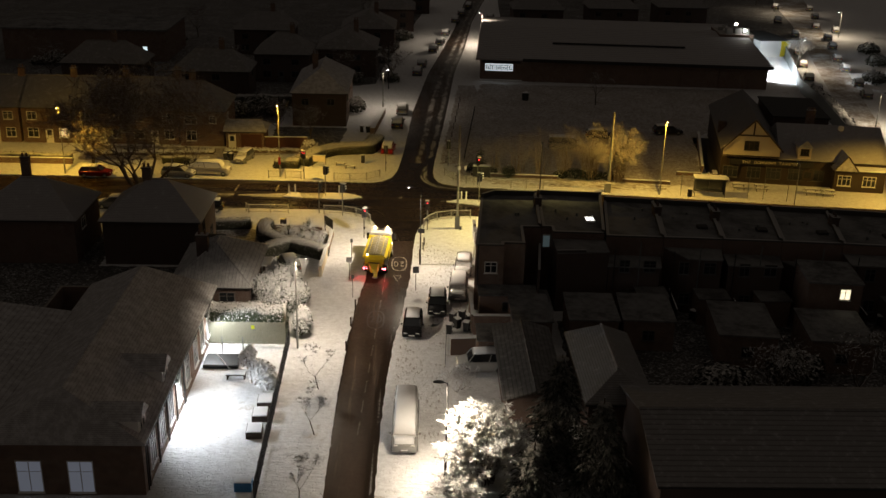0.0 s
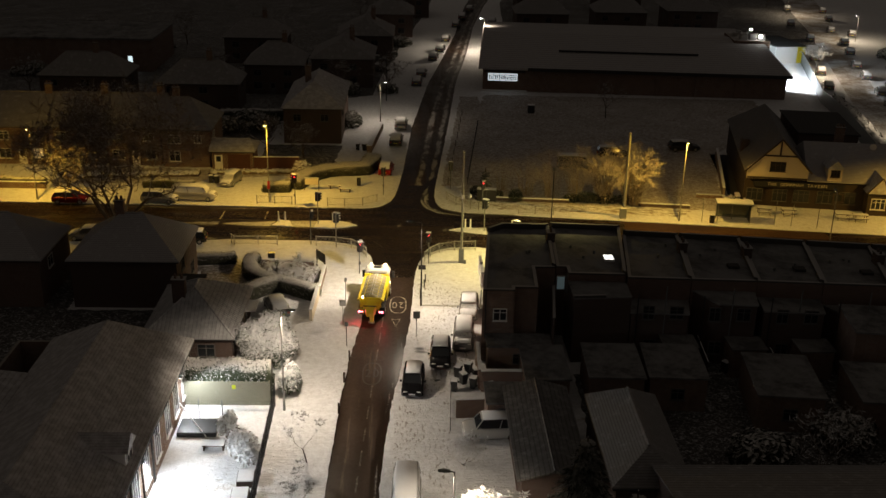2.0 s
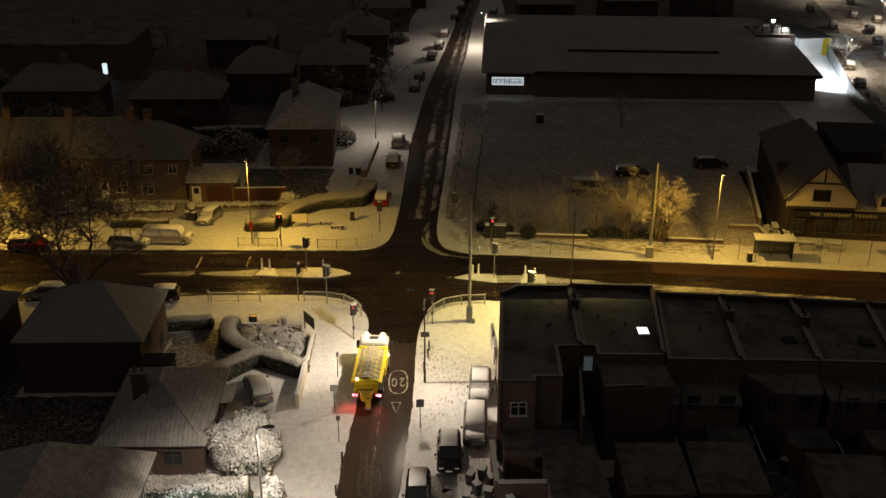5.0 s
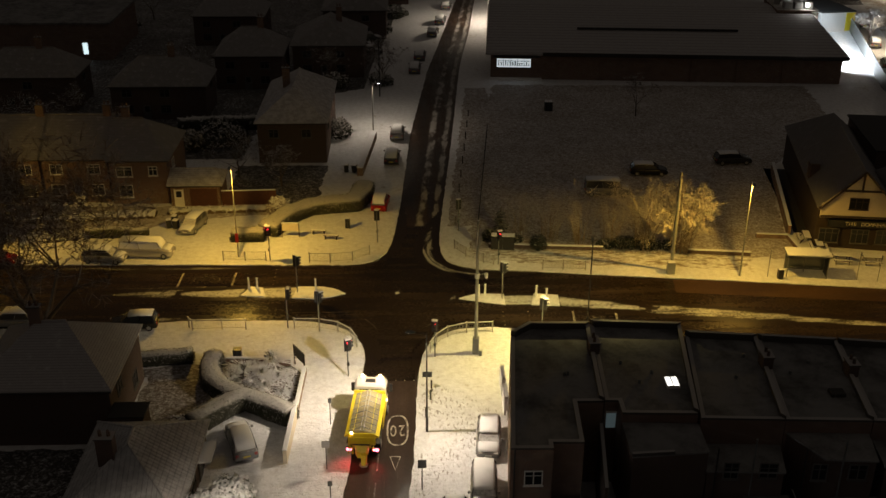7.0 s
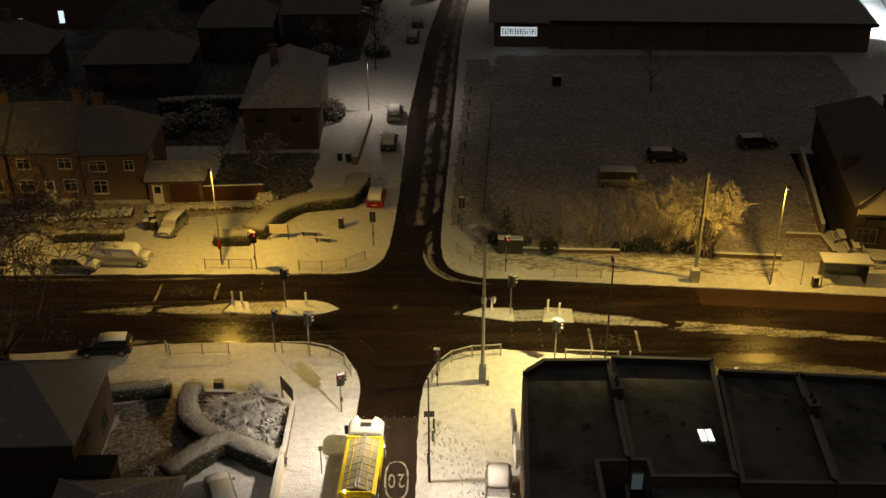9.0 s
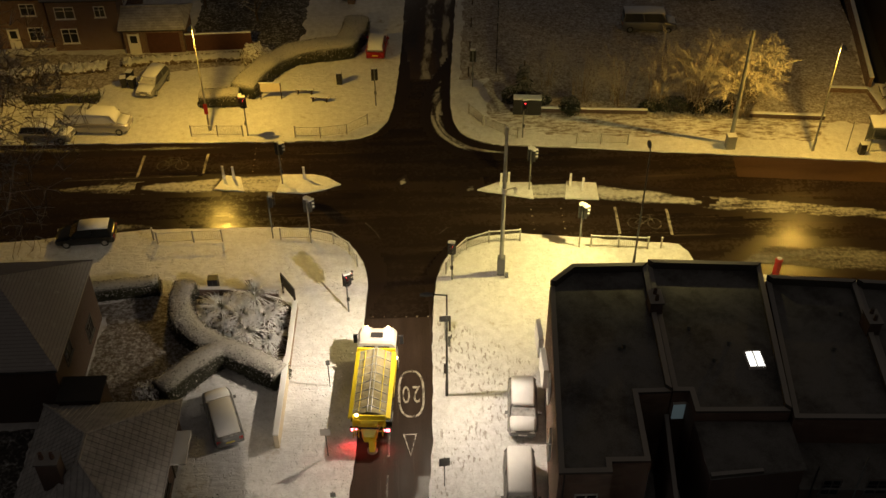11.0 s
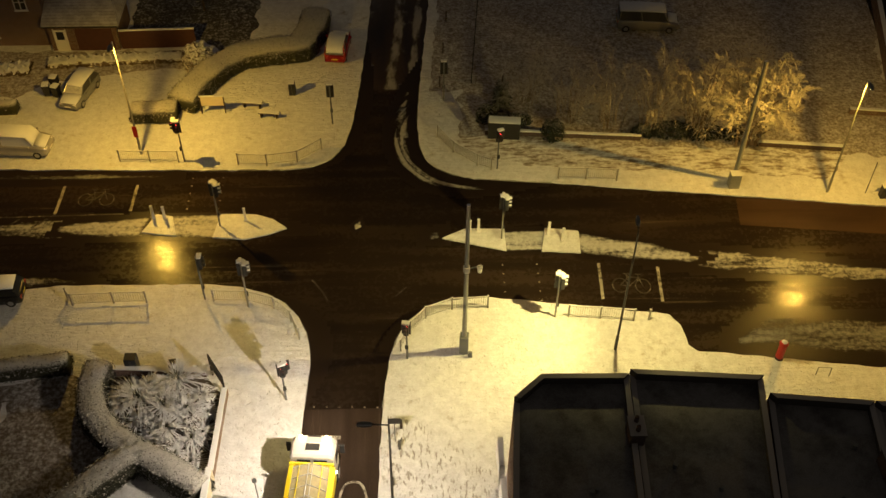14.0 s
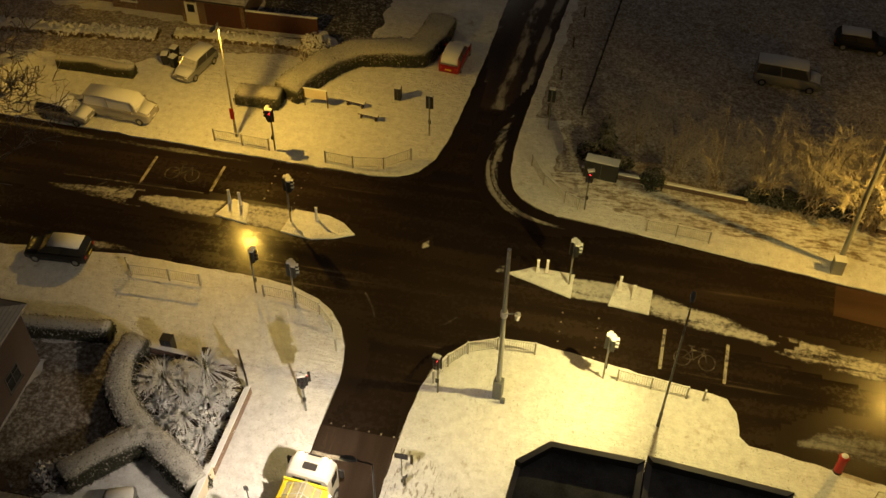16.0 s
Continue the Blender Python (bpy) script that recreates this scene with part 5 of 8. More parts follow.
    for q in ((0, 4, 5, 3), (1, 2, 5, 4), (0, 1, 4), (2, 3, 5), (0, 3, 2, 1)):
        r.faces.new([v[i] for i in q])
    bmesh.ops.recalc_face_normals(r, faces=r.faces)
    part("wing_gable_roof", r, M_ROOF, tv)
    g2 = bmesh.new()
    tri = [(6.95, 2.9), (9.65, 2.9), (8.3, 4.6)]
    fa, fb = [g2.verts.new((x, Y0 - 1.72, z)) for x, z in tri], [g2.verts.new((x, Y0 - 1.61, z)) for x, z in tri]
    g2.faces.new(fa)
    g2.faces.new(fb[::-1])
    for q in range(3):
        g2.faces.new((fa[q], fb[q], fb[(q + 1) % 3], fa[(q + 1) % 3]))
    bmesh.ops.recalc_face_normals(g2, faces=g2.faces)
    gg = part("wing_gable", g2, M_TIMBER, tv, "dark timber gable")
    for q in range(3):
        part("plaque_bar", bx(7.75, 8.85, Y0 - 1.74, Y0 - 1.722, 3.1 + q * 0.17, 3.18 + q * 0.17), M_LETTER, gg)
    for xe_ in (6.7, 9.9):
        part("wing_bargeboard", tb((xe_, Y0 - 2.02, 2.88), (8.3, Y0 - 2.02, 4.9), 0.1, n=4), M_TIMBER, tv)
    part("wing_roof", bx(9.95, 13.8, Y0 - 1.9, Y0 + 0.4, 2.91, 3.1), M_SNOW, tv)
    for u in (8.3, 11.5):
        window(tv, 1.7, 1.4, pose(u, Y0 - 1.61, 0.8), M_GLASS, 2, M_WHITE)
    part("plaque", tb((8.6, -0.9, 6.9), (8.6, -1.1, 6.95), 0.4, n=20), M_WHITE, tv, "round white plaque on the roof")
    chimney(tv, 5.2, 2.5, 5.5, 8.4, 1.1, 0.7, 3)


tavern()
patch("cellar_lane", [(42.3, 12.6), (44.6, 12.0), (47.9, 31.0), (44.8, 31.4)], G + 0.006, M_DARKROOF, "bare dark paved lane beside the tavern", "lane", jitter=0.05, thick=0.02)
bm = bx(-0.15, 0.15, 0, 19.0, 0, 1.3)
w = part("lane_wall", bm, M_BRICK_B)
w.matrix_basis = pose(41.3, 11.4, G, 0, 0, -12.5)
tagged(w, "low brick wall with snow along the lane", "wall", kind="structure")
bm = part("wall_snow", bx(-0.18, 0.18, 0, 19.0, 1.302, 1.38), M_SNOW, w)


def inset(pts, d):
    """The outline drawn in by d on every side."""
    n = len(pts)
    area = sum(pts[k][0] * pts[(k + 1) % n][1] - pts[(k + 1) % n][0] * pts[k][1] for k in range(n))
    s = 1 if area > 0 else -1
    out = []
    for k in range(n):
        a, b, c = Vector(pts[k - 1]), Vector(pts[k]), Vector(pts[(k + 1) % n])
        u, v = (b - a).normalized(), (c - b).normalized()
        nu, nv = Vector((-u.y, u.x)) * s, Vector((-v.y, v.x)) * s
        m = nu + nv
        m = m / max(0.25, m.dot(nu))
        out.append((b.x + m.x * d, b.y + m.y * d))
    return out


def shops():
    """Row of two-storey shops with flat felt roofs behind parapets."""
    units = [([(8.72, -20.1), (10.22, -18.7), (14.83, -18.8), (14.27, -28.9), (12.45, -28.9), (12.25, -33.5), (10.25, -33.45), (10.2, -34.1), (7.48, -34.05)], 6.75, "corner shop with a flat snowy roof and chamfered corner"),
             ([(14.92, -18.55), (21.8, -19.15), (20.3, -30.6), (15.25, -30.4), (15.25, -28.95), (14.35, -28.9)], 6.8, "narrow shop with a flat dark roof and lit skylight"),
             ([(21.9, -20.2), (27.15, -20.85), (25.95, -31.3), (20.4, -31.0)], 6.7, "terraced shop with a flat snowy roof"),
             ([(27.2, -20.85), (32.95, -21.6), (31.7, -31.6), (26.0, -31.3)], 6.7, "terraced shop with a flat snowy roof"),
             ([(33.0, -21.6), (39.0, -22.5), (37.4, -32.0), (31.75, -31.6)], 6.7, "terraced shop with a flat snowy roof"),
             ([(39.05, -22.5), (45.0, -23.3), (43.2, -32.4), (37.45, -32.0)], 6.7, "terraced shop with a flat snowy roof"),
             ([(45.05, -23.3), (52.0, -24.3), (49.8, -33.2), (43.25, -32.4)], 6.7, "terraced shop with a flat snowy roof"),
             ([(52.05, -24.3), (60.0, -25.4), (57.5, -34.0), (49.85, -33.2)], 6.7, "terraced shop with a flat snowy roof")]
    for i, (pts, h, label) in enumerate(units):
        sh = thing("shop_house", label, "shop", 0, 0, G, 0, "row of shops")
        part("wall", prism(pts, 0, h - 0.1), M_BRICK if i else M_BRICK_B, sh)
        cx, cy = sum(p[0] for p in pts) / len(pts), sum(p[1] for p in pts) / len(pts)
        inner = inset(pts, 0.3)
        part("roof", prism(inner, h - 0.098, h - 0.02), M_FLAT, sh)
        n = len(pts)
        front = {0: (0, 1), 1: (0,)}.get(i, (0,))
        for k in range(n):
            p, q, pi, qi = pts[k], pts[(k + 1) % n], inner[k], inner[(k + 1) % n]
            t = 0.5 if k in front else (0.32 if k == front[-1] + 1 else 0.06)
            part("parapet", prism([p, q, qi, pi], h - 0.098, h + t), M_PARAPET, sh)
        # low stack on the party wall, with pots
        f = 0.42 if i % 2 else 0.36
        sx, sy = pts[1 if i else 2][0] * (1 - f) + pts[2 if i else 3][0] * f, pts[1 if i else 2][1] * (1 - f) + pts[2 if i else 3][1] * f
        if i in (0, 2, 3, 5, 6):
            stack = part("chimney", bx(sx - 0.42, sx + 0.3, sy - 0.55, sy + 0.55, h - 0.02, h + 0.95), M_BRICK_DARK, sh)
            part("chimney_cap", bx(sx - 0.48, sx + 0.36, sy - 0.61, sy + 0.61, h + 0.952, h + 1.04), M_PARAPET, stack)
            for dy in (-0.28, 0.28):
                part("chimney_pot", tb((sx - 0.06, sy + dy, h + 1.04), (sx - 0.06, sy + dy, h + 1.4), 0.12, 0.1, 10), M_BRICK_DARK, stack)
        # felt seams, vents and curled edges
        for k in range(2 + i % 2):
            x, y = cx + random.uniform(-1.6, 1.6), cy + random.uniform(-3, 3)
            part("roof_vent", tb((x, y, h - 0.03), (x, y, h + random.uniform(0.15, 0.3)), 0.11, n=10), M_GREYPOST, sh)
        if i >= 3:
            hx, hy = cx + 1.0, cy - 2.0
            part("roof_hatch", bx(hx - 0.5, hx + 0.5, hy - 0.4, hy + 0.4, h - 0.02, h + 0.22), M_DARKROOF, sh)
        (ax, ay), (qx, qy) = (pts[1], pts[2]) if i == 0 else (pts[0], pts[1])
        d = math.hypot(qx - ax, qy - ay)
        ang = math.degrees(math.atan2(qy - ay, qx - ax)) + 180
        part("fascia_board", bx(0.2, d - 0.2, 0.0, 0.14, 2.7, 3.3), M_WHITE, sh).matrix_basis = pose(ax, ay, 0, 0, 0, ang - 180)
        for f in (0.28, 0.72):
            window(sh, 1.3, 1.4, pose(ax + (qx - ax) * f, ay + (qy - ay) * f + 0.006, 4.2, 0, 0, ang), M_GLASS)
        if i >= 2:
            # backs: windows, pipes and ledges
            (bx0, by0), (bx1, by1) = pts[3], pts[2]
            rear = part("rear_block", prism([(bx0 + 0.2, by0 - 0.02), (bx1 - 0.2, by1 - 0.02), (bx1 - 0.75, by1 - 2.9), (bx0 - 0.1 + 1.9 * (i % 2), by0 - 2.9)], 0, 5.6 - 0.5 * (i % 3)), M_BRICK_DARK, sh)
            part("rear_roof", prism([(bx0 + 0.1, by0 - 0.03), (bx1 - 0.1, by1 - 0.03), (bx1 - 0.65, by1 - 3.0), (bx0 - 0.2 + 1.9 * (i % 2), by0 - 3.0)], 5.602 - 0.5 * (i % 3), 5.72 - 0.5 * (i % 3)), M_FLAT, rear)
            by0, by1 = by0 - 2.95, by1 - 2.95
            dd = math.hypot(bx1 - bx0, by1 - by0)
            an = math.degrees(math.atan2(by1 - by0, bx1 - bx0))
            for f, z, w_, h_ in ((0.25, 4.1, 1.0, 1.3), (0.68, 4.2, 1.2, 1.2), (0.3, 1.0, 1.1, 1.2)):
                window(sh, w_, h_, pose(bx0 + (bx1 - bx0) * f, by0 + (by1 - by0) * f - 0.006, z, 0, 0, an), M_GLASS, 1, M_FRAME_DARK)
            part("downpipe", tb((bx0 + 0.4, by0 - 0.08, 0), (bx0 + 0.4, by0 - 0.08, h - 0.2), 0.05, n=6), M_BLACK, sh)
            part("soil_pipe", tb((bx0 + (bx1 - bx0) * 0.5, by0 - 0.1, 0), (bx0 + (bx1 - bx0) * 0.5, by0 - 0.1, h + 0.5), 0.06, n=6), M_GREYPOST, sh)
            stair = part("back_lean_to", prism([(bx0 + dd * 0.45, by0 - 2.6), (bx0 + dd * 0.95, by0 - 2.5), (bx0 + dd * 0.95, by0 - 0.1), (bx0 + dd * 0.45, by0 - 0.1)], 0, 2.6), M_BRICK_B, sh)
            part("lean_to_roof", prism([(bx0 + dd * 0.43, by0 - 2.75), (bx0 + dd * 0.97, by0 - 2.65), (bx0 + dd * 0.97, by0 - 0.1), (bx0 + dd * 0.43, by0 - 0.1)], 2.602, 2.72), M_FLAT, stair)
        if i == 1:
            sky = part("skylight", bx(18.9, 19.85, -27.5, -26.2, 6.6, 6.95), M_WHITE, sh)
            part("skylight_pane", bx(18.97, 19.33, -27.4, -26.3, 6.952, 6.97), glow("skylight_glow", (1.0, 0.98, 0.9), 1.6), sky)
            part("skylight_pane", bx(19.42, 19.78, -27.4, -26.3, 6.952, 6.97), glow("skylight_glow_b", (1.0, 0.98, 0.9), 1.6), sky)
        if i == 0:
            window(sh, 1.2, 1.15, pose(9.0, -34.1, 3.9), None, 1)
            bm = bmesh.new()
            for z in (2.3, 4.5):
                tube(bm, (7.75, -34.15, z), (7.75, -34.15, z + 2.2), 0.05, n=6)
            part("downpipe", bm, M_BLACK, sh)
            for k, v in enumerate((-21.5, -24.0)):
                part("side_sign", bx(7.9 + 0.0, 8.2, v - 1.0, v + 0.8, 3.0, 4.6), M_WHITE, sh)
            for v in (-26.5, -30.5):
                window(sh, 1.1, 1.4, pose(8.75 - (-20.0 - v) * 0.109 - 0.01, v, 4.0, 0, 0, -96), M_GLASS)
    # well between the first two shops: a lower rear block, a dividing wall and a dim window
    we = thing("back_stair_block", "dark brick rear block with a flat roof beside the light well", "outbuilding", 0, 0, G)
    part("wall", prism([(15.3, -34.2), (20.25, -33.8), (20.3, -30.75), (15.3, -30.5)], 0, 6.0), M_BRICK_DARK, we)
    part("roof", prism([(15.25, -34.25), (20.3, -33.85), (20.35, -30.72), (15.25, -30.46)], 6.002, 6.12), M_FLAT, we)
    part("rear_parapet", prism([(15.25, -34.25), (18.0, -34.05), (18.0, -33.85), (15.25, -34.0)], 6.122, 6.35), M_PARAPET, we)
    lp = part("lit_pane", bx(14.5, 15.15, -29.06, -28.98, 4.7, 5.9), glow("dim_blue_pane", (0.45, 0.62, 0.66), 0.055), we)
    part("pane_head", bx(14.45, 15.2, -29.08, -28.97, 5.905, 6.0), M_WHITE, lp)
    wl = thing("dividing_wall", "thin brick wall with a snowy top in the light well", "wall", 0, 0, G)
    part("wall", prism([(14.1, -29.0), (14.3, -29.0), (13.5, -35.9), (13.3, -35.9)], 0, 5.0), M_BRICK_DARK, wl)
    part("snow_cap", prism([(14.08, -29.0), (14.32, -29.0), (13.52, -35.95), (13.28, -35.95)], 5.002, 5.06), M_PARAPET, wl)
    lows = [(7.9, 13.2, -36.5, -34.3, 2.6, 0), (10.6, 14.0, -42.4, -36.6, 2.7, 0), (7.3, 10.0, -45.6, -42.5, 2.4, 0), (15.7, 20.0, -42.4, -36.6, 2.9, -2), (20.6, 25.1, -42.4, -36.6, 2.9, -4), (28.5, 33.5, -45.5, -38.5, 3.0, -6), (36.2, 41.5, -46.5, -40.0, 3.0, -6), (44.5, 50.0, -47.5, -41.0, 3.0, -6)]
    for x0, x1, y0, y1, h, rz in lows:
        ex = thing("back_extension", "low brick back extension with a flat snowy roof", "outbuilding", (x0 + x1) / 2, (y0 + y1) / 2, G, rz, "back extensions")
        a, b = (x1 - x0) / 2, (y1 - y0) / 2
        part("wall", bx(-a, a, -b, b, 0, h), M_BRICK_B, ex)
        part("roof", bx(-a - 0.15, a + 0.15, -b - 0.15, b + 0.15, h + 0.002, h + 0.14), M_FLAT, ex)
        window(ex, 1.1, 1.0, pose(0, -b - 0.01, 1.0), None, 1, M_FRAME_DARK)
    yardw = thing("yard_wall", "brick wall round a sunken back yard", "wall", 0, 0, G)
    for a in ((7.2, 10.5, -39.5, -39.2), (7.0, 7.25, -39.15, -34.3)):
        part("wall", bx(*a, 0, 1.9), M_BRICK, yardw)
        part("coping", bx(a[0] - 0.04, a[1] + 0.04, a[2] - 0.04, a[3] + 0.04, 1.902, 1.98), M_SNOW, yardw)
    part("yard_floor", bx(7.3, 10.5, -39.1, -36.6, -0.02, 0.012), M_DARKROOF, yardw)


shops()
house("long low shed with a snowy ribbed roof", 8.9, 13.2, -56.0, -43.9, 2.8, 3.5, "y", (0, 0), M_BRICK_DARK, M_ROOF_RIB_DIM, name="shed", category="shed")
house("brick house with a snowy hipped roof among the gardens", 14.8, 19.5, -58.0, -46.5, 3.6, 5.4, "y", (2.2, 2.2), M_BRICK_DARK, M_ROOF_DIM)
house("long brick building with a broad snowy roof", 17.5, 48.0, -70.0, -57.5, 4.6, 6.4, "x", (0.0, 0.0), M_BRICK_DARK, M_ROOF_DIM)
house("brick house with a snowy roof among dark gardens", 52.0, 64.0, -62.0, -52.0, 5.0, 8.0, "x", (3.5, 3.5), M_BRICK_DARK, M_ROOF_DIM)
bk = thing("back_house", "dark brick house back with one lit window", "house", 40.5, -36.0, G, -6)
part("wall", bx(-2.4, 2.4, -3.4, 2.0, 0, 5.4), M_BRICK_B, bk)
part("roof", bx(-2.5, 2.5, -3.5, 2.1, 5.402, 5.55), M_FLAT, bk)
window(bk, 1.0, 1.1, pose(0.9, -3.42, 3.9), glow("warm_window", (1.0, 0.88, 0.6), 1.2), 1)

# ---- lamps, signals, signs, rails ----
def lamp_post(label, x, y, h, arm, rz, amber, power, cone=165, mat=None, group="street lamps", blend=0.35, throws=(), tint=None):
    lp = thing("street_lamp", label, "street lamp", x, y, G, rz, group)
    mat = mat or M_POST
    part("column", tb((0, 0, 0), (0, 0, 1.3), 0.1, 0.1, 10), mat, lp)
    part("pole", tb((0, 0, 1.3), (0, 0, h), 0.075, 0.05, 10), mat, lp)
    part("arm", tb((0, 0, h - 0.03), (arm, 0, h + 0.08), 0.04, 0.035, 8), mat, lp)
    hd = part("head", loft([[(arm - 0.1 + a, b * w, h + 0.02 + c) for a, b, c in ((0, -1, 0), (0, 1, 0), (0, 0.7, 0.12), (0, -0.7, 0.12))] for w in (0.09,)] + [[(arm + 0.25, b * 0.16, h + 0.04 + c) for b, c in ((-1, 0), (1, 0), (0.7, 0.15), (-0.7, 0.15))], [(arm + 0.65, b * 0.1, h + 0.06 + c) for b, c in ((-1, 0), (1, 0), (0.7, 0.09), (-0.7, 0.09))]]), M_GREYPOST, lp)
    part("lens", bx(arm + 0.1, arm + 0.42, -0.09, 0.09, h - 0.04, h + 0.045, bev=0.03) if amber else bx(arm + 0.1, arm + 0.45, -0.07, 0.07, h + 0.0, h + 0.06, bev=0.02), M_LAMP_AMBER if amber else M_LAMP_WHITE, hd)
    p = pose(x, y, 0, 0, 0, rz) @ Vector((arm + 0.3, 0, h - 0.16))
    color = tint or (AMBER if amber else WARM)
    spot("street_lamp_light", p.x, p.y, p.z + G, power, color, cone, blend, size=0.1)
    for gx, gy, pw, cn in throws:
        ob = spot("street_lamp_throw", p.x, p.y, p.z + G, pw, color, cn, 0.9, size=0.1)
        ob.matrix_world = look((p.x, p.y, p.z + G), (gx, gy, 0))
    return lp


TALL = "tall grey street lamp with an amber sodium head"
lamp_post(TALL, -16.3, 7.9, 9.9, 0.6, -90, True, 3500, 148, throws=[(-6, -8, 4200, 88), (-8, 12, 1500, 74)], tint=(1.0, 0.58, 0.08))
lamp_post(TALL, 33.5, 2.5, 9.9, 0.6, -97, True, 3400, 158, throws=[(22, -8, 4200, 95), (12, 9, 4200, 74)])
lamp_post("tall dark street lamp with an amber sodium head by the shops", 16.1, -11.45, 10.2, 0.6, 83, True, 4000, 160, M_BLACK, throws=[(6, -10, 6200, 90), (6, 4, 2600, 70)], tint=(1.0, 0.775, 0.26))
lamp_post("tall grey street lamp beside the terrace", -44.7, 7.9, 9.0, 0.6, -90, True, 3200, 150, throws=[(-46, 22, 1700, 100)], tint=(1.0, 0.56, 0.06))
lamp_post("tall grey street lamp before the tavern", 64.0, -1.6, 9.9, 0.6, -97, True, 4000, 150)
lamp_post("tall grey street lamp on the main road", 44.0, -16.5, 9.9, 0.6, 83, True, 3200, 140)
lamp_post("tall grey street lamp on the main road", -68.0, 8.6, 9.0, 0.6, -90, True, 4200, 145, tint=(1.0, 0.56, 0.06))
lamp_post("slim black street lamp with a short arm", 2.35, -22.6, 8.6, 0.9, 180, False, 2700, 135, M_BLACK, blend=0.4, throws=[(-7, -16, 5600, 84), (7, -27, 1800, 70)])
lamp_post("slim grey street lamp with a white head beside the hedge", -8.5, -42.6, 8.6, 0.5, 0, False, 3200, 150, blend=0.4)
lamp_post("slim black street lamp half inside a snowy tree", 4.1, -62.3, 7.4, 0.35, 180, False, 2000, 140, M_BLACK, throws=[(7.0, -64.6, 3400, 120)])
lamp_post("grey street lamp with a white head by parked cars", -3.8, 46.5, 6.6, 0.5, 0, False, 750, 150)
lamp_post("street lamp on the far side street", 16.2, 108, 7.0, 0.5, 180, False, 3000, 160)
lamp_post("street lamp on the side lane", 80.2, 86.3, 6.0, 0.4, 0, False, 1700, 160, tint=(1.0, 0.8, 0.55))
lamp_post("street lamp on the side lane", 76.6, 38, 6.0, 0.5, 0, False, 1900, 160, tint=(1.0, 0.8, 0.55))
lamp_post("street lamp on the side lane", 104.4, 127.3, 6.0, 0.4, 180, False, 1500, 160, tint=(1.0, 0.8, 0.55))
lamp_post("street lamp on the side lane", 101, 166, 6.0, 0.4, 0, False, 1300, 160, tint=(1.0, 0.8, 0.55))

cc = thing("camera_mast", "tall steel camera mast on a square grey base", "mast", 6.7, -11.3, G, -8)
part("base_box", bx(-0.27, 0.27, -0.27, 0.27, 0, 1.5, bev=0.02), M_GREYPOST, cc)
part("pole", tb((0, 0, 1.5), (0, 0, 12.4), 0.15, 0.11, 12), M_POST, cc)
part("bracket", tb((0, 0, 7.4), (0.75, 0.0, 7.7), 0.04), M_POST, cc)
part("dome", tb((0.75, 0, 7.25), (0.75, 0, 7.68), 0.12, 0.17, 12), M_WHITE, cc)
part("collar", tb((0, 0, 7.2), (0, 0, 7.6), 0.2, n=12), M_WHITE, cc)
part("junction_box", bx(0.3, 0.55, -0.5, -0.35, 0, 0.45), M_GREYPOST, cc)
po = thing("utility_pole", "weathered timber pole with cabinet at its foot", "pole", 27.0, 3.85, G)
part("pole", tb((0, 0, 0), (0, 0, 10.5), 0.19, 0.13, 10), M_POST, po)
part("cabinet", bx(-0.55, 0.2, -0.9, -0.25, 0, 1.25, bev=0.02), M_POST, po)
p2 = thing("utility_pole", "slim dark pole beside the side street", "pole", -3.3, 62.0, G)
part("pole", tb((0, 0, 0), (0, 0, 8.5), 0.1, 0.07, 8), M_BLACK, p2)


def signal(label, x, y, h, rz, red=True, second=False, lit_snow=False):
    sg = thing("traffic_signal", label, "traffic light", x, y, G, rz, "traffic signals of the crossing")
    part("post", tb((0, 0, 0), (0, 0, h), 0.06, 0.055, 10), M_POST if lit_snow else M_GREYPOST, sg)
    for a in (0, 90) if second else (0,):
        m = pose(0, 0, 0, 0, 0, a)
        hd = part("signal_head", bx(-0.17, 0.17, -0.32, -0.08, h - 1.05, h - 0.05, bev=0.03), M_BLACK, sg)
        hd.matrix_basis = m
        part("backing_board", bx(-0.28, 0.28, -0.1, -0.075, h - 1.15, h + 0.05), M_BLACK, hd)
        for k, z in enumerate((h - 0.24, h - 0.55, h - 0.86)):
            part("lens", tb((0, -0.325, z), (0, -0.34, z), 0.1, n=12), M_REDLIGHT if (k == 0 and red) else M_BLACK, hd)
            part("hood", tb((0, -0.33, z + 0.09), (0, -0.5, z + 0.1), 0.1, 0.1, 8), M_BLACK, hd)
        part("snow_cap", bx(-0.24, 0.24, -0.34, -0.06, h - 0.045, h + 0.07, bev=0.03), M_SNOW, hd)
        if lit_snow:
            for z in (h - 0.24, h - 0.55, h - 0.86):
                part("hood_snow", bx(-0.11, 0.11, -0.52, -0.325, z + 0.19, z + 0.26, bev=0.02), M_SNOW, hd)
    part("push_button", bx(-0.1, 0.1, -0.14, -0.06, 1.05, 1.35), M_BLACK, sg)
    return sg


signal("traffic signal on a grey post, showing red", -13.0, 7.0, 3.9, -90, True, True)
signal("traffic signal on a snowy island post", -9.6, 0.1, 3.9, 90, False, True, True)
signal("slim traffic signal post by the guard rail", -9.8, -6.6, 4.0, 90, False)
signal("traffic signal on a slim post at the corner", -6.95, -7.3, 4.0, 100, False, True, True)
signal("traffic signal on a dark post, showing red", -4.0, -14.7, 3.6, 20, True, True)
signal("traffic signal facing the side street, showing red", 3.2, -11.8, 3.6, -10, True, False)
signal("traffic signal with snow on its hoods", 12.65, -8.7, 3.8, 90, False, True, True)
signal("traffic signal on the eastern island", 9.75, -1.6, 3.8, 90, False, True, True)
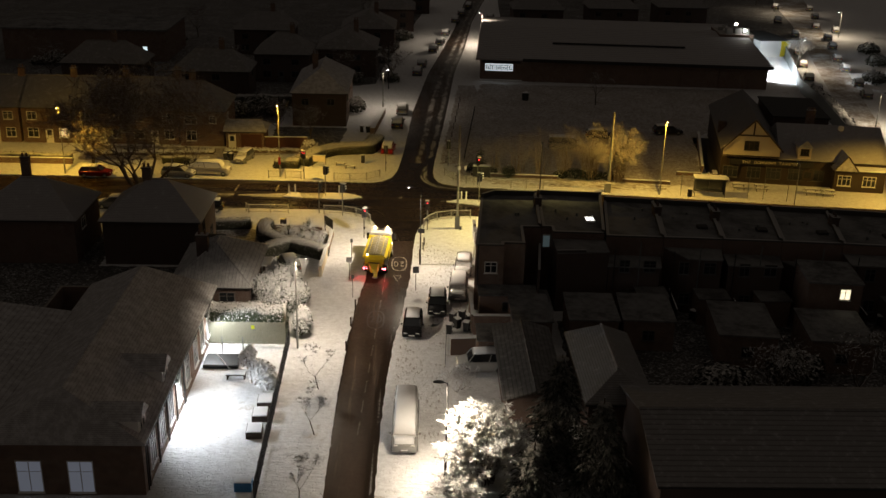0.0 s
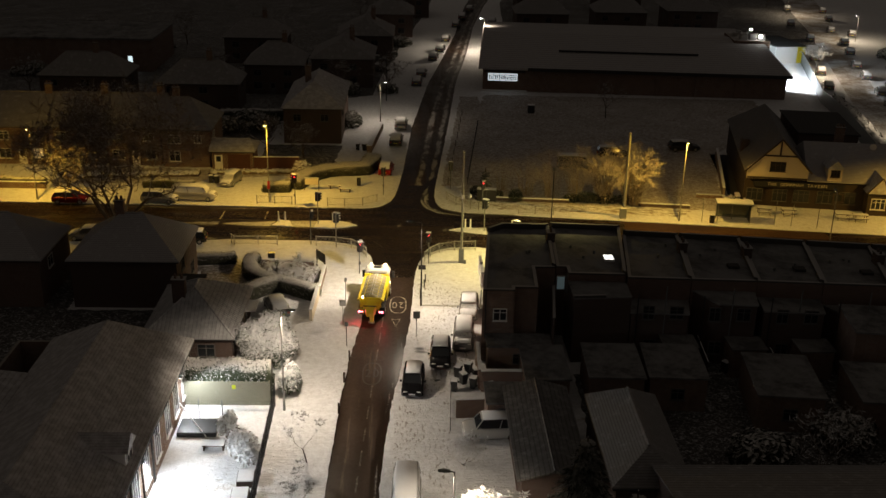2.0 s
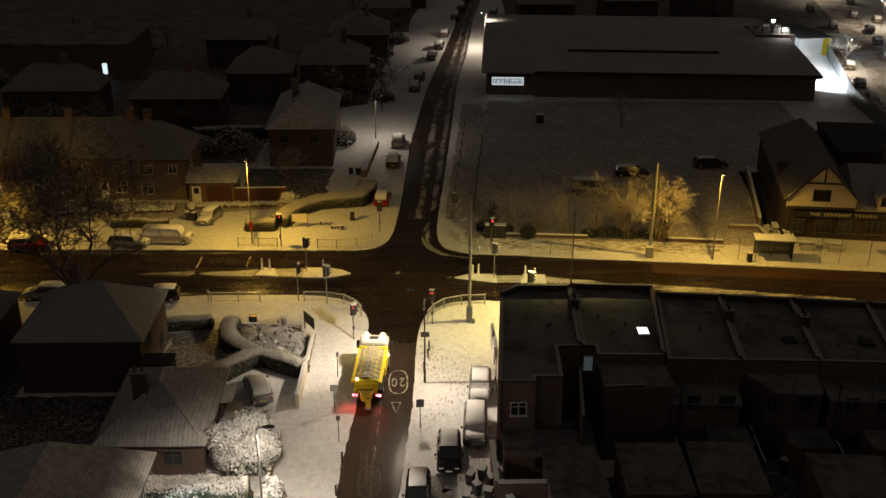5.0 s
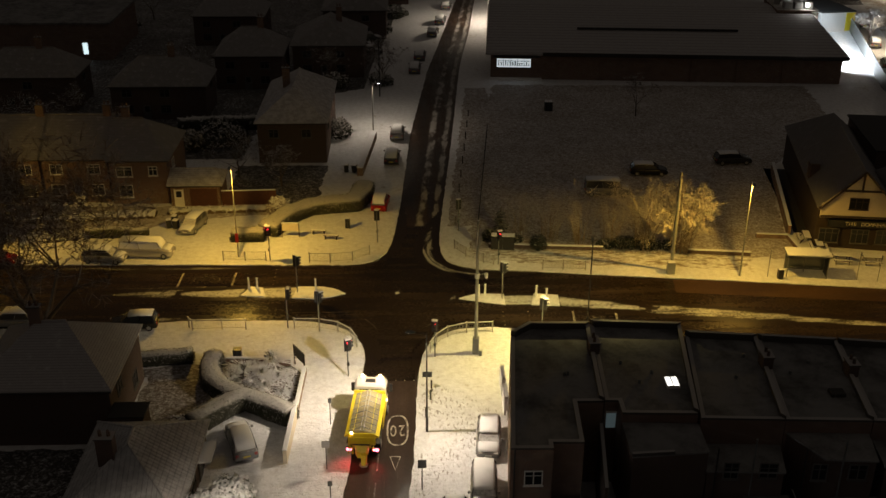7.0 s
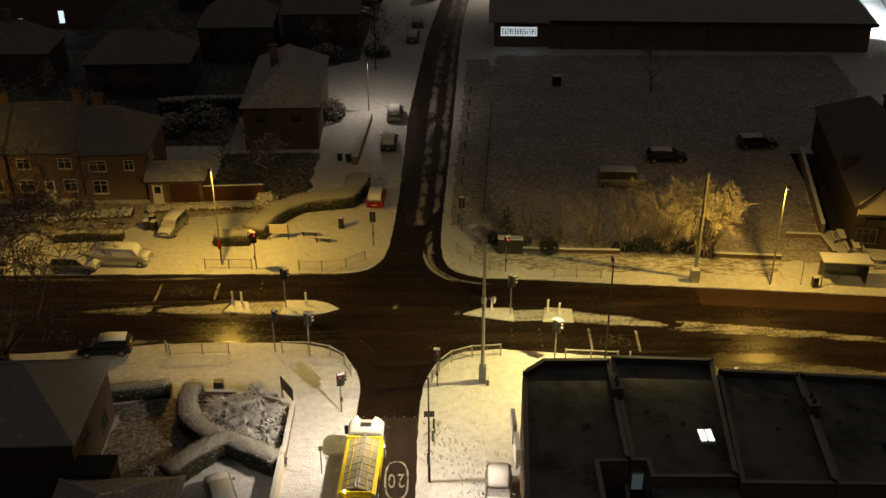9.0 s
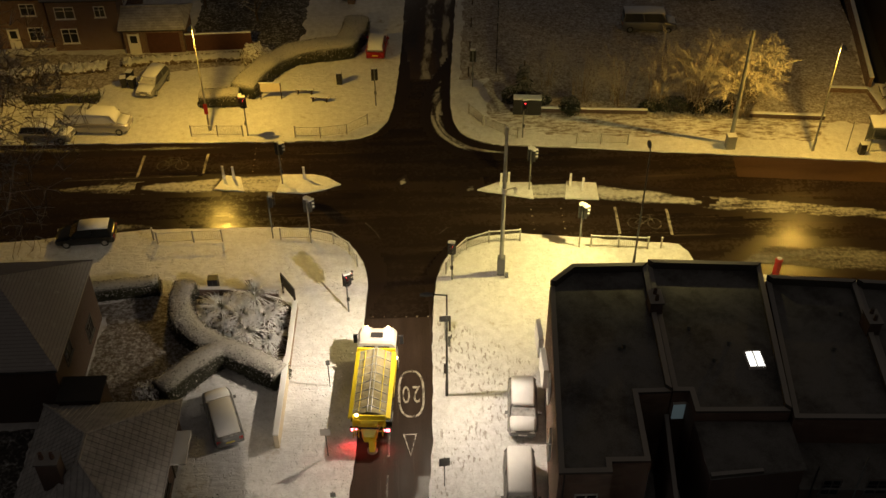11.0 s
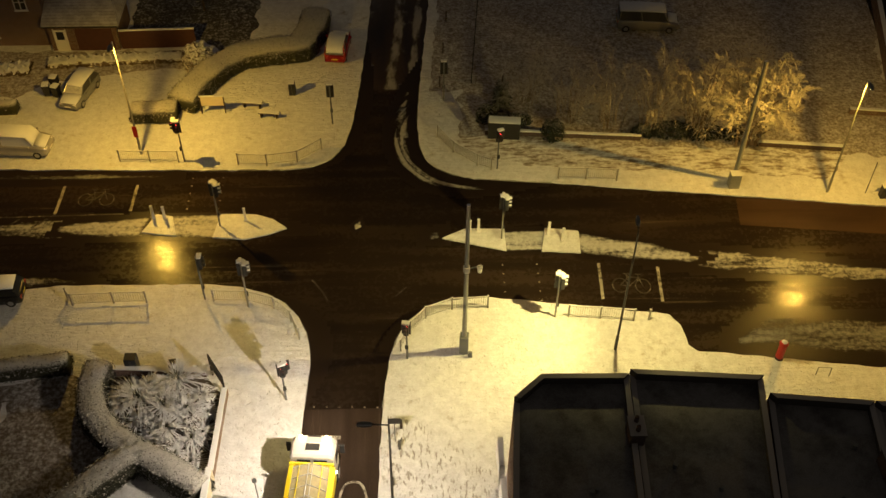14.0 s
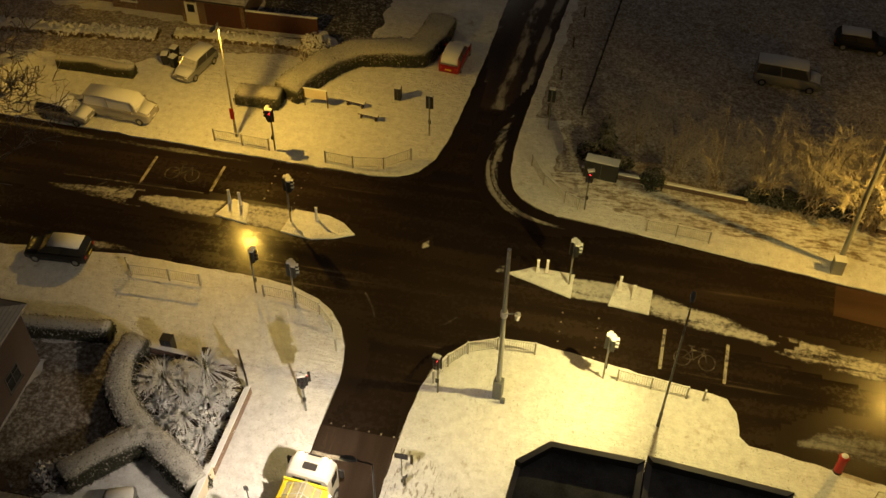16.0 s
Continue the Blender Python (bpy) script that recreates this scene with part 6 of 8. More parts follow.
signal("traffic signal at the far corner, showing red", 9.95, 5.6, 3.8, 20, True, False)
signal("dark traffic signal facing the side street", -2.3, 11.1, 3.6, 180, False, False)
signal("dark traffic signal facing the side street", 6.3, 13.8, 3.6, 180, False, False)


def bollard(x, y, label="pale plastic bollard on the snowy island", h=1.1):
    b = thing("bollard", label, "bollard", x, y, 0.07, 0, "island bollards")
    part("body", loft([[(a * w, b_ * w, z) for a, b_ in ((-1, -0.6), (1, -0.6), (1, 0.6), (-1, 0.6))] for w, z in ((0.12, 0), (0.09, 0.4), (0.075, h))]), M_WHITE, b)
    part("cap", bx(-0.1, 0.1, -0.06, 0.06, h + 0.001, h + 0.08, bev=0.02), M_SNOW, b)


for x, y in ((-14.3, 1.0), (-13.5, 0.9), (-7.9, 0.6), (8.2, -0.9), (7.6, -1.0), (13.0, -1.3), (13.9, -1.9)):
    bollard(x, y)


def guard_rail(pts, group="guard rails"):
    """Steel pedestrian rail: posts at the given places, two rails and thin uprights between them."""
    gr = thing("guard_rail", "steel pedestrian guard rail with snow on its top", "guard rail", pts[0][0], pts[0][1], G, 0, group)
    loc = [(x - pts[0][0], y - pts[0][1]) for x, y in pts]
    for x, y in loc:
        part("post", bx(x - 0.05, x + 0.05, y - 0.05, y + 0.05, 0, 1.14), M_RAIL, gr)
    baluster = None
    for (ax, ay), (cx, cy) in zip(loc, loc[1:]):
        d = math.hypot(cx - ax, cy - ay)
        a = math.degrees(math.atan2(cy - ay, cx - ax))
        for z, t in ((1.02, 0.085), (0.18, 0.05)):
            r = part("rail", bx(0.04, d - 0.04, -t / 2, t / 2, z, z + 0.05), M_RAIL, gr)
            r.matrix_basis = pose(ax, ay, 0, 0, 0, a)
        n = int(d / 0.14)
        for k in range(1, n):
            u = d * k / n
            m = pose(ax, ay, 0, 0, 0, a) @ pose(u, 0, 0)
            if baluster is None:
                baluster = part("baluster", bx(-0.008, 0.008, -0.008, 0.008, 0.22, 1.02), M_RAIL, gr)
                baluster.matrix_basis = m
            else:
                again("baluster", baluster, gr, m)


guard_rail([(-17.7, 7.1), (-15.5, 7.0), (-13.4, 6.9)])
guard_rail([(-9.0, 6.5), (-6.9, 6.35), (-4.7, 6.7), (-3.0, 8.1)])
guard_rail([(5.7, 9.4), (6.8, 7.5), (8.5, 6.0), (9.5, 5.5)])
guard_rail([(14.3, 4.4), (16.3, 4.3), (18.5, 4.1)])
guard_rail([(-18.6, -6.4), (-18.2, -6.9), (-15.6, -6.8), (-13.5, -6.8)])
guard_rail([(-9.2, -6.8), (-7.0, -6.9), (-5.3, -7.5), (-4.1, -8.7), (-3.5, -10.1)])
guard_rail([(2.8, -11.2), (3.4, -9.8), (4.4, -8.6), (6.1, -7.9), (8.4, -7.8)])
guard_rail([(13.5, -8.7), (15.5, -8.9), (17.6, -9.15)])
b = thing("bollard", "short steel bollard at the rail's end", "bollard", 18.6, -9.1, G)
part("body", tb((0, 0, 0), (0, 0, 1.0), 0.07, n=10), M_RAIL, b)


def road_sign(label, x, y, h, w, hh, rz, mat=None, shape="box", post=None):
    s = thing("road_sign", label, "sign", x, y, G, rz, "")
    part("post", tb((0, 0, 0), (0, 0, h), 0.035, n=8), post or M_GREYPOST, s)
    if shape == "round":
        part("plate", tb((0, -0.05, h - 0.3), (0, -0.035, h - 0.3), 0.32, n=24), mat or M_GREYPOST, s)
    else:
        part("plate", bx(-w / 2, w / 2, -0.055, -0.037, h - hh, h), mat or M_GREYPOST, s)
    return s


road_sign("speed sign with a plain grey back", -4.9, -27.0, 2.5, 0.6, 0.6, 0, M_WHITE)
road_sign("speed sign turned away, grey back", 1.9, -29.5, 2.6, 0.6, 0.7, 5, M_GREYPOST)
road_sign("small sign on a slim post", -4.3, -31.4, 2.4, 0.3, 0.4, 0)
road_sign("dark sign plates on a low pole", 2.45, -17.8, 2.3, 0.75, 0.5, 0, M_BLACK)
road_sign("slim post with a small plate", -5.0, -21.5, 2.4, 0.25, 0.4, 10)
road_sign("bus stop flag on a slim pole", 36.2, 2.3, 2.9, 0.4, 0.5, 80, M_WHITE)
road_sign("slim sign post by the kerb", 44.7, 1.4, 3.0, 0.3, 0.4, 80)
road_sign("slim sign post by the kerb", 46.6, 1.0, 2.8, 0.3, 0.4, 80)
road_sign("tall dark sign post by the kerb", 49.5, 0.4, 5.0, 0.35, 0.5, 80, None, "box", M_BLACK)
road_sign("low dark sign on two legs", 2.7, -18.4, 1.0, 0.5, 0.3, 60, M_BLACK)
for k, (x, y) in enumerate(((-3.9, -34.0), (-4.1, -38.0), (-4.2, -43.0), (2.8, -16.9), (2.7, -18.3), (2.3, -20.7))):
    b = thing("bollard", "short dark timber bollard in the snow", "bollard", x, y, G, 0, "timber bollards")
    part("body", bx(-0.07, 0.07, -0.07, 0.07, 0, 0.95, bev=0.01), M_TIMBER, b)
    part("snow_cap", bx(-0.07, 0.07, -0.07, 0.07, 0.952, 1.0, bev=0.015), M_SNOW, b)
for k in range(9):
    y = 15.5 + k * 4.6
    b = thing("verge_post", "short dark verge post in trodden snow", "bollard", 6.0 + 0.09 * (y - 15), y, G, 0, "verge posts")
    part("body", bx(-0.06, 0.06, -0.06, 0.06, 0, 1.0, bev=0.01), M_TIMBER, b)

# shelter, cabinets, bins, boards
bs = thing("bus_shelter", "glazed bus shelter with a snow-laden flat roof", "bus shelter", 40.0, 2.6, G, -8)
for x in (-1.9, 0.0, 1.9):
    for y in (0.75,):
        part("post", bx(x - 0.04, x + 0.04, y - 0.04, y + 0.04, 0, 2.3), M_GREYPOST, bs)
part("post", bx(-1.94, -1.86, -0.7, -0.62, 0, 2.3), M_GREYPOST, bs)
part("post", bx(1.86, 1.94, -0.7, -0.62, 0, 2.3), M_GREYPOST, bs)
part("roof", bx(-2.15, 2.15, -0.95, 0.95, 2.3, 2.42, bev=0.03), M_GREYPOST, bs)
part("roof_snow", bx(-2.12, 2.12, -0.92, 0.92, 2.422, 2.53, bev=0.04), M_SNOW, bs)
part("pane", bx(-1.85, -0.05, 0.74, 0.76, 0.25, 2.2), M_CLEAR, bs)
part("pane", bx(0.05, 1.85, 0.74, 0.76, 0.25, 2.2), M_CLEAR, bs)
part("end_panel", bx(1.89, 1.91, -0.6, 0.7, 0.1, 2.2), M_BLACK, bs)
part("bench", bx(-1.6, 1.5, 0.35, 0.65, 0.5, 0.56), M_GREYPOST, bs)
lb = thing("litter_bin", "black litter bin by the bus shelter", "bin", 37.3, 1.9, G)
part("body", bx(-0.25, 0.25, -0.25, 0.25, 0, 1.0, bev=0.03), M_BLACK, lb)
part("lid", bx(-0.26, 0.26, -0.26, 0.26, 1.002, 1.08, bev=0.03), M_SNOW, lb)


def picnic(x, y, rz):
    t = thing("picnic_table", "timber picnic table with attached benches under snow", "table", x, y, G, rz, "picnic tables before the tavern")
    part("tabletop", bx(-0.9, 0.9, -0.37, 0.37, 0.7, 0.75), M_TIMBER, t)
    part("snow", bx(-0.88, 0.88, -0.35, 0.35, 0.752, 0.83, bev=0.03), M_SNOW, t)
    for s in (-1, 1):
        part("bench", bx(-0.9, 0.9, s * 0.72 - 0.13, s * 0.72 + 0.13, 0.42, 0.46), M_TIMBER, t)
        part("bench_snow", bx(-0.88, 0.88, s * 0.72 - 0.12, s * 0.72 + 0.12, 0.462, 0.53, bev=0.02), M_SNOW, t)
        for x2 in (-0.65, 0.65):
            part("leg", tb((x2, s * 0.7, 0), (x2, s * 0.2, 0.7), 0.04, n=4), M_TIMBER, t)


for x, y in ((44.7, 5.4), (47.6, 5.0), (53.8, 3.6), (55.8, 3.2), (43.4, 8.4), (42.8, 10.4)):
    picnic(x, y, -8 if x > 44 else 80)


def cabinet(label, x, y, w, d, h, rz=0.0, mat=None, snow=True):
    c = thing("street_cabinet", label, "cabinet", x, y, G, rz)
    b = part("body", bx(-w / 2, w / 2, -d / 2, d / 2, 0, h, bev=0.02), mat or M_BLACK, c)
    part("door_seam", bx(-0.01, 0.01, -d / 2 - 0.006, -d / 2 + 0.002, 0.1, h - 0.1), M_GREYPOST, b)
    if snow:
        part("snow_cap", bx(-w / 2, w / 2, -d / 2, d / 2, h + 0.002, h + 0.09, bev=0.03), M_SNOW, c)


cabinet("dark green roadside cabinet under snow", 10.7, 9.3, 2.4, 0.8, 1.5, -6)
cabinet("dark litter bin by the garden wall", -13.4, -12.2, 0.7, 0.6, 1.25, 0, None, False)
cabinet("dark litter bin by the hedge", -10.9, -12.4, 0.5, 0.5, 0.9, 10, None, False)
cabinet("dark recycling bin in the car park", 21.0, 55.0, 1.1, 0.9, 1.3)
cabinet("dark box by the notice board", -5.6, 14.9, 0.5, 0.5, 1.1)
rb = thing("post_box", "red cylindrical post box with a cap of snow", "post box", 26.1, -12.4, G)
part("pillar", tb((0, 0, 0.15), (0, 0, 1.4), 0.24, n=20), M_RED, rb)
part("plinth", tb((0, 0, 0), (0, 0, 0.15), 0.27, n=20), M_BLACK, rb)
part("cap", tb((0, 0, 1.4), (0, 0, 1.55), 0.29, 0.2, 20), M_RED, rb)
part("snow_cap", tb((0, 0, 1.552), (0, 0, 1.62), 0.19, 0.1, 16), M_SNOW, rb)
rk = thing("cycle_stand", "steel hoop cycle stand in the snow", "cycle stand", 28.4, -13.8, G, -5)
for p, q in (((-0.4, 0, 0), (-0.4, 0, 0.75)), ((0.4, 0, 0), (0.4, 0, 0.75)), ((-0.4, 0, 0.75), (0.4, 0, 0.75))):
    part("bar", tb(p, q, 0.025), M_STEEL, rk)
nb = thing("notice_board", "notice board on two posts casting a shadow", "notice board", -11.5, 12.6, G)
for x in (-0.9, 0.9):
    part("post", bx(x - 0.04, x + 0.04, -0.04, 0.04, 0, 1.6), M_TIMBER, nb)
part("board", bx(-0.85, 0.85, -0.03, 0.03, 0.75, 1.55), M_RENDER, nb)
part("snow_cap", bx(-0.95, 0.95, -0.06, 0.06, 1.602, 1.68, bev=0.02), M_SNOW, nb)
bd = thing("sign_board", "black sign board on posts by the garden", "sign", -8.1, -13.5, G, -58)
for x in (-0.9, 0.9):
    part("post", bx(x - 0.05, x + 0.05, -0.05, 0.05, 0, 1.9), M_TIMBER, bd)
part("board", bx(-1.0, 1.0, -0.04, 0.04, 0.9, 1.9), M_BLACK, bd)
for x, y in ((-8.6, 13.3), (-7.2, 12.0)):
    bn = thing("bench", "low timber bench under snow", "bench", x, y, G, -8, "benches on the green")
    part("seat", bx(-0.8, 0.8, -0.2, 0.2, 0.4, 0.46), M_TIMBER, bn)
    part("snow", bx(-0.78, 0.78, -0.18, 0.18, 0.462, 0.52), M_SNOW, bn)
    for s in (-0.6, 0.6):
        part("leg", bx(s - 0.05, s + 0.05, -0.15, 0.15, 0, 0.4), M_TIMBER, bn)


def wheelie(x, y, rz=0.0, mat=None, label="wheeled refuse bin with snow on its lid"):
    b = thing("wheelie_bin", label, "bin", x, y, G, rz, "wheeled bins")
    part("body", loft([[(a * w, c * w * 1.15, z) for a, c in ((-1, -1), (1, -1), (1, 1), (-1, 1))] for w, z in ((0.21, 0.08), (0.28, 0.95))]), mat or M_BLACK, b)
    part("lid", bx(-0.3, 0.3, -0.36, 0.34, 0.952, 1.03, bev=0.02), mat or M_BLACK, b)
    part("snow_cap", bx(-0.27, 0.27, -0.32, 0.3, 1.032, 1.1, bev=0.02), M_SNOW, b)
    for s in (-0.24, 0.24):
        part("wheel", tb((s - 0.03, 0.3, 0.1), (s + 0.03, 0.3, 0.1), 0.1, n=10), M_TYRE, b)


for x, y in ((-24.0, 15.0), (-24.8, 15.2), (-24.4, 16.2), (-5.6, 31.0), (-6.6, 31.2), (5.4, -37.0), (6.3, -36.4), (5.8, -38.2), (6.6, -38.9), (5.0, -39.4), (6.9, -37.4), (8.0, -39.9)):
    wheelie(x, y, random.uniform(-30, 30))
bb = thing("storage_tub", "blue plastic storage tub with snow", "tub", -9.9, -64.2, G)
part("body", bx(-0.6, 0.6, -0.4, 0.4, 0, 0.7, bev=0.04), M_BLUE, bb)
part("snow_cap", bx(-0.58, 0.58, -0.38, 0.38, 0.702, 0.78, bev=0.03), M_SNOW, bb)
for x, y in ((-10.0, -52.5), (-10.1, -54.6), (-10.2, -57.0)):
    pl = thing("planter", "raised timber planter full of snow", "planter", x, y, G, 3, "planters in the yard")
    part("box", bx(-0.6, 0.6, -0.75, 0.75, 0, 0.5, bev=0.02), M_TIMBER, pl)
    part("snow", bx(-0.55, 0.55, -0.7, 0.7, 0.502, 0.6, bev=0.03), M_SNOW, pl)
tm = thing("trampoline_frame", "dark covered frame under a sagging net", "frame", -14.6, -45.6, G)
part("tarpaulin", bx(-1.5, 1.5, -1.1, 1.1, 0.02, 0.4, bev=0.12), M_BLACK, tm)
part("strut", tb((-1.6, 1.2, 1.6), (0.9, -1.4, 0.1), 0.04), M_WHITE, tm)
part("post", tb((1.6, 1.2, 0), (1.6, 1.2, 1.9), 0.04), M_GREYPOST, tm)
part("post", tb((-0.2, 1.3, 0), (-0.2, 1.3, 1.9), 0.04), M_GREYPOST, tm)
mt = thing("yard_table", "low dark table with snow on top", "table", -13.0, -48.2, G)
part("tabletop", bx(-0.8, 0.8, -0.4, 0.4, 0.4, 0.46), M_TIMBER, mt)
part("snow", bx(-0.78, 0.78, -0.38, 0.38, 0.462, 0.54, bev=0.03), M_SNOW, mt)
for x in (-0.7, 0.7):
    part("leg", bx(x - 0.05, x + 0.05, -0.35, 0.35, 0, 0.4), M_TIMBER, mt)


def low_wall(label, pts, h, t, mat, cap=True, name="garden_wall"):
    for (ax, ay), (cx, cy) in zip(pts, pts[1:]):
        d = math.hypot(cx - ax, cy - ay)
        w = thing(name, label, "wall", ax, ay, G, math.degrees(math.atan2(cy - ay, cx - ax)), "garden walls")
        part("wall", bx(0, d, -t / 2, t / 2, -0.05, h), mat, w)
        if cap:
            part("snow_cap", bx(-0.02, d + 0.02, -t / 2 - 0.03, t / 2 + 0.03, h + 0.002, h + 0.1, bev=0.03), M_SNOW, w)


low_wall("pale rendered garden wall with snow along its top", [(-7.75, -20.0), (-7.95, -26.3)], 1.15, 0.3, M_RENDER)
low_wall("low brick garden wall with snow along its top", [(-7.6, -14.2), (-7.75, -19.9)], 0.7, 0.28, M_BRICK_B)
low_wall("low brick garden wall with snow along its top", [(-15.0, -12.5), (-8.9, -12.9)], 0.6, 0.25, M_BRICK)
low_wall("low brick wall with snow at the pavement", [(-8.9, -31.0), (-9.0, -36.0)], 0.8, 0.28, M_BRICK_B)
low_wall("low wall behind the verge with snow on its top", [(9.3, 9.6), (21.0, 8.6)], 0.4, 0.2, M_BRICK_DARK)
low_wall("low forecourt wall with snow on its top", [(37.8, 11.4), (41.1, 11.0), (41.2, 7.6)], 0.45, 0.25, M_BRICK_B)
low_wall("low wall behind the verge with snow on its top", [(29.6, 7.75), (35.9, 7.0)], 0.4, 0.25, M_BRICK_DARK)
low_wall("low brick wall of a front garden", [(-60, 12.4), (-45, 12.2)], 0.8, 0.25, M_BRICK)
low_wall("dark red boarded wall beside the garage", [(-20.1, 21.4), (-14.0, 21.6)], 1.7, 0.15, M_REDWOOD)
low_wall("low wall with snow beside the parked cars", [(-4.9, 30.0), (-3.6, 43.5)], 1.0, 0.7, M_BRICK_B)
low_wall("tall dark boarded fence beside the store yard", [(66.2, 15.6), (72.2, 50.0), (73.6, 65.0), (85.2, 112.0)], 2.4, 0.15, M_GREYPOST, False)
mesh_fence("grey steel railing with white tops by the drive", [(4.5, -45.6), (4.7, -40.6)], 1.1, M_GREYPOST)
low_wall("dark brick wall behind the parked van", [(5.0, -43.6), (7.2, -43.4)], 1.6, 0.25, M_BRICK_B)
mesh_fence("low wire fence on the verge", [(8.6, 16), (11.6, 46)], 0.9, M_BLACK)

# store yard with its floodlit wall and plant
st_y = thing("store_plant", "steel cooling plant on the shop's yard roof", "plant", 67.6, 90.0, G, -4)
for k in range(3):
    part("unit", bx(-2.2 + k * 1.7, -0.9 + k * 1.7, -1.6, 0.2, 6.755, 7.9, bev=0.04), M_STEEL, st_y)
part("deck", bx(-3.6, 3.4, -2.4, 7.0, 0.0, 6.75), M_BRICK_B, st_y)
for k, (x, y) in enumerate(((-2.4, 3.0), (0.6, 3.4), (-1.2, 5.4), (1.9, 0.6))):
    part("duct", bx(x - 0.5, x + 0.5, y - 0.4, y + 0.4, 6.755, 7.5 + 0.2 * (k % 2), bev=0.05), M_STEEL, st_y)
wb = thing("yard_container", "pale container beside the floodlit yard", "container", 78.6, 106.0, G, 10)
part("body", bx(-3.4, 3.4, -6.0, 6.0, 0, 3.5, bev=0.03), M_WHITE, wb)
part("yellow_panel", bx(1.6, 3.38, -6.05, -6.004, 0.1, 3.4), M_PLATE_Y, wb)
part("roof", bx(-3.5, 3.5, -6.1, 6.1, 3.502, 3.7), M_DARKROOF, wb)
spot("yard_floodlight_lamp", 70.6, 79.0, 4.0, 15000, COLD, 128, 0.3, 5, 1.0, 0.1)
for x, y in ((69.6, 96.5), (68.9, 88.0)):
    fl = thing("yard_floodlight", "white floodlight on a short yard mast", "floodlight", x, y, G)
    part("mast", tb((0, 0, 0), (0, 0, 7.4), 0.06), M_GREYPOST, fl)
    part("lens", bx(-0.25, 0.25, -0.3, 0.1, 7.4, 7.7), M_LAMP_WHITE, fl)
spot("yard_floodlight_lamp", 71.6, 94.0, 7.2, 2600, (0.75, 0.9, 1.0), 150, 0.6, 9, 4, 0.1)
tagged(part("lane_road", sheet([(72.6, 40), (78.6, 40), (80.8, 49.8), (92.3, 92.3), (104.6, 138.9), (117, 186), (130, 240), (120, 240), (103.6, 168.6), (98.2, 141), (87.6, 98.3), (75.4, 49.4)], G + 0.008), M_LANE), "snowy side lane with brown wheel ruts", "road", kind="structure")

bf = thing("stop_flag", "red plate clamped to the lamp's column", "sign", -16.3, 7.78, G)
part("plate", bx(-0.16, 0.16, -0.03, -0.01, 1.7, 2.7), M_RED, bf)
part("clamp", bx(-0.12, 0.12, -0.008, 0.2, 2.1, 2.2), M_GREYPOST, bf)

# yards behind the shops
for k in range(6):
    x0 = 20.9 + k * 5.9
    y0 = -31.6 - k * 0.25
    fn = thing("yard_fence", "dark boarded fence dividing back yards", "fence", x0, y0, G, -94, "back yard fences")
    for j in range(3):
        part("panel", bx(j * 1.83, j * 1.83 + 1.8, -0.03, 0.03, 0.05, 1.75), M_TIMBER, fn)
        part("post", bx(j * 1.83 - 0.05, j * 1.83 + 0.05, -0.06, -0.032, 0, 1.85), M_TIMBER, fn)
    part("snow_line", bx(0, 5.46, -0.04, 0.04, 1.752, 1.8), M_SNOW, fn)
    wheelie(x0 + 1.6, y0 - 3.4 - (k % 3) * 0.6, k * 40)

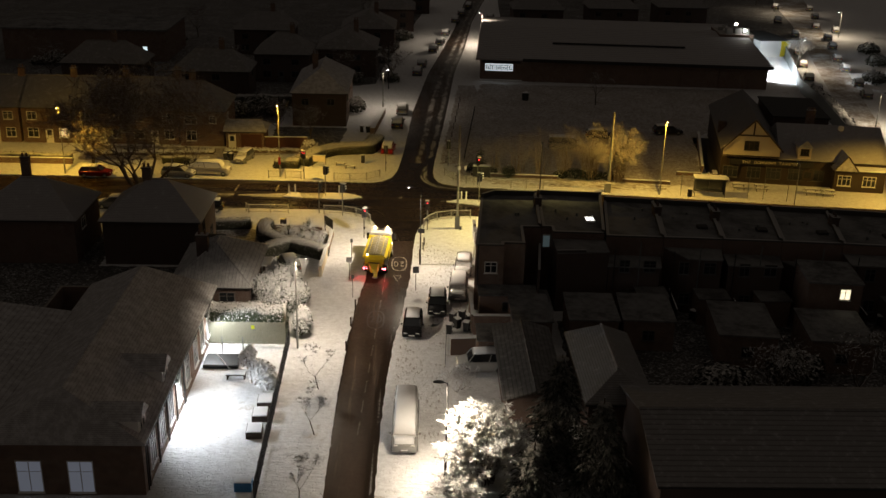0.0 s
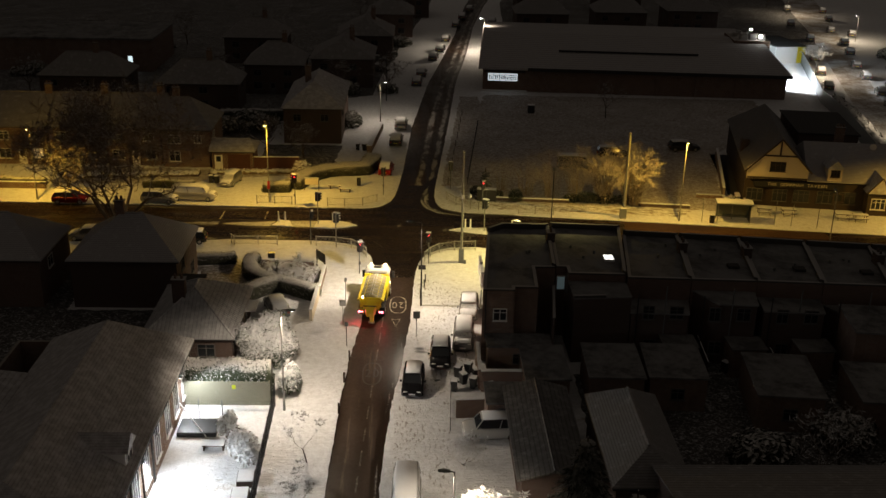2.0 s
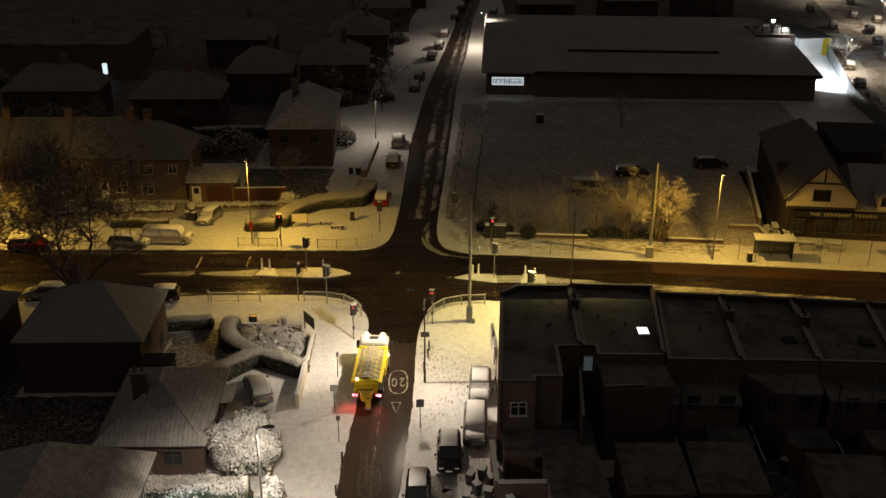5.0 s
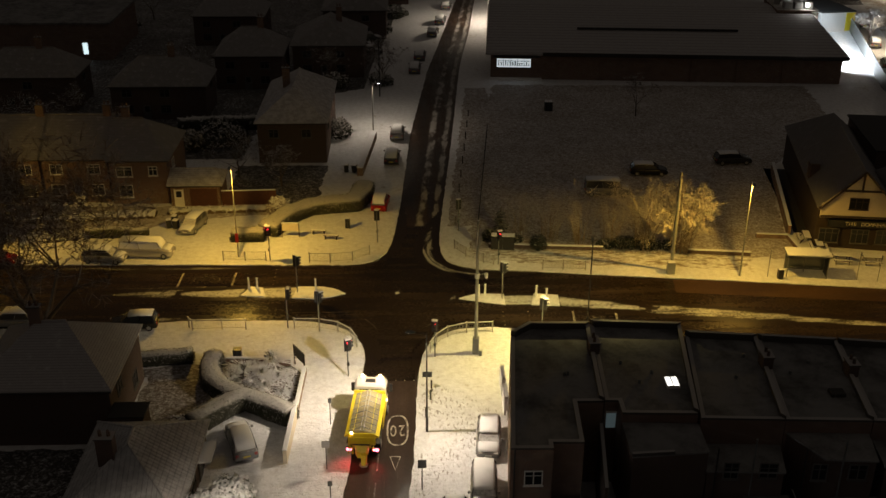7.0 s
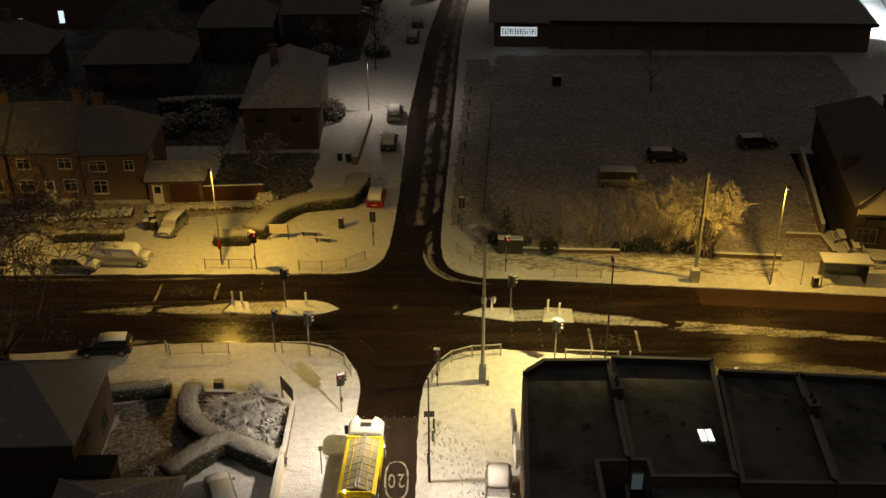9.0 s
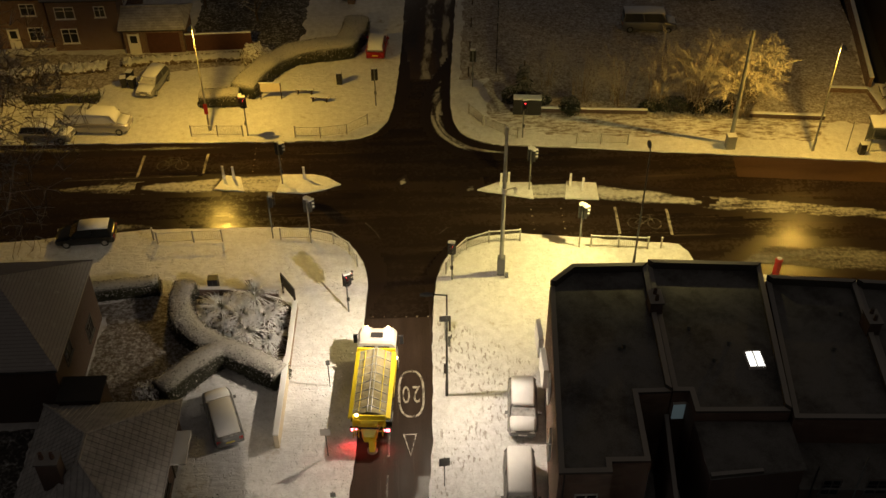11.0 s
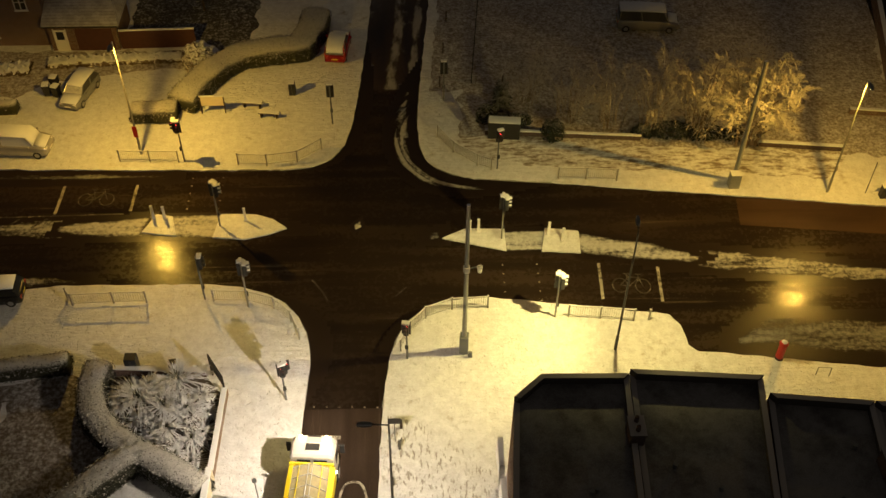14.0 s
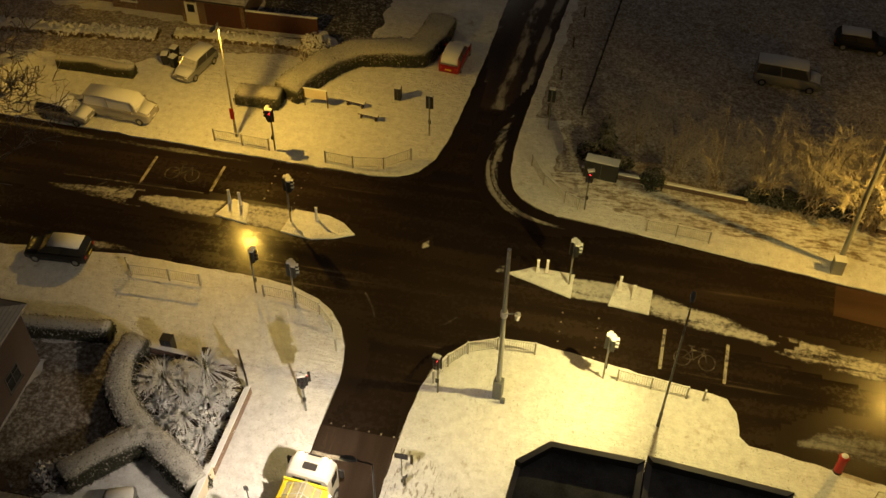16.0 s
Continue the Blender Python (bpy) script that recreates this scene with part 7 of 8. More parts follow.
# ---- vehicles ----
def car(label, x, y, rz, length=4.2, width=1.76, height=1.48, paint=(0.05, 0.05, 0.06), snow="full", kind="hatch", name="car", rear_yellow=True, buried=False):
    """A car with its nose to +x of its own axes."""
    c = thing(name, label, "car" if name == "car" else "van", x, y, G if snow != "road" else ROAD, rz)
    M_P = plain("car_paint", paint, 0.25, 0.3, 0.1, 3, 0)
    L, W, H = length / 2, width / 2, height
    van = kind == "van"

    def ring(px, z0, z1, w):
        return [(px, -w, z0 + 0.06), (px, -w, z1 - 0.14), (px, -w * 0.93, z1 - 0.02), (px, -w * 0.6, z1), (px, w * 0.6, z1), (px, w * 0.93, z1 - 0.02), (px, w, z1 - 0.14), (px, w, z0 + 0.06), (px, w * 0.9, z0), (px, -w * 0.9, z0)]
    belt = 0.92 if not van else 1.1
    part("body", loft([ring(-L, 0.35, belt - 0.12, W * 0.82), ring(-L + 0.08, 0.24, belt - 0.02, W * 0.94), ring(-L + 0.5, 0.2, belt + 0.02, W), ring(0, 0.2, belt + 0.02, W), ring(L - 1.1, 0.2, belt, W), ring(L - 0.5, 0.2, belt - 0.1, W * 0.98), ring(L - 0.12, 0.24, belt - 0.2, W * 0.9), ring(L, 0.35, belt - 0.3, W * 0.78)]), M_P, c, smooth=True)
    rear, front = (-L + 0.1, L - 0.95) if van else ((-L + 0.12, L - 1.05) if kind != "saloon" else (-L + 0.75, L - 1.15))
    tr, tf = rear + (0.12 if van else 0.35), front - (0.5 if van else 0.75)

    def cab(px, z, w):
        return [(px, -w, z), (px, -w * 0.5, z + 0.03), (px, w * 0.5, z + 0.03), (px, w, z), (px, w * 0.9, z - 0.05), (px, -w * 0.9, z - 0.05)]
    bm = bmesh.new()
    lo = [bm.verts.new(p) for p in ((rear, -W * 0.93, belt), (front, -W * 0.9, belt - 0.03), (front, W * 0.9, belt - 0.03), (rear, W * 0.93, belt))]
    hi = [bm.verts.new(p) for p in ((tr, -W * 0.76, H - 0.05), (tf, -W * 0.74, H - 0.06), (tf, W * 0.74, H - 0.06), (tr, W * 0.76, H - 0.05))]
    for k in range(4):
        bm.faces.new((lo[k], lo[(k + 1) % 4], hi[(k + 1) % 4], hi[k]))
    bm.faces.new(hi)
    bmesh.ops.recalc_face_normals(bm, faces=bm.faces)
    part("greenhouse", bm, M_SNOWCRUST if buried else M_GLASS if snow != "full" else M_DUSTED, c, "dark tinted windows" if snow != "full" else "windows dusted with snow")
    part("roof", loft([cab(tr - 0.1, H - 0.07, W * 0.78), cab((tr + tf) / 2, H, W * 0.77), cab(tf + 0.1, H - 0.08, W * 0.75)]), M_P, c, smooth=True)
    for s in (-1, 1):
        for p, q in (((rear, s * W * 0.93, belt), (tr, s * W * 0.77, H - 0.05)), ((front, s * W * 0.9, belt - 0.03), (tf, s * W * 0.75, H - 0.06)), (((rear + front) / 2 - 0.1, s * W * 0.93, belt), ((tr + tf) / 2 - 0.1, s * W * 0.775, H - 0.05))):
            part("pillar", tb(p, q, 0.045, n=5), M_P, c)
        part("mirror", bx(front - 0.35, front - 0.2, s * (W + 0.02) - 0.02 * (1 - s), s * (W + 0.02) + 0.18 * s if s > 0 else s * (W + 0.02) + 0.02, belt, belt + 0.13) if s > 0 else bx(front - 0.35, front - 0.2, -W - 0.18, -W - 0.02, belt, belt + 0.13), M_P, c)
        part("headlight", bx(L - 0.22, L - 0.03, s * W * 0.62 - 0.16, s * W * 0.62 + 0.16, belt - 0.36, belt - 0.22, bev=0.03), M_WHITE, c)
        part("tail_light", bx(-L + 0.0, -L + 0.1, s * W * 0.74 - 0.12, s * W * 0.74 + 0.12, belt - 0.34, belt - 0.1, bev=0.02), M_RED, c)
        for wx in (-L + 0.75, L - 0.8):
            wh = part("wheel", tb((wx, s * (W - 0.2), 0.31), (wx, s * (W + 0.01), 0.31), 0.31, n=18), M_TYRE, c)
            part("rim", tb((wx, s * (W + 0.005), 0.31), (wx, s * (W + 0.02), 0.31), 0.19, n=12), M_STEEL, wh)
    part("rear_plate", bx(-L - 0.012, -L + 0.01, -0.26, 0.26, 0.52, 0.63), M_PLATE_Y if rear_yellow else M_WHITE, c)
    part("front_plate", bx(L - 0.02, L + 0.012, -0.26, 0.26, 0.42, 0.53), M_WHITE, c)
    part("grille", bx(L - 0.06, L + 0.004, -0.4, 0.4, 0.36, 0.4), M_BLACK, c)
    if snow in ("full", "roof", "road"):
        def cap(px, z, w):
            return [(px, -w, z - 0.03), (px, -w * 0.85, z + 0.06), (px, 0, z + 0.09), (px, w * 0.85, z + 0.06), (px, w, z - 0.03)]
        if snow == "roof":
            part("snow_cap", loft([cap(tr - 0.1, H - 0.02, W * 0.72), cap((tr + tf) / 2, H + 0.02, W * 0.74), cap(tf, H - 0.02, W * 0.72)]), M_SNOW, c, "snow on the roof", True)
        else:
            ends = [cap(front - 0.05, belt + 0.12, W * 0.84)] if buried else [cap(tf + 0.24, H - 0.14, W * 0.72)]
            part("snow_cap", loft([cap(rear + 0.05, belt + 0.16, W * 0.8), cap(tr - 0.12, H - 0.03, W * 0.78), cap((tr + tf) / 2, H + 0.03, W * 0.8), cap(tf + 0.1, H - 0.02, W * 0.78)] + ends), M_SNOW, c, "smooth cap of snow", True)
            if not van:
                part("bonnet_snow", loft([cap(front, belt + 0.0, W * 0.88), cap(L - 0.5, belt - 0.07, W * 0.86), cap(L - 0.12, belt - 0.2, W * 0.78)]), M_SNOW, c, "", True)
            else:
                part("bonnet_snow", loft([cap(front + 0.02, belt - 0.02, W * 0.8), cap(L - 0.15, belt - 0.18, W * 0.75)]), M_SNOW, c, "", True)
    return c


car("dark hatchback with cleared windows and snow on its roof", 1.65, -38.7, -93, 4.3, 1.75, 1.5, (0.012, 0.012, 0.014), "roof")
car("black hatchback with snow on its roof", 4.0, -33.8, -92, 4.4, 1.8, 1.5, (0.012, 0.012, 0.014), "roof")
car("white-covered hatchback nose-in by the shop's wall", 6.9, -24.3, -95, 4.2, 1.8, 1.5, (0.3, 0.3, 0.3))
car("white-covered estate car by the shop's wall", 6.15, -30.3, -94, 4.6, 1.85, 1.6, (0.2, 0.2, 0.2), "full", "van")
car("long van wholly covered in snow beside the street", 1.2, -56.4, -91, 7.0, 2.0, 2.1, (0.35, 0.35, 0.34), "full", "van", "van", buried=True)
car("white people carrier with dark windows and snow on its roof", 7.6, -46.2, 183, 4.4, 1.85, 1.8, (0.55, 0.55, 0.53), "roof", "van", "van")
car("hatchback under snow on the drive, yellow plate showing", -11.4, -24.1, 109, 4.4, 1.8, 1.5, (0.28, 0.29, 0.30))
car("dark saloon at the kerb with snow on its roof", -23.5, -6.15, 184, 4.3, 1.78, 1.45, (0.015, 0.015, 0.016), "roof", "hatch")
car("snow-covered car at the kerb", -34.6, -5.4, 180, 4.2, 1.76, 1.48, (0.2, 0.2, 0.2))
car("snow-covered hatchback angled in the forecourt", -22.2, 15.0, -104, 4.1, 1.75, 1.48, (0.25, 0.25, 0.24))
car("snow-covered estate car along the pavement", -25.6, 8.6, -4, 5.4, 1.95, 1.8, (0.45, 0.43, 0.40), "full", "van", buried=True)
car("snow-covered car half under the bare tree", -29.6, 7.4, -6, 4.4, 1.8, 1.5, (0.3, 0.3, 0.3))
car("red car with snow on its roof at the kerb", -40.3, 6.9, 0, 4.2, 1.75, 1.45, (0.16, 0.008, 0.008), "roof")
car("red van-like car with snow on its roof", -2.2, 20.6, 84, 4.0, 1.75, 1.6, (0.35, 0.015, 0.015), "full", "hatch")
car("grey car under snow parked by the hedge", -1.1, 35.2, 87, 4.3, 1.8, 1.5, (0.05, 0.05, 0.055))
car("white car under snow parked by the hedge", -0.5, 44.4, 87, 4.3, 1.8, 1.5, (0.4, 0.4, 0.4))
for x, y, a in ((2.0, 75.5, 86), (2.9, 83.0, 84), (5.4, 99, 82), (7.0, 108, 82), (8.5, 120, 82), (11.5, 140, 82), (13.5, 152, 82), (18.5, 121, 82), (19.5, 131, 82), (20.6, 145, 82), (16.0, 165, 80)):
    car("snow-covered car parked along the dark side street", x, y, a, random.uniform(3.9, 4.5), 1.78, 1.48, (0.15, 0.15, 0.16))
for x, y, a in ((-6.0, 95, 10), (-5.5, 86, 5), (-7.0, 90, 8)):
    car("snow-covered car in a dark front yard", x, y, a, 4.2, 1.76, 1.5, (0.1, 0.1, 0.1))
car("pale van in the car park under thin snow", 24.0, 23.6, -5, 5.2, 1.95, 1.95, (0.3, 0.29, 0.27), "full", "van", "van")
car("dark car in the car park with thin snow on its roof", 30.2, 29.9, -4, 4.5, 1.8, 1.45, (0.02, 0.02, 0.02), "roof")
car("dark car in the car park with thin snow on its roof", 41.5, 33.4, 2, 4.6, 1.8, 1.45, (0.05, 0.05, 0.05), "roof")
for x, y, a in ((79.2, 76.6, 75), (77.2, 66.6, 76), (74.6, 51.5, 78), (82.6, 89.9, 74), (86.4, 104, 74), (97.0, 111.7, 75), (92.6, 97.1, 75), (90.2, 86.2, 76), (103.4, 140.2, 74), (106.4, 134.5, 74), (104.2, 174.9, 74), (96.8, 150, 74), (94.0, 128, 74), (87.2, 72, 76), (84.8, 62, 77), (100.5, 124, 75), (109.5, 158, 74), (113, 172, 74)):
    car("snow-covered car parked along the side lane", x, y, a, random.uniform(4.0, 4.7), 1.8, 1.5, (0.2, 0.19, 0.18), name="car")


def gritter():
    t = thing("gritting_lorry", "yellow gritting lorry with a white cab and lit beacons", "lorry", -2.08, -22.05, ROAD, 85.5)
    # nose to +x
    part("chassis", bx(-3.9, 2.85, -0.45, 0.45, 0.62, 0.95), M_BLACK, t)
    cab = part("cab", loft([[(x, -w, z0), (x, -w, z1 - 0.2), (x, -w + 0.14, z1 - 0.04), (x, -w + 0.35, z1), (x, w - 0.35, z1), (x, w - 0.14, z1 - 0.04), (x, w, z1 - 0.2), (x, w, z0)] for x, w, z0, z1 in ((1.5, 1.14, 0.7, 2.85), (1.62, 1.2, 0.65, 2.98), (2.35, 1.22, 0.6, 3.05), (2.78, 1.2, 0.6, 2.9), (2.97, 1.12, 0.62, 1.7), (3.04, 1.05, 0.65, 1.2))]), M_CABWHITE, t)
    part("windscreen", loft([[(2.84, -1.0, 2.62), (2.84, 1.0, 2.62), (2.79, 1.0, 2.62), (2.79, -1.0, 2.62)], [(2.99, -0.98, 1.75), (2.99, 0.98, 1.75), (2.9, 0.98, 1.75), (2.9, -0.98, 1.75)]]), M_GLASS, cab)
    for s in (-1, 1):
        part("rear_window", bx(1.47, 1.498, s * 0.45 - 0.36, s * 0.45 + 0.36, 2.05, 2.62), M_GLASS, cab)
        part("side_window", bx(1.9, 2.6, s * 1.215 - 0.015, s * 1.215 + 0.015, 1.75, 2.5), M_GLASS, cab)
        part("mirror", bx(2.6, 2.75, s * 1.47 - 0.13, s * 1.47 + 0.13, 1.7, 2.4, bev=0.03), M_BLACK, cab)
        part("mirror_arm", tb((2.65, s * 1.18, 2.45), (2.65, s * 1.45, 2.42), 0.025), M_BLACK, cab)
        part("side_marker", bx(1.25, 1.37, s * 1.27 - 0.05, s * 1.27 + 0.05, 1.75, 1.87), M_BEACON if s < 0 else M_BLACK, t)
        part("beacon", tb((2.6, s * 0.68, 3.03), (2.6, s * 0.68, 3.2), 0.12, 0.1, 14), M_BEACON, cab)
        part("beacon_base", bx(2.38, 2.78, s * 0.68 - 0.3, s * 0.68 + 0.3, 2.97, 3.03), M_CABWHITE, cab)
    part("roof_hatch", bx(1.85, 2.25, -0.38, 0.38, 3.04, 3.09), M_BLACK, cab)
    part("visor", bx(2.79, 3.0, -1.0, 1.0, 2.66, 2.72), M_BLACK, cab)
    # hopper, wider at its top, with a walkway ledge on either flank
    hop = part("hopper", loft([[(-3.9, -0.5, 0.98), (-3.9, -1.0, 2.2), (-3.9, 1.0, 2.2), (-3.9, 0.5, 0.98)], [(1.25, -0.5, 0.98), (1.25, -1.0, 2.3), (1.25, 1.0, 2.3), (1.25, 0.5, 0.98)]]), M_YELLOW, t)
    for s in (-1, 1):
        part("hopper_lip", loft([[(x, s * 0.96, z), (x, s * 1.24, z - 0.1), (x, s * 1.25, z + 0.02), (x, s * 1.0, z + 0.16)] for x, z in ((-3.95, 2.16), (1.3, 2.26))]), M_YELLOW, hop)
        part("flank_panel", loft([[(x, s * 1.2, 1.05), (x, s * 1.25, 1.05), (x, s * 1.26, 2.06), (x, s * 1.2, 2.06)] for x in (-1.3, 1.3)]), M_YELLOW, hop)
        for k in range(8):
            x = -3.6 + k * 0.66
            part("hopper_rib", tb((x, s * 1.12, 2.1), (x, s * 0.56, 1.05), 0.04, n=4), M_YELLOW, hop)
    cover = part("tarpaulin", loft([[(x, -0.98, z), (x, -0.5, z + 0.17 + d), (x, 0, z + 0.26), (x, 0.5, z + 0.17 + d), (x, 0.98, z)] for x, z, d in [(-3.8 + k * 0.36, 2.30 + k * 0.007, -0.035 * (k % 2)) for k in range(15)]], close=False), M_GRIT, hop, "grey ribbed cover sheet")
    for k in range(8):
        x = -3.55 + k * 0.66
        z = 2.33 + (x + 3.8) * 0.02
        for s in (-1, 1):
            part("cover_rib", tb((x, s * 0.99, z), (x + 0.22, 0, z + 0.27), 0.028, n=5), M_STEEL, cover)
    for s in (-0.11, 0.11):
        part("ridge_bar", tb((-3.8, s, 2.6), (1.25, s, 2.7), 0.03), M_STEEL, cover)
    for s in (-0.62, 0.62):
        part("cover_rail", tb((-3.75, s, 2.5), (1.2, s, 2.6), 0.022), M_YELLOW, cover)
    part("front_board", bx(1.27, 1.36, -1.2, 1.2, 1.1, 2.62), M_YELLOW, hop)
    part("rear_board", bx(-3.98, -3.905, -0.98, 0.98, 1.5, 2.42), M_YELLOW, hop)
    # spreader at the back
    sp = part("spreader", loft([[(-3.99, -0.52, 1.0), (-3.99, -0.52, 1.95), (-3.99, 0.52, 1.95), (-3.99, 0.52, 1.0)], [(-4.3, -0.45, 0.85), (-4.3, -0.45, 1.6), (-4.3, 0.45, 1.6), (-4.3, 0.45, 0.85)], [(-4.6, -0.28, 0.75), (-4.6, -0.3, 1.2), (-4.6, 0.3, 1.2), (-4.6, 0.28, 0.75)]]), M_YELLOW, t)
    part("chute", loft([[(-4.5, 0.0, 1.15), (-4.5, -0.42, 1.15), (-4.85, -0.42, 1.15), (-4.85, 0.0, 1.15)], [(-4.65, 0.0, 0.5), (-4.65, -0.42, 0.5), (-5.1, -0.36, 0.45), (-5.1, -0.06, 0.45)]]), M_YELLOW, sp)
    part("spinner", tb((-4.9, -0.2, 0.36), (-4.9, -0.2, 0.43), 0.32, n=18), M_STEEL, sp)
    part("crossbar", bx(-4.4, -4.31, -0.62, 0.62, 1.7, 1.77), M_BLACK, sp)
    lad = part("ladder", tb((-4.4, 0.62, 0.9), (-4.05, 0.62, 2.3), 0.03, n=6), M_YELLOW, t)
    part("ladder_stile", tb((-4.4, 0.95, 0.9), (-4.05, 0.95, 2.3), 0.03, n=6), M_YELLOW, lad)
    for k in range(5):
        part("rung", tb((-4.36 + k * 0.07, 0.62, 1.05 + k * 0.27), (-4.36 + k * 0.07, 0.95, 1.05 + k * 0.27), 0.02, n=6), M_YELLOW, lad)
    for s in (-1, 1):
        part("guard_rail_bar", tb((-4.02, s * 0.95, 2.42), (-4.45, s * 0.8, 1.2), 0.035, n=6), M_YELLOW, sp)
        part("guard_rail_bar", tb((-4.02, s * 0.95, 1.5), (-4.32, s * 0.3, 2.0), 0.03, n=6), M_YELLOW, sp)
    for z in (1.5, 1.85, 2.2):
        part("cross_rail", tb((-4.1 - (2.42 - z) * 0.28, -0.92, z), (-4.1 - (2.42 - z) * 0.28, 0.92, z), 0.03, n=6), M_YELLOW, sp)
    part("work_lamp", tb((-3.98, 0.72, 2.42), (-4.05, 0.72, 2.55), 0.09, n=10), M_BEACON, t)
    part("light_bar", bx(-3.75, -3.62, -1.22, 1.22, 0.72, 1.0), M_BLACK, t)
    for s in (-1, 1):
        part("tail_light", bx(-3.79, -3.752, s * 1.06 - 0.1, s * 1.06 + 0.1, 0.77, 0.97), M_TAIL, t)
        part("brake_light", bx(-3.79, -3.752, s * 0.84 - 0.06, s * 0.84 + 0.06, 0.8, 0.95), M_TAIL, t)
        part("mudguard", bx(-3.3, -1.6, s * 0.98 - 0.25, s * 0.98 + 0.25, 1.04, 1.1), M_BLACK, t)
        part("fuel_tank", bx(-0.7, 0.7, s * 0.85 - 0.28, s * 0.85 + 0.28, 0.5, 0.98, bev=0.06), M_STEEL, t)
        for x, o in ((2.1, 1.08), (-2.4, 1.02)):
            wh = part("wheel", tb((x, s * (o - 0.3 if x < 0 else o - 0.12), 0.5), (x, s * (o + 0.18), 0.5), 0.5, n=22), M_TYRE, t)
            part("rim", tb((x, s * (o + 0.17), 0.5), (x, s * (o + 0.2), 0.5), 0.3, n=16), M_STEEL, wh)
    m = t.matrix_basis
    for s in (-1, 1):
        p = m @ Vector((-3.95, s * 1.05, 0.85))
        la = bpy.data.lights.new("tail_glow", "SPOT")
        la.energy, la.color, la.spot_size, la.spot_blend, la.shadow_soft_size = 42, (1.0, 0.03, 0.03), radians(150), 0.8, 0.08
        ob = new("tail_lamp_light", la)
        ob.matrix_world = look(p, m @ Vector((-8.0, s * 1.1, -0.8)))
        p = m @ Vector((2.6, s * 0.68, 3.42))
        la = bpy.data.lights.new("beacon_light", "POINT")
        la.energy, la.color, la.shadow_soft_size = 22, (1.0, 0.62, 0.25), 0.1
        new("beacon_lamp_light", la).location = p


gritter()

# ---- trees, hedges, shrubs ----
def limb(bm, p, d, length, r, depth, rnd, tips, spread, n=5, droop=0.0, up=0.12):
    """One limb: bent pieces that thin out, then forks."""
    q = p.copy()
    for k in range(3):
        d = (d + Vector((rnd.uniform(-1, 1), rnd.uniform(-1, 1), rnd.uniform(-1, 1) + up * 3 - droop * 3)) * 0.13).normalized()
        e = q + d * (length / 3)
        tube(bm, q, e, r, r * 0.84, n, False)
        q, r = e, r * 0.84
    tips.append((q.copy(), d.copy()))
    if depth == 0:
        return
    for k in range(rnd.choice((2, 3, 3))):
        a = Vector((rnd.uniform(-1, 1), rnd.uniform(-1, 1), rnd.uniform(-0.5, 1) + up)).normalized()
        limb(bm, q, (d * (1 - spread) + a * spread).normalized(), length * rnd.uniform(0.62, 0.85), r * 0.68, depth - 1, rnd, tips, spread, max(3, n - 1), droop, up)


def bare_tree(label, x, y, h, trunk_r, depth, seed, mat_twig=None, forks=4, spread=0.55, first=0.25, stems=1, droop=0.0, twigs=5, name="tree", thick=0.02, clump=0.0, subs=2, reach=0.075):
    rnd = random.Random(seed)
    t = thing(name, label, "tree", x, y, G)
    tr, cr, tips = bmesh.new(), bmesh.new(), []
    for s in range(stems):
        base = Vector((rnd.uniform(-0.3, 0.3), rnd.uniform(-0.3, 0.3), -0.1)) if stems > 1 else Vector((0, 0, -0.1))
        top = base + Vector((rnd.uniform(-0.3, 0.3), rnd.uniform(-0.3, 0.3), h * first))
        tube(tr, base, top, trunk_r, trunk_r * 0.8, 9, False)
        for k in range(forks):
            a = k * math.tau / forks + rnd.uniform(-0.4, 0.4)
            d = Vector((math.cos(a) * 0.8, math.sin(a) * 0.8, rnd.uniform(0.6, 1.3))).normalized()
            limb(cr, top, d, h * 0.25, trunk_r * 0.55, depth, rnd, tips, spread, 6, droop)
    for p, d in tips:
        for k in range(twigs):
            a = Vector((rnd.uniform(-1, 1), rnd.uniform(-1, 1), rnd.uniform(-0.6, 0.9) - droop)).normalized()
            e = p + (d * 0.5 + a).normalized() * rnd.uniform(0.35, 0.9) * h * reach
            tube(cr, p, e, thick, thick * 0.6, 3, False)
            for j in range(subs):
                b = (a + Vector((rnd.uniform(-1, 1), rnd.uniform(-1, 1), rnd.uniform(-0.6, 0.6) - droop))).normalized()
                tube(cr, e, e + b * rnd.uniform(0.15, 0.4) * h * 0.06, thick * 0.8, thick * 0.4, 3, False)
    if clump:
        # lumps of snow caught along the twigs
        for p, d in tips:
            for k in range(5):
                c = p + Vector((rnd.gauss(0, 1), rnd.gauss(0, 1), rnd.gauss(0, 0.8))) * h * 0.035
                a = Vector((rnd.uniform(-1, 1), rnd.uniform(-1, 1), rnd.uniform(-0.5, 0.3))).normalized()
                b = a.cross(Vector((0, 0, 1))).normalized()
                s = clump * rnd.uniform(0.5, 1.3)
                q = [cr.verts.new(c + e) for e in (-a * s, b * s * 0.16, a * s, -b * s * 0.16)]
                fc = cr.faces.new(q)
                fc.normal_update()
                if fc.normal.z < 0:
                    fc.normal_flip()
    part("trunk", tr, M_BARK, t)
    part("crown", cr, mat_twig or M_TWIG, t)
    return t


bare_tree("large bare tree with wide dark limbs", -29.4, -10.6, 20.0, 0.45, 5, 4, M_TWIG_BIG, 6, 0.6, 0.15, twigs=4, thick=0.03, subs=2, reach=0.08)


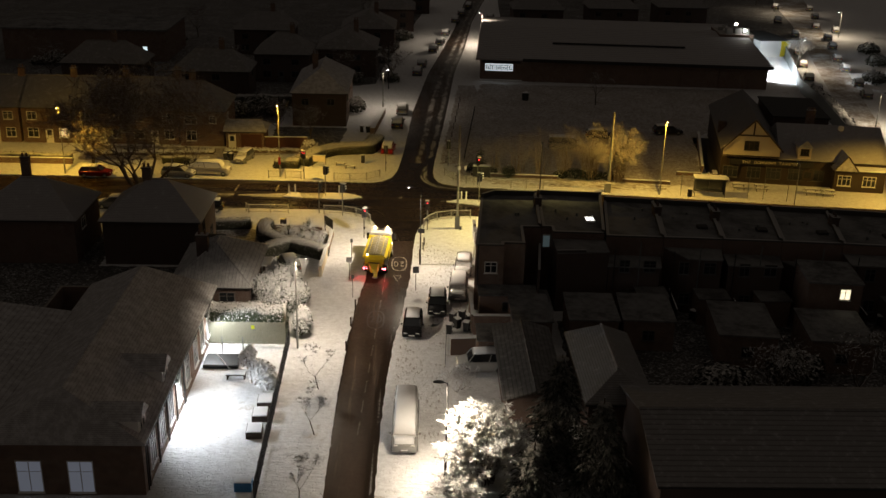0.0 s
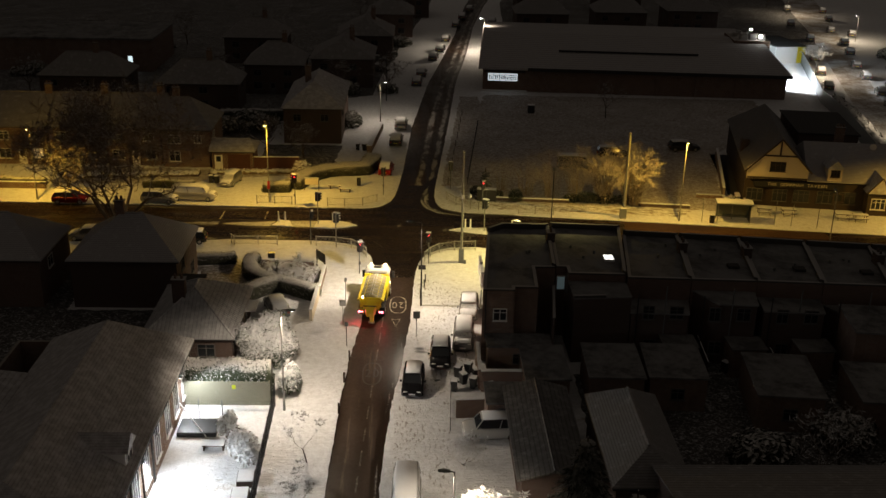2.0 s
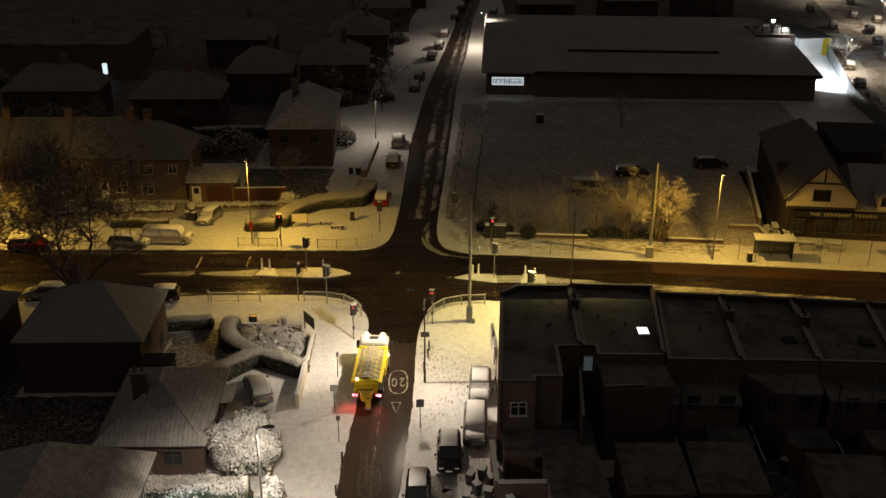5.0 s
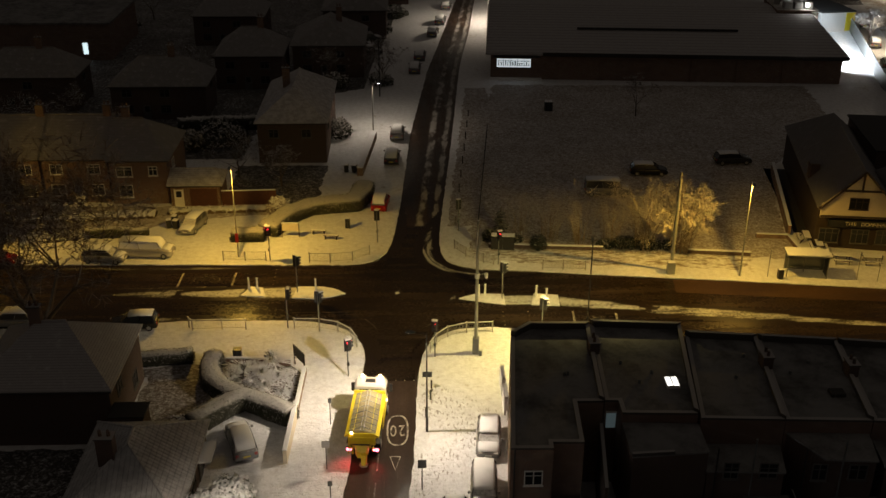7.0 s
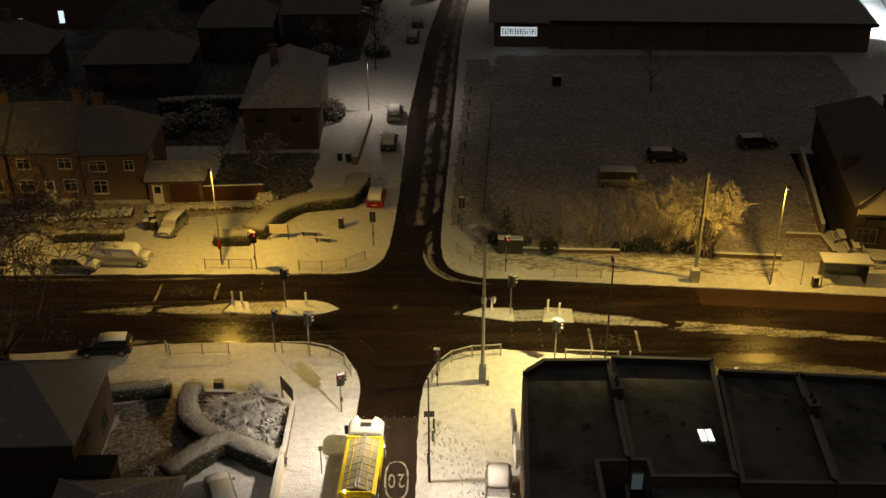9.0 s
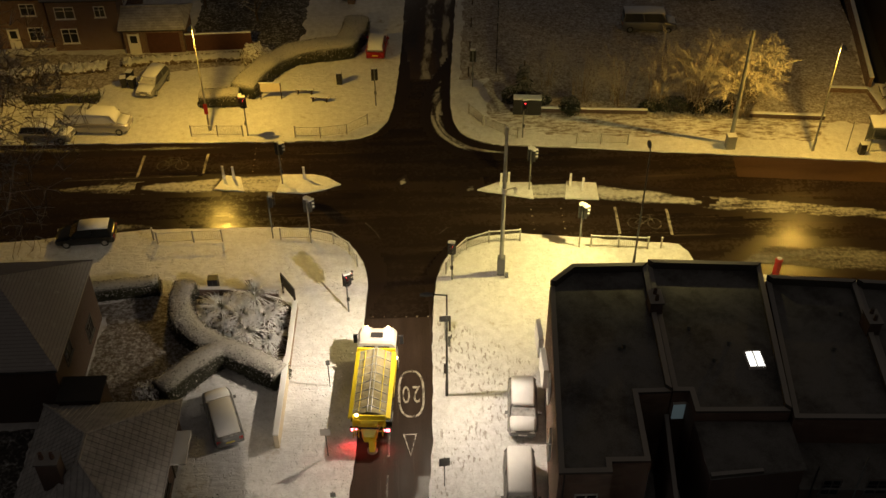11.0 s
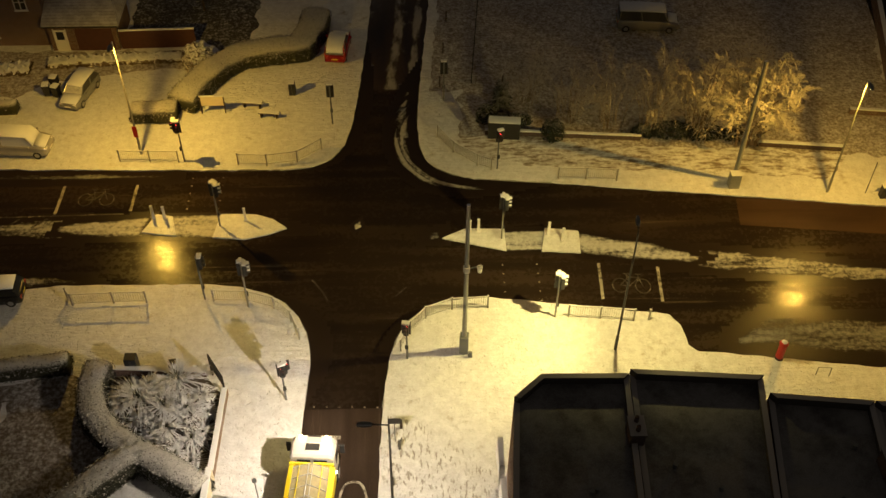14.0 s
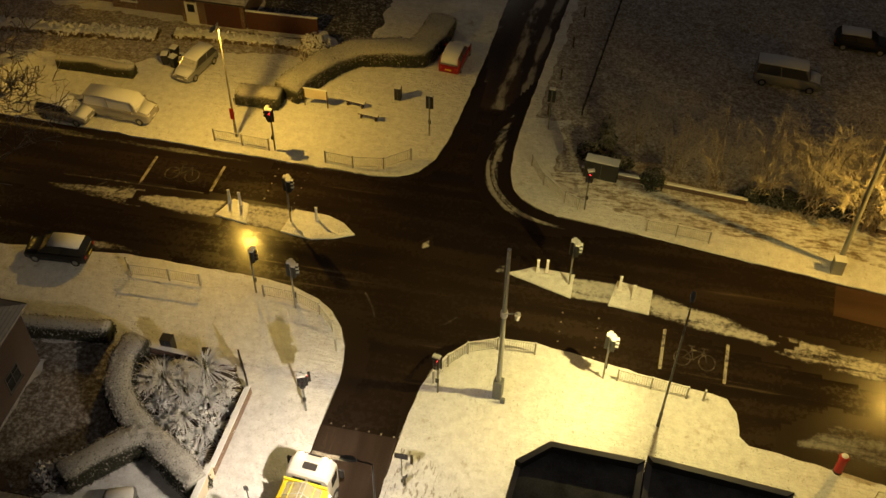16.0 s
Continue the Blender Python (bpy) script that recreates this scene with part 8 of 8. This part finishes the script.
def plume_bush(label, x, y, h, r, stems, seed, mat, name="bamboo_clump", leaf=(0.022, 0.045), long_=(0.28, 0.62), dense=2, rise=0.9, cane=0.022):
    """A tall clump of arching canes, each feathered with narrow leaves that carry snow."""
    rnd = random.Random(seed)
    t = thing(name, label, "tree", x, y, G)
    canes, leaves = bmesh.new(), bmesh.new()
    for k in range(stems):
        a = rnd.uniform(0, math.tau)
        out = r * math.sqrt(rnd.random())
        H = h * rnd.uniform(0.55, 1.0) * (1 - 0.35 * (out / r) ** 2)
        d = Vector((math.cos(a), math.sin(a), 0))
        p = d * out * 0.3 + Vector((0, 0, -0.05))
        q = p
        for j in range(1, 8):
            f = j / 7
            e = d * (out * 0.3 + out * 0.75 * f * f) + Vector((0, 0, H * (1 - (1 - f) ** 1.6)))
            e += Vector((rnd.uniform(-1, 1), rnd.uniform(-1, 1), 0)) * 0.09
            tube(canes, q, e, cane * (1.15 - f), cane * (1.0 - f) + 0.004, 3, False)
            for m in range(1 + dense * j if j > 1 else 0):
                c = q.lerp(e, rnd.random())
                b = rnd.uniform(0, math.tau)
                v = (Vector((math.cos(b), math.sin(b), rnd.uniform(-0.1, 0.9))) + d * 0.35).normalized()
                s = v.cross(Vector((0, 0, 1))).normalized() * rnd.uniform(*leaf)
                L = rnd.uniform(*long_)
                tip = c + v * L + Vector((0, 0, -0.16 * L))
                mid = c + v * L * 0.5
                w = [leaves.verts.new(o) for o in (c, mid + s, tip, mid - s)]
                fc = leaves.faces.new(w)
                fc.normal_update()
                if fc.normal.z < 0:
                    fc.normal_flip()
            q = e
    part("cane", canes, M_BARK if name == "bamboo_clump" else mat, t)
    part("foliage", leaves, mat, t)


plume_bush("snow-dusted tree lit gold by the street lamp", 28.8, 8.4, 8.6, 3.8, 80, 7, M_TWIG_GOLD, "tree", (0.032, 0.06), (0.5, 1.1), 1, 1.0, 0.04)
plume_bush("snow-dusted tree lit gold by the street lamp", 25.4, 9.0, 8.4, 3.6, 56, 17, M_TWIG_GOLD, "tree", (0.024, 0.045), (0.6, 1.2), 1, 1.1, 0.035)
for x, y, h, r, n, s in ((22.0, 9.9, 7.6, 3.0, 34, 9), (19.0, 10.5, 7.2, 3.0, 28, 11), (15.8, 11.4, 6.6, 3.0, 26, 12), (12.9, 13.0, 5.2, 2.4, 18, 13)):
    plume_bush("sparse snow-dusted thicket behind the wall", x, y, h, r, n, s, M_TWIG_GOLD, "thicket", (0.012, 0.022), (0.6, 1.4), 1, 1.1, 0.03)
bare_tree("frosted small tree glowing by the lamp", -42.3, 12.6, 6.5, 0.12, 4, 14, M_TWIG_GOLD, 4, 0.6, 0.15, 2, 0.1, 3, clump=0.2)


plume_bush("tall feathery clump white with snow round a lamp", 6.6, -62.9, 6.4, 3.3, 160, 21, M_PLUME, leaf=(0.03, 0.06), dense=2)
plume_bush("feathery shrub grey with snow beside the pavement", 4.6, -66.6, 3.0, 2.3, 70, 22, M_PLUME)
bare_tree("leafless shrub with snow by the drive", 5.4, -50.0, 3.0, 0.06, 3, 23, M_TWIG, 4, 0.6, 0.1, 3, 0.1, 4)
bare_tree("thin staked sapling with snow on its twigs", -5.7, -57.0, 4.1, 0.045, 3, 31, M_TWIG, 3, 0.28, 0.35, twigs=4, clump=0.08, reach=0.055)
bare_tree("thin staked sapling with snow on its twigs", -6.0, -50.0, 3.9, 0.045, 3, 32, M_TWIG, 3, 0.28, 0.35, twigs=4, clump=0.08, reach=0.055)
bare_tree("thin staked sapling with snow on its twigs", -5.9, -66.0, 3.6, 0.045, 3, 33, M_TWIG, 3, 0.28, 0.35, twigs=4, clump=0.08, reach=0.055)
bare_tree("bare garden tree in the dark", -14.0, 27.0, 5.5, 0.13, 4, 41, M_TWIG_BARE, 4, 0.6, 0.2, twigs=3)
bare_tree("bare garden tree in the dark", -19.5, 30.0, 6.0, 0.13, 4, 42, M_TWIG_BARE, 4, 0.6, 0.2, twigs=3)
bare_tree("bare street tree in the dark", 33.0, 52.0, 6.0, 0.1, 3, 44, M_TWIG_BARE, 4, 0.5, 0.3, twigs=3)
bare_tree("frosted tree lit by a lane lamp", 83.2, 93.5, 6.4, 0.13, 4, 45, M_TWIG, 4, 0.6, 0.2, twigs=5, clump=0.1)
for x, y, s in ((-8.5, 112, 51), (-13, 90, 52), (-11, 66, 53), (-22, 84, 54), (-36, 40, 55), (-50, 44, 56), (33, -50, 57), (30, -53, 58), (38, -52, 59), (46, -54, 60), (-3, 142, 61), (100, 180, 62), (108, 100, 63), (104, 84, 64)):
    bare_tree("bare garden tree in the dark", x, y, 5.5 + (s % 3), 0.12, 3, s, M_TWIG_BARE, 4, 0.6, 0.2, twigs=3)


def leafy(label, x, y, pieces, mat, seed, size=0.14, density=900, name="bush", lobes=None):
    """A shrub of many small leaves round overlapping lobes, with dark stems inside. pieces: (dx, dy, z, rx, ry, rz)."""
    rnd = random.Random(seed)
    t = thing(name, label, "bush", x, y, G)
    bm = bmesh.new()
    for dx, dy, z, rx, ry, rz_ in pieces:
        area = (rx * ry + rx * rz_ + ry * rz_) / 3 * 4 * math.pi
        for k in range(int(area * density / 10)):
            v = Vector((rnd.gauss(0, 1), rnd.gauss(0, 1), rnd.gauss(0, 1))).normalized()
            if v.z < -0.5:
                continue
            f = rnd.uniform(0.84, 1.06) + 0.27 * noise.noise((v.x * 4.5 + dx, v.y * 4.5 + dy, v.z * 4.5 + seed))
            p = Vector((dx + v.x * rx * f, dy + v.y * ry * f, max(0.02, z + v.z * rz_ * f)))
            nrm = (v + Vector((rnd.uniform(-1, 1), rnd.uniform(-1, 1), rnd.uniform(-0.3, 1))) * 0.7).normalized()
            a = nrm.orthogonal().normalized()
            a = Matrix.Rotation(rnd.uniform(0, 6.28), 3, nrm) @ a
            b = nrm.cross(a)
            s = size * rnd.uniform(0.6, 1.4)
            q = [bm.verts.new(p + c) for c in (-a * s, b * s * 0.5 + nrm * s * 0.15, a * s, -b * s * 0.5 + nrm * s * 0.15)]
            fc = bm.faces.new(q)
            fc.normal_update()
            if fc.normal.dot(nrm) < 0:
                fc.normal_flip()
    st = bmesh.new()
    for dx, dy, z, rx, ry, rz_ in pieces:
        for k in range(7):
            e = Vector((dx + rnd.uniform(-0.6, 0.6) * rx, dy + rnd.uniform(-0.6, 0.6) * ry, z + rnd.uniform(0, 0.6) * rz_))
            tube(st, (dx * 0.6, dy * 0.6, -0.05), e, 0.05, 0.02, 5, False)
    tagged(part("stem_rest", st, M_BARK, t), kind="stuff")
    part("foliage", bm, mat, t)
    return t


leafy("big evergreen bush loaded with snow", -10.9, -34.4, [(0, 0, 1.3, 2.3, 1.9, 1.8), (1.1, -0.6, 1.9, 1.5, 1.4, 1.6), (-1.2, 0.4, 2.1, 1.5, 1.4, 1.5), (0.4, 0.9, 2.8, 1.4, 1.3, 1.5)], M_LEAF, 3, 0.13, 1500)
leafy("upright snowy conifer shrub by the lamp", -8.4, -40.2, [(0, 0, 1.2, 0.8, 0.8, 1.4), (0.1, 0.6, 1.4, 0.7, 0.7, 1.3), (0.1, 1.4, 1.0, 0.7, 0.8, 1.2)], M_LEAF, 5, 0.13, 900)
leafy("snow-laden shrub by the yard railings", -10.6, -49.6, [(0, 0, 1.1, 1.1, 1.1, 1.1), (0.5, -0.8, 0.9, 0.8, 0.9, 0.9), (-0.4, 0.7, 1.2, 0.8, 0.8, 0.9)], M_TWIG, 6, 0.14, 700)
leafy("weeping shrub white with snow in the yard", -12.2, -46.9, [(0, 0, 1.1, 0.7, 0.7, 1.0), (0.2, 0.2, 1.6, 0.5, 0.5, 0.7)], M_TWIG, 8, 0.16, 700)
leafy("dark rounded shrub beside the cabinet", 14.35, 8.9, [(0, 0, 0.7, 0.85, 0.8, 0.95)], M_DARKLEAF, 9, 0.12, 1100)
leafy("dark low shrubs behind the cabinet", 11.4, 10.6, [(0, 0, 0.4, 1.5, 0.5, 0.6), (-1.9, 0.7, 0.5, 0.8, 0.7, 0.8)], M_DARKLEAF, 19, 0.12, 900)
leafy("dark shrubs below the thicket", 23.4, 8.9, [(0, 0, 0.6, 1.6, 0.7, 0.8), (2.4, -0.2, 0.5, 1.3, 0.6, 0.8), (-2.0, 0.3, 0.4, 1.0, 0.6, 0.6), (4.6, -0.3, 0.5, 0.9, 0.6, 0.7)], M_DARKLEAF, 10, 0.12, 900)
leafy("rounded bush golden in lamplight", -13.4, 18.6, [(0, 0, 0.9, 1.2, 1.2, 1.2)], M_SHRUB, 11, 0.13, 800)
leafy("snowy shrub by the lawn", -16.4, -22.2, [(0, 0, 0.5, 0.9, 0.9, 0.8), (0.6, 0.8, 0.4, 0.7, 0.7, 0.6)], M_SHRUB, 12, 0.12, 800)
leafy("dark garden shrub under light snow", -8.2, 44.2, [(0, 0, 1.0, 1.5, 1.8, 1.5)], M_HEDGE, 13, 0.16, 500)
for x, y, s in ((-8.0, 93.0, 70), (-5.0, 100.0, 71), (-2.0, 112.0, 72), (-9.0, 101.0, 73), (36, -54, 74), (27, -50, 75), (34, -47.5, 76), (47, -50, 77), (-34, 36, 78), (-44, 38, 79), (-27, 40, 80), (91, 74, 81), (99, 92, 82), (103, 106, 83)):
    leafy("dark garden shrub under light snow", x, y, [(0, 0, 1.0, 2.2, 1.8, 1.5), (1.4, 0.7, 0.8, 1.5, 1.4, 1.1)], M_HEDGE, s, 0.26, 180)


def yucca(x, y, h, seed):
    """A fountain of long narrow blades from a short stem, bent over by snow."""
    rnd = random.Random(seed)
    t = thing("yucca", "spiky yucca with snow on its leaves", "plant", x, y, G, 0, "yuccas in the corner bed")
    z0 = h * 0.3 if h > 1.4 else 0.08
    part("stem", tb((0, 0, 0), (0, 0, z0 + 0.05), 0.09, 0.07, 8), M_BARK, t)
    bm = bmesh.new()
    for k in range(120):
        a, el = rnd.uniform(0, math.tau), rnd.uniform(0.15, 1.5)
        L = h * rnd.uniform(0.5, 0.95)
        d = Vector((math.cos(a), math.sin(a), 0))
        s = d.cross(Vector((0, 0, 1))) * rnd.uniform(0.022, 0.036)
        pts = []
        for q in (0.0, 0.4, 0.75, 1.0):
            pts.append(Vector((0, 0, z0)) + d * L * q * math.cos(el) * (1 + 0.35 * q) + Vector((0, 0, L * q * math.sin(el) * (1.05 - 0.5 * q * q) - 0.22 * L * q * q)))
        rows = [(bm.verts.new(p - s * w), bm.verts.new(p + s * w)) for p, w in zip(pts, (0.7, 1.0, 0.8, 0.15))]
        for u, v in zip(rows, rows[1:]):
            f = bm.faces.new((u[0], u[1], v[1], v[0]))
            f.normal_update()
            if f.normal.z < 0:
                f.normal_flip()
    part("leaf_rosette", bm, M_BLADE, t)


for x, y, h, s in ((-10.4, -13.7, 2.6, 1), (-12.5, -14.9, 2.3, 2), (-11.0, -15.4, 2.0, 3), (-9.6, -15.6, 1.6, 4), (-10.6, -16.9, 1.5, 5), (-9.2, -17.4, 1.4, 6), (-12.4, -16.2, 1.4, 7), (-9.0, -14.4, 1.2, 8), (-13.3, -13.6, 1.1, 9), (-9.0, -19.0, 1.3, 18), (-8.6, -19.9, 1.0, 19), (-10.0, -18.4, 1.1, 10), (-11.6, -13.4, 1.3, 11), (-13.6, -14.9, 1.3, 12), (-8.5, -15.6, 1.0, 13), (-8.6, -17.0, 1.2, 14), (-11.6, -17.1, 1.0, 15), (-12.0, -14.0, 1.5, 16), (-10.3, -14.9, 1.4, 17)):
    yucca(x, y, h, s)


def hedge(label, pts, w, h, seed, mat=None, density=190, size=0.055, name="hedge"):
    """A clipped hedge along a line: lumpy core with leaves over its whole skin and snow on its top."""
    rnd = random.Random(seed)
    t = thing(name, label, "hedge", pts[0][0], pts[0][1], G)
    loc = resample([(x - pts[0][0], y - pts[0][1]) for x, y in pts], 0.5)
    secs, prof = [], ((-1, 0), (-1.04, 0.5), (-0.92, 0.88), (-0.55, 1.0), (0, 1.04), (0.55, 1.0), (0.92, 0.88), (1.04, 0.5), (1, 0))
    n = len(loc)
    for i, (x, y) in enumerate(loc):
        a, b = loc[max(0, i - 1)], loc[min(n - 1, i + 1)]
        d = Vector((b[0] - a[0], b[1] - a[1])).normalized()
        nx, ny = -d.y, d.x
        ring = []
        for j, (u, z) in enumerate(prof):
            g = 1 + 0.22 * noise.noise(((x + pts[0][0]) * 0.8, (y + pts[0][1]) * 0.8, j * 0.6 + seed))
            hh = h * (1 + 0.16 * noise.noise(((x + pts[0][0]) * 0.5, (y + pts[0][1]) * 0.5, seed + 9.0)))
            ring.append((x + nx * u * w / 2 * g, y + ny * u * w / 2 * g, z * hh))
        secs.append(ring)
    core = loft(secs)
    bm = bmesh.new()
    for f in core.faces:
        nr = f.normal.copy()
        if nr.z < -0.5:
            continue
        vs = [v.co.copy() for v in f.verts]
        for k in range(int(f.calc_area() * density + rnd.random())):
            u, w_ = rnd.random(), rnd.random()
            p = vs[0].lerp(vs[1], u).lerp(vs[3].lerp(vs[2], u), w_) if len(vs) == 4 else vs[0].lerp(vs[1], u).lerp(vs[2], w_)
            nrm = (nr + Vector((rnd.uniform(-1, 1), rnd.uniform(-1, 1), rnd.uniform(-0.6, 1))) * 0.6).normalized()
            a = Matrix.Rotation(rnd.uniform(0, 6.28), 3, nrm) @ nrm.orthogonal().normalized()
            b = nrm.cross(a)
            s = size * rnd.uniform(0.6, 1.4)
            p += nr * rnd.uniform(0.0, 0.16)
            q = [bm.verts.new(p + e) for e in (-a * s, b * s * 0.55, a * s, -b * s * 0.55)]
            fc = bm.faces.new(q)
            fc.normal_update()
            if fc.normal.dot(nrm) < 0:
                fc.normal_flip()
    part("core", core, mat or M_HEDGE, t, smooth=True)
    tagged(part("leaf_cover", bm, mat or M_HEDGE, t), kind="stuff")


hedge("curving hedge thick with snow round the corner bed", [(-15.2, -12.4), (-15.4, -14.2), (-14.9, -16.0), (-13.6, -17.5), (-12.1, -18.6)], 1.6, 1.3, 1)
hedge("hedge thick with snow over the parked car", [(-15.4, -22.2), (-14.3, -20.9), (-13.0, -19.5), (-11.8, -18.8), (-10.2, -19.7), (-8.0, -21.2)], 1.5, 1.35, 2)
hedge("dark garden hedge along the pavement", [(-31.0, -13.0), (-22.4, -12.6), (-17.2, -12.0)], 1.0, 1.1, 3)
hedge("tall hedge with snow above the board fence", [(-18.6, -40.3), (-14.0, -40.3), (-9.8, -40.5)], 1.9, 3.1, 4, M_TALLHEDGE, 120, 0.085)
hedge("dark clipped hedge curving beside the green", [(-14.0, 13.0), (-12.9, 15.6), (-11.8, 17.6), (-10.2, 19.2), (-7.9, 19.9), (-5.2, 20.2), (-4.4, 22.5), (-4.2, 25.0)], 2.3, 1.4, 5)
hedge("dark box hedge topped with snow", [(-17.6, 12.2), (-14.2, 12.2)], 1.5, 1.15, 6)
hedge("low front-garden hedge with snow", [(-33.0, 13.2), (-26.6, 13.2)], 0.9, 1.0, 7, None, 24)
hedge("low front-garden hedge with snow", [(-60.0, 14.2), (-45.5, 13.4)], 1.0, 1.0, 8, None, 18, 0.14)
hedge("low straggling shrubs before the terrace", [(-44.0, 17.0), (-34.0, 17.8), (-27.0, 18.6)], 1.3, 0.45, 9, M_SHRUB, 30, 0.2)
hedge("straggling shrubs before the red wall", [(-25.6, 19.2), (-20.0, 19.6), (-15.0, 19.8)], 1.0, 0.4, 10, M_SHRUB, 30, 0.2)
hedge("dark overgrown hedge beside the side lane", [(67.8, 17), (73.6, 49), (75.2, 62)], 1.6, 1.9, 11, None, 6, 0.3)
hedge("dark garden hedge under thin snow", [(-30, 47), (-19, 48)], 1.2, 1.8, 12, None, 8, 0.25)


def conifer(x, y, h, r, seed):
    rnd = random.Random(seed)
    t = thing("conifer", "dark drooping conifer with snow on its boughs", "tree", x, y, G)
    part("trunk", tb((0, 0, -0.1), (0, 0, h), 0.28, 0.04, 8), M_BARK, t)
    bm = bmesh.new()
    z = 0.5
    while z < h - 0.3:
        rr = r * (1 - z / h) ** 0.8
        for k in range(int(7 + rr * 4)):
            a = rnd.uniform(0, math.tau)
            L = rr * rnd.uniform(0.7, 1.1)
            d = Vector((math.cos(a), math.sin(a), 0))
            s = d.cross(Vector((0, 0, 1)))
            prev = Vector((0, 0, z))
            for j in range(1, 6):
                f = j / 5
                p = Vector((0, 0, z)) + d * L * f + Vector((0, 0, 0.25 * L * f - 0.55 * L * f * f))
                for m in range(5):
                    q = prev.lerp(p, rnd.random())
                    side_ = s * rnd.choice((-1, 1)) * rnd.uniform(0.15, 0.42) * (1.1 - f * 0.5)
                    tip = q + side_ + d * 0.22 + Vector((0, 0, -rnd.uniform(0.02, 0.22)))
                    b = d * 0.07
                    v = [bm.verts.new(c) for c in (q - b, q + b, tip + b * 0.6, tip - b * 0.4)]
                    fc = bm.faces.new(v)
                    fc.normal_update()
                    if fc.normal.z < 0:
                        fc.normal_flip()
                prev = p
        z += 0.33
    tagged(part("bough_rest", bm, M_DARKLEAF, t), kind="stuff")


conifer(12.0, -61.6, 9.4, 4.0, 1)
conifer(14.6, -64.4, 7.6, 3.2, 2)
conifer(9.9, -66.0, 5.2, 2.8, 4)
conifer(10.7, 12.4, 3.4, 1.0, 3)

# dark garden trees among the far houses
grd = random.Random(77)
for k in range(34):
    x, y = (grd.uniform(-75, -20), grd.uniform(36, 125)) if k < 24 else (grd.uniform(-12, -2), grd.uniform(58, 150))
    if any(a - 1.5 < x < b + 1.5 and c - 1.5 < y < d + 1.5 for a, b, c, d in ((-17.6, -9.2, 34, 52), (-17, -6, 72, 84), (-14, -3, 96, 108), (-9, 1, 124, 136), (-40, -27, 52, 60), (-28, -18, 66, 76), (-60, -46, 56, 64), (-36, -24, 92, 102), (-81, -47, 82, 102), (-64, -25, 22, 33))):
        continue
    if grd.random() < 0.55:
        bare_tree("bare garden tree in the dark", x, y, grd.uniform(5, 9), 0.13, 3, 200 + k, M_TWIG_BARE, 4, 0.6, 0.2, twigs=4)
    else:
        w = grd.uniform(1.2, 2.6)
        leafy("dark garden shrub under light snow", x, y, [(0, 0, w * 0.5, w, w * 0.8, w * 0.8), (w * 0.7, 0.5, w * 0.4, w * 0.7, w * 0.7, w * 0.6)], M_HEDGE, 300 + k, 0.24, 160)

# tufts and low growth in the corner bed
for k, (x, y, w) in enumerate(((-9.4, -16.5, 0.7), (-11.9, -16.3, 0.6), (-8.6, -14.9, 0.5), (-13.4, -14.2, 0.5), (-10.7, -17.7, 0.5))):
    leafy("brown straggling shrub dusted with snow", x, y, [(0, 0, 0.35, w, w * 0.8, 0.5)], M_SHRUB, 400 + k, 0.1, 900)
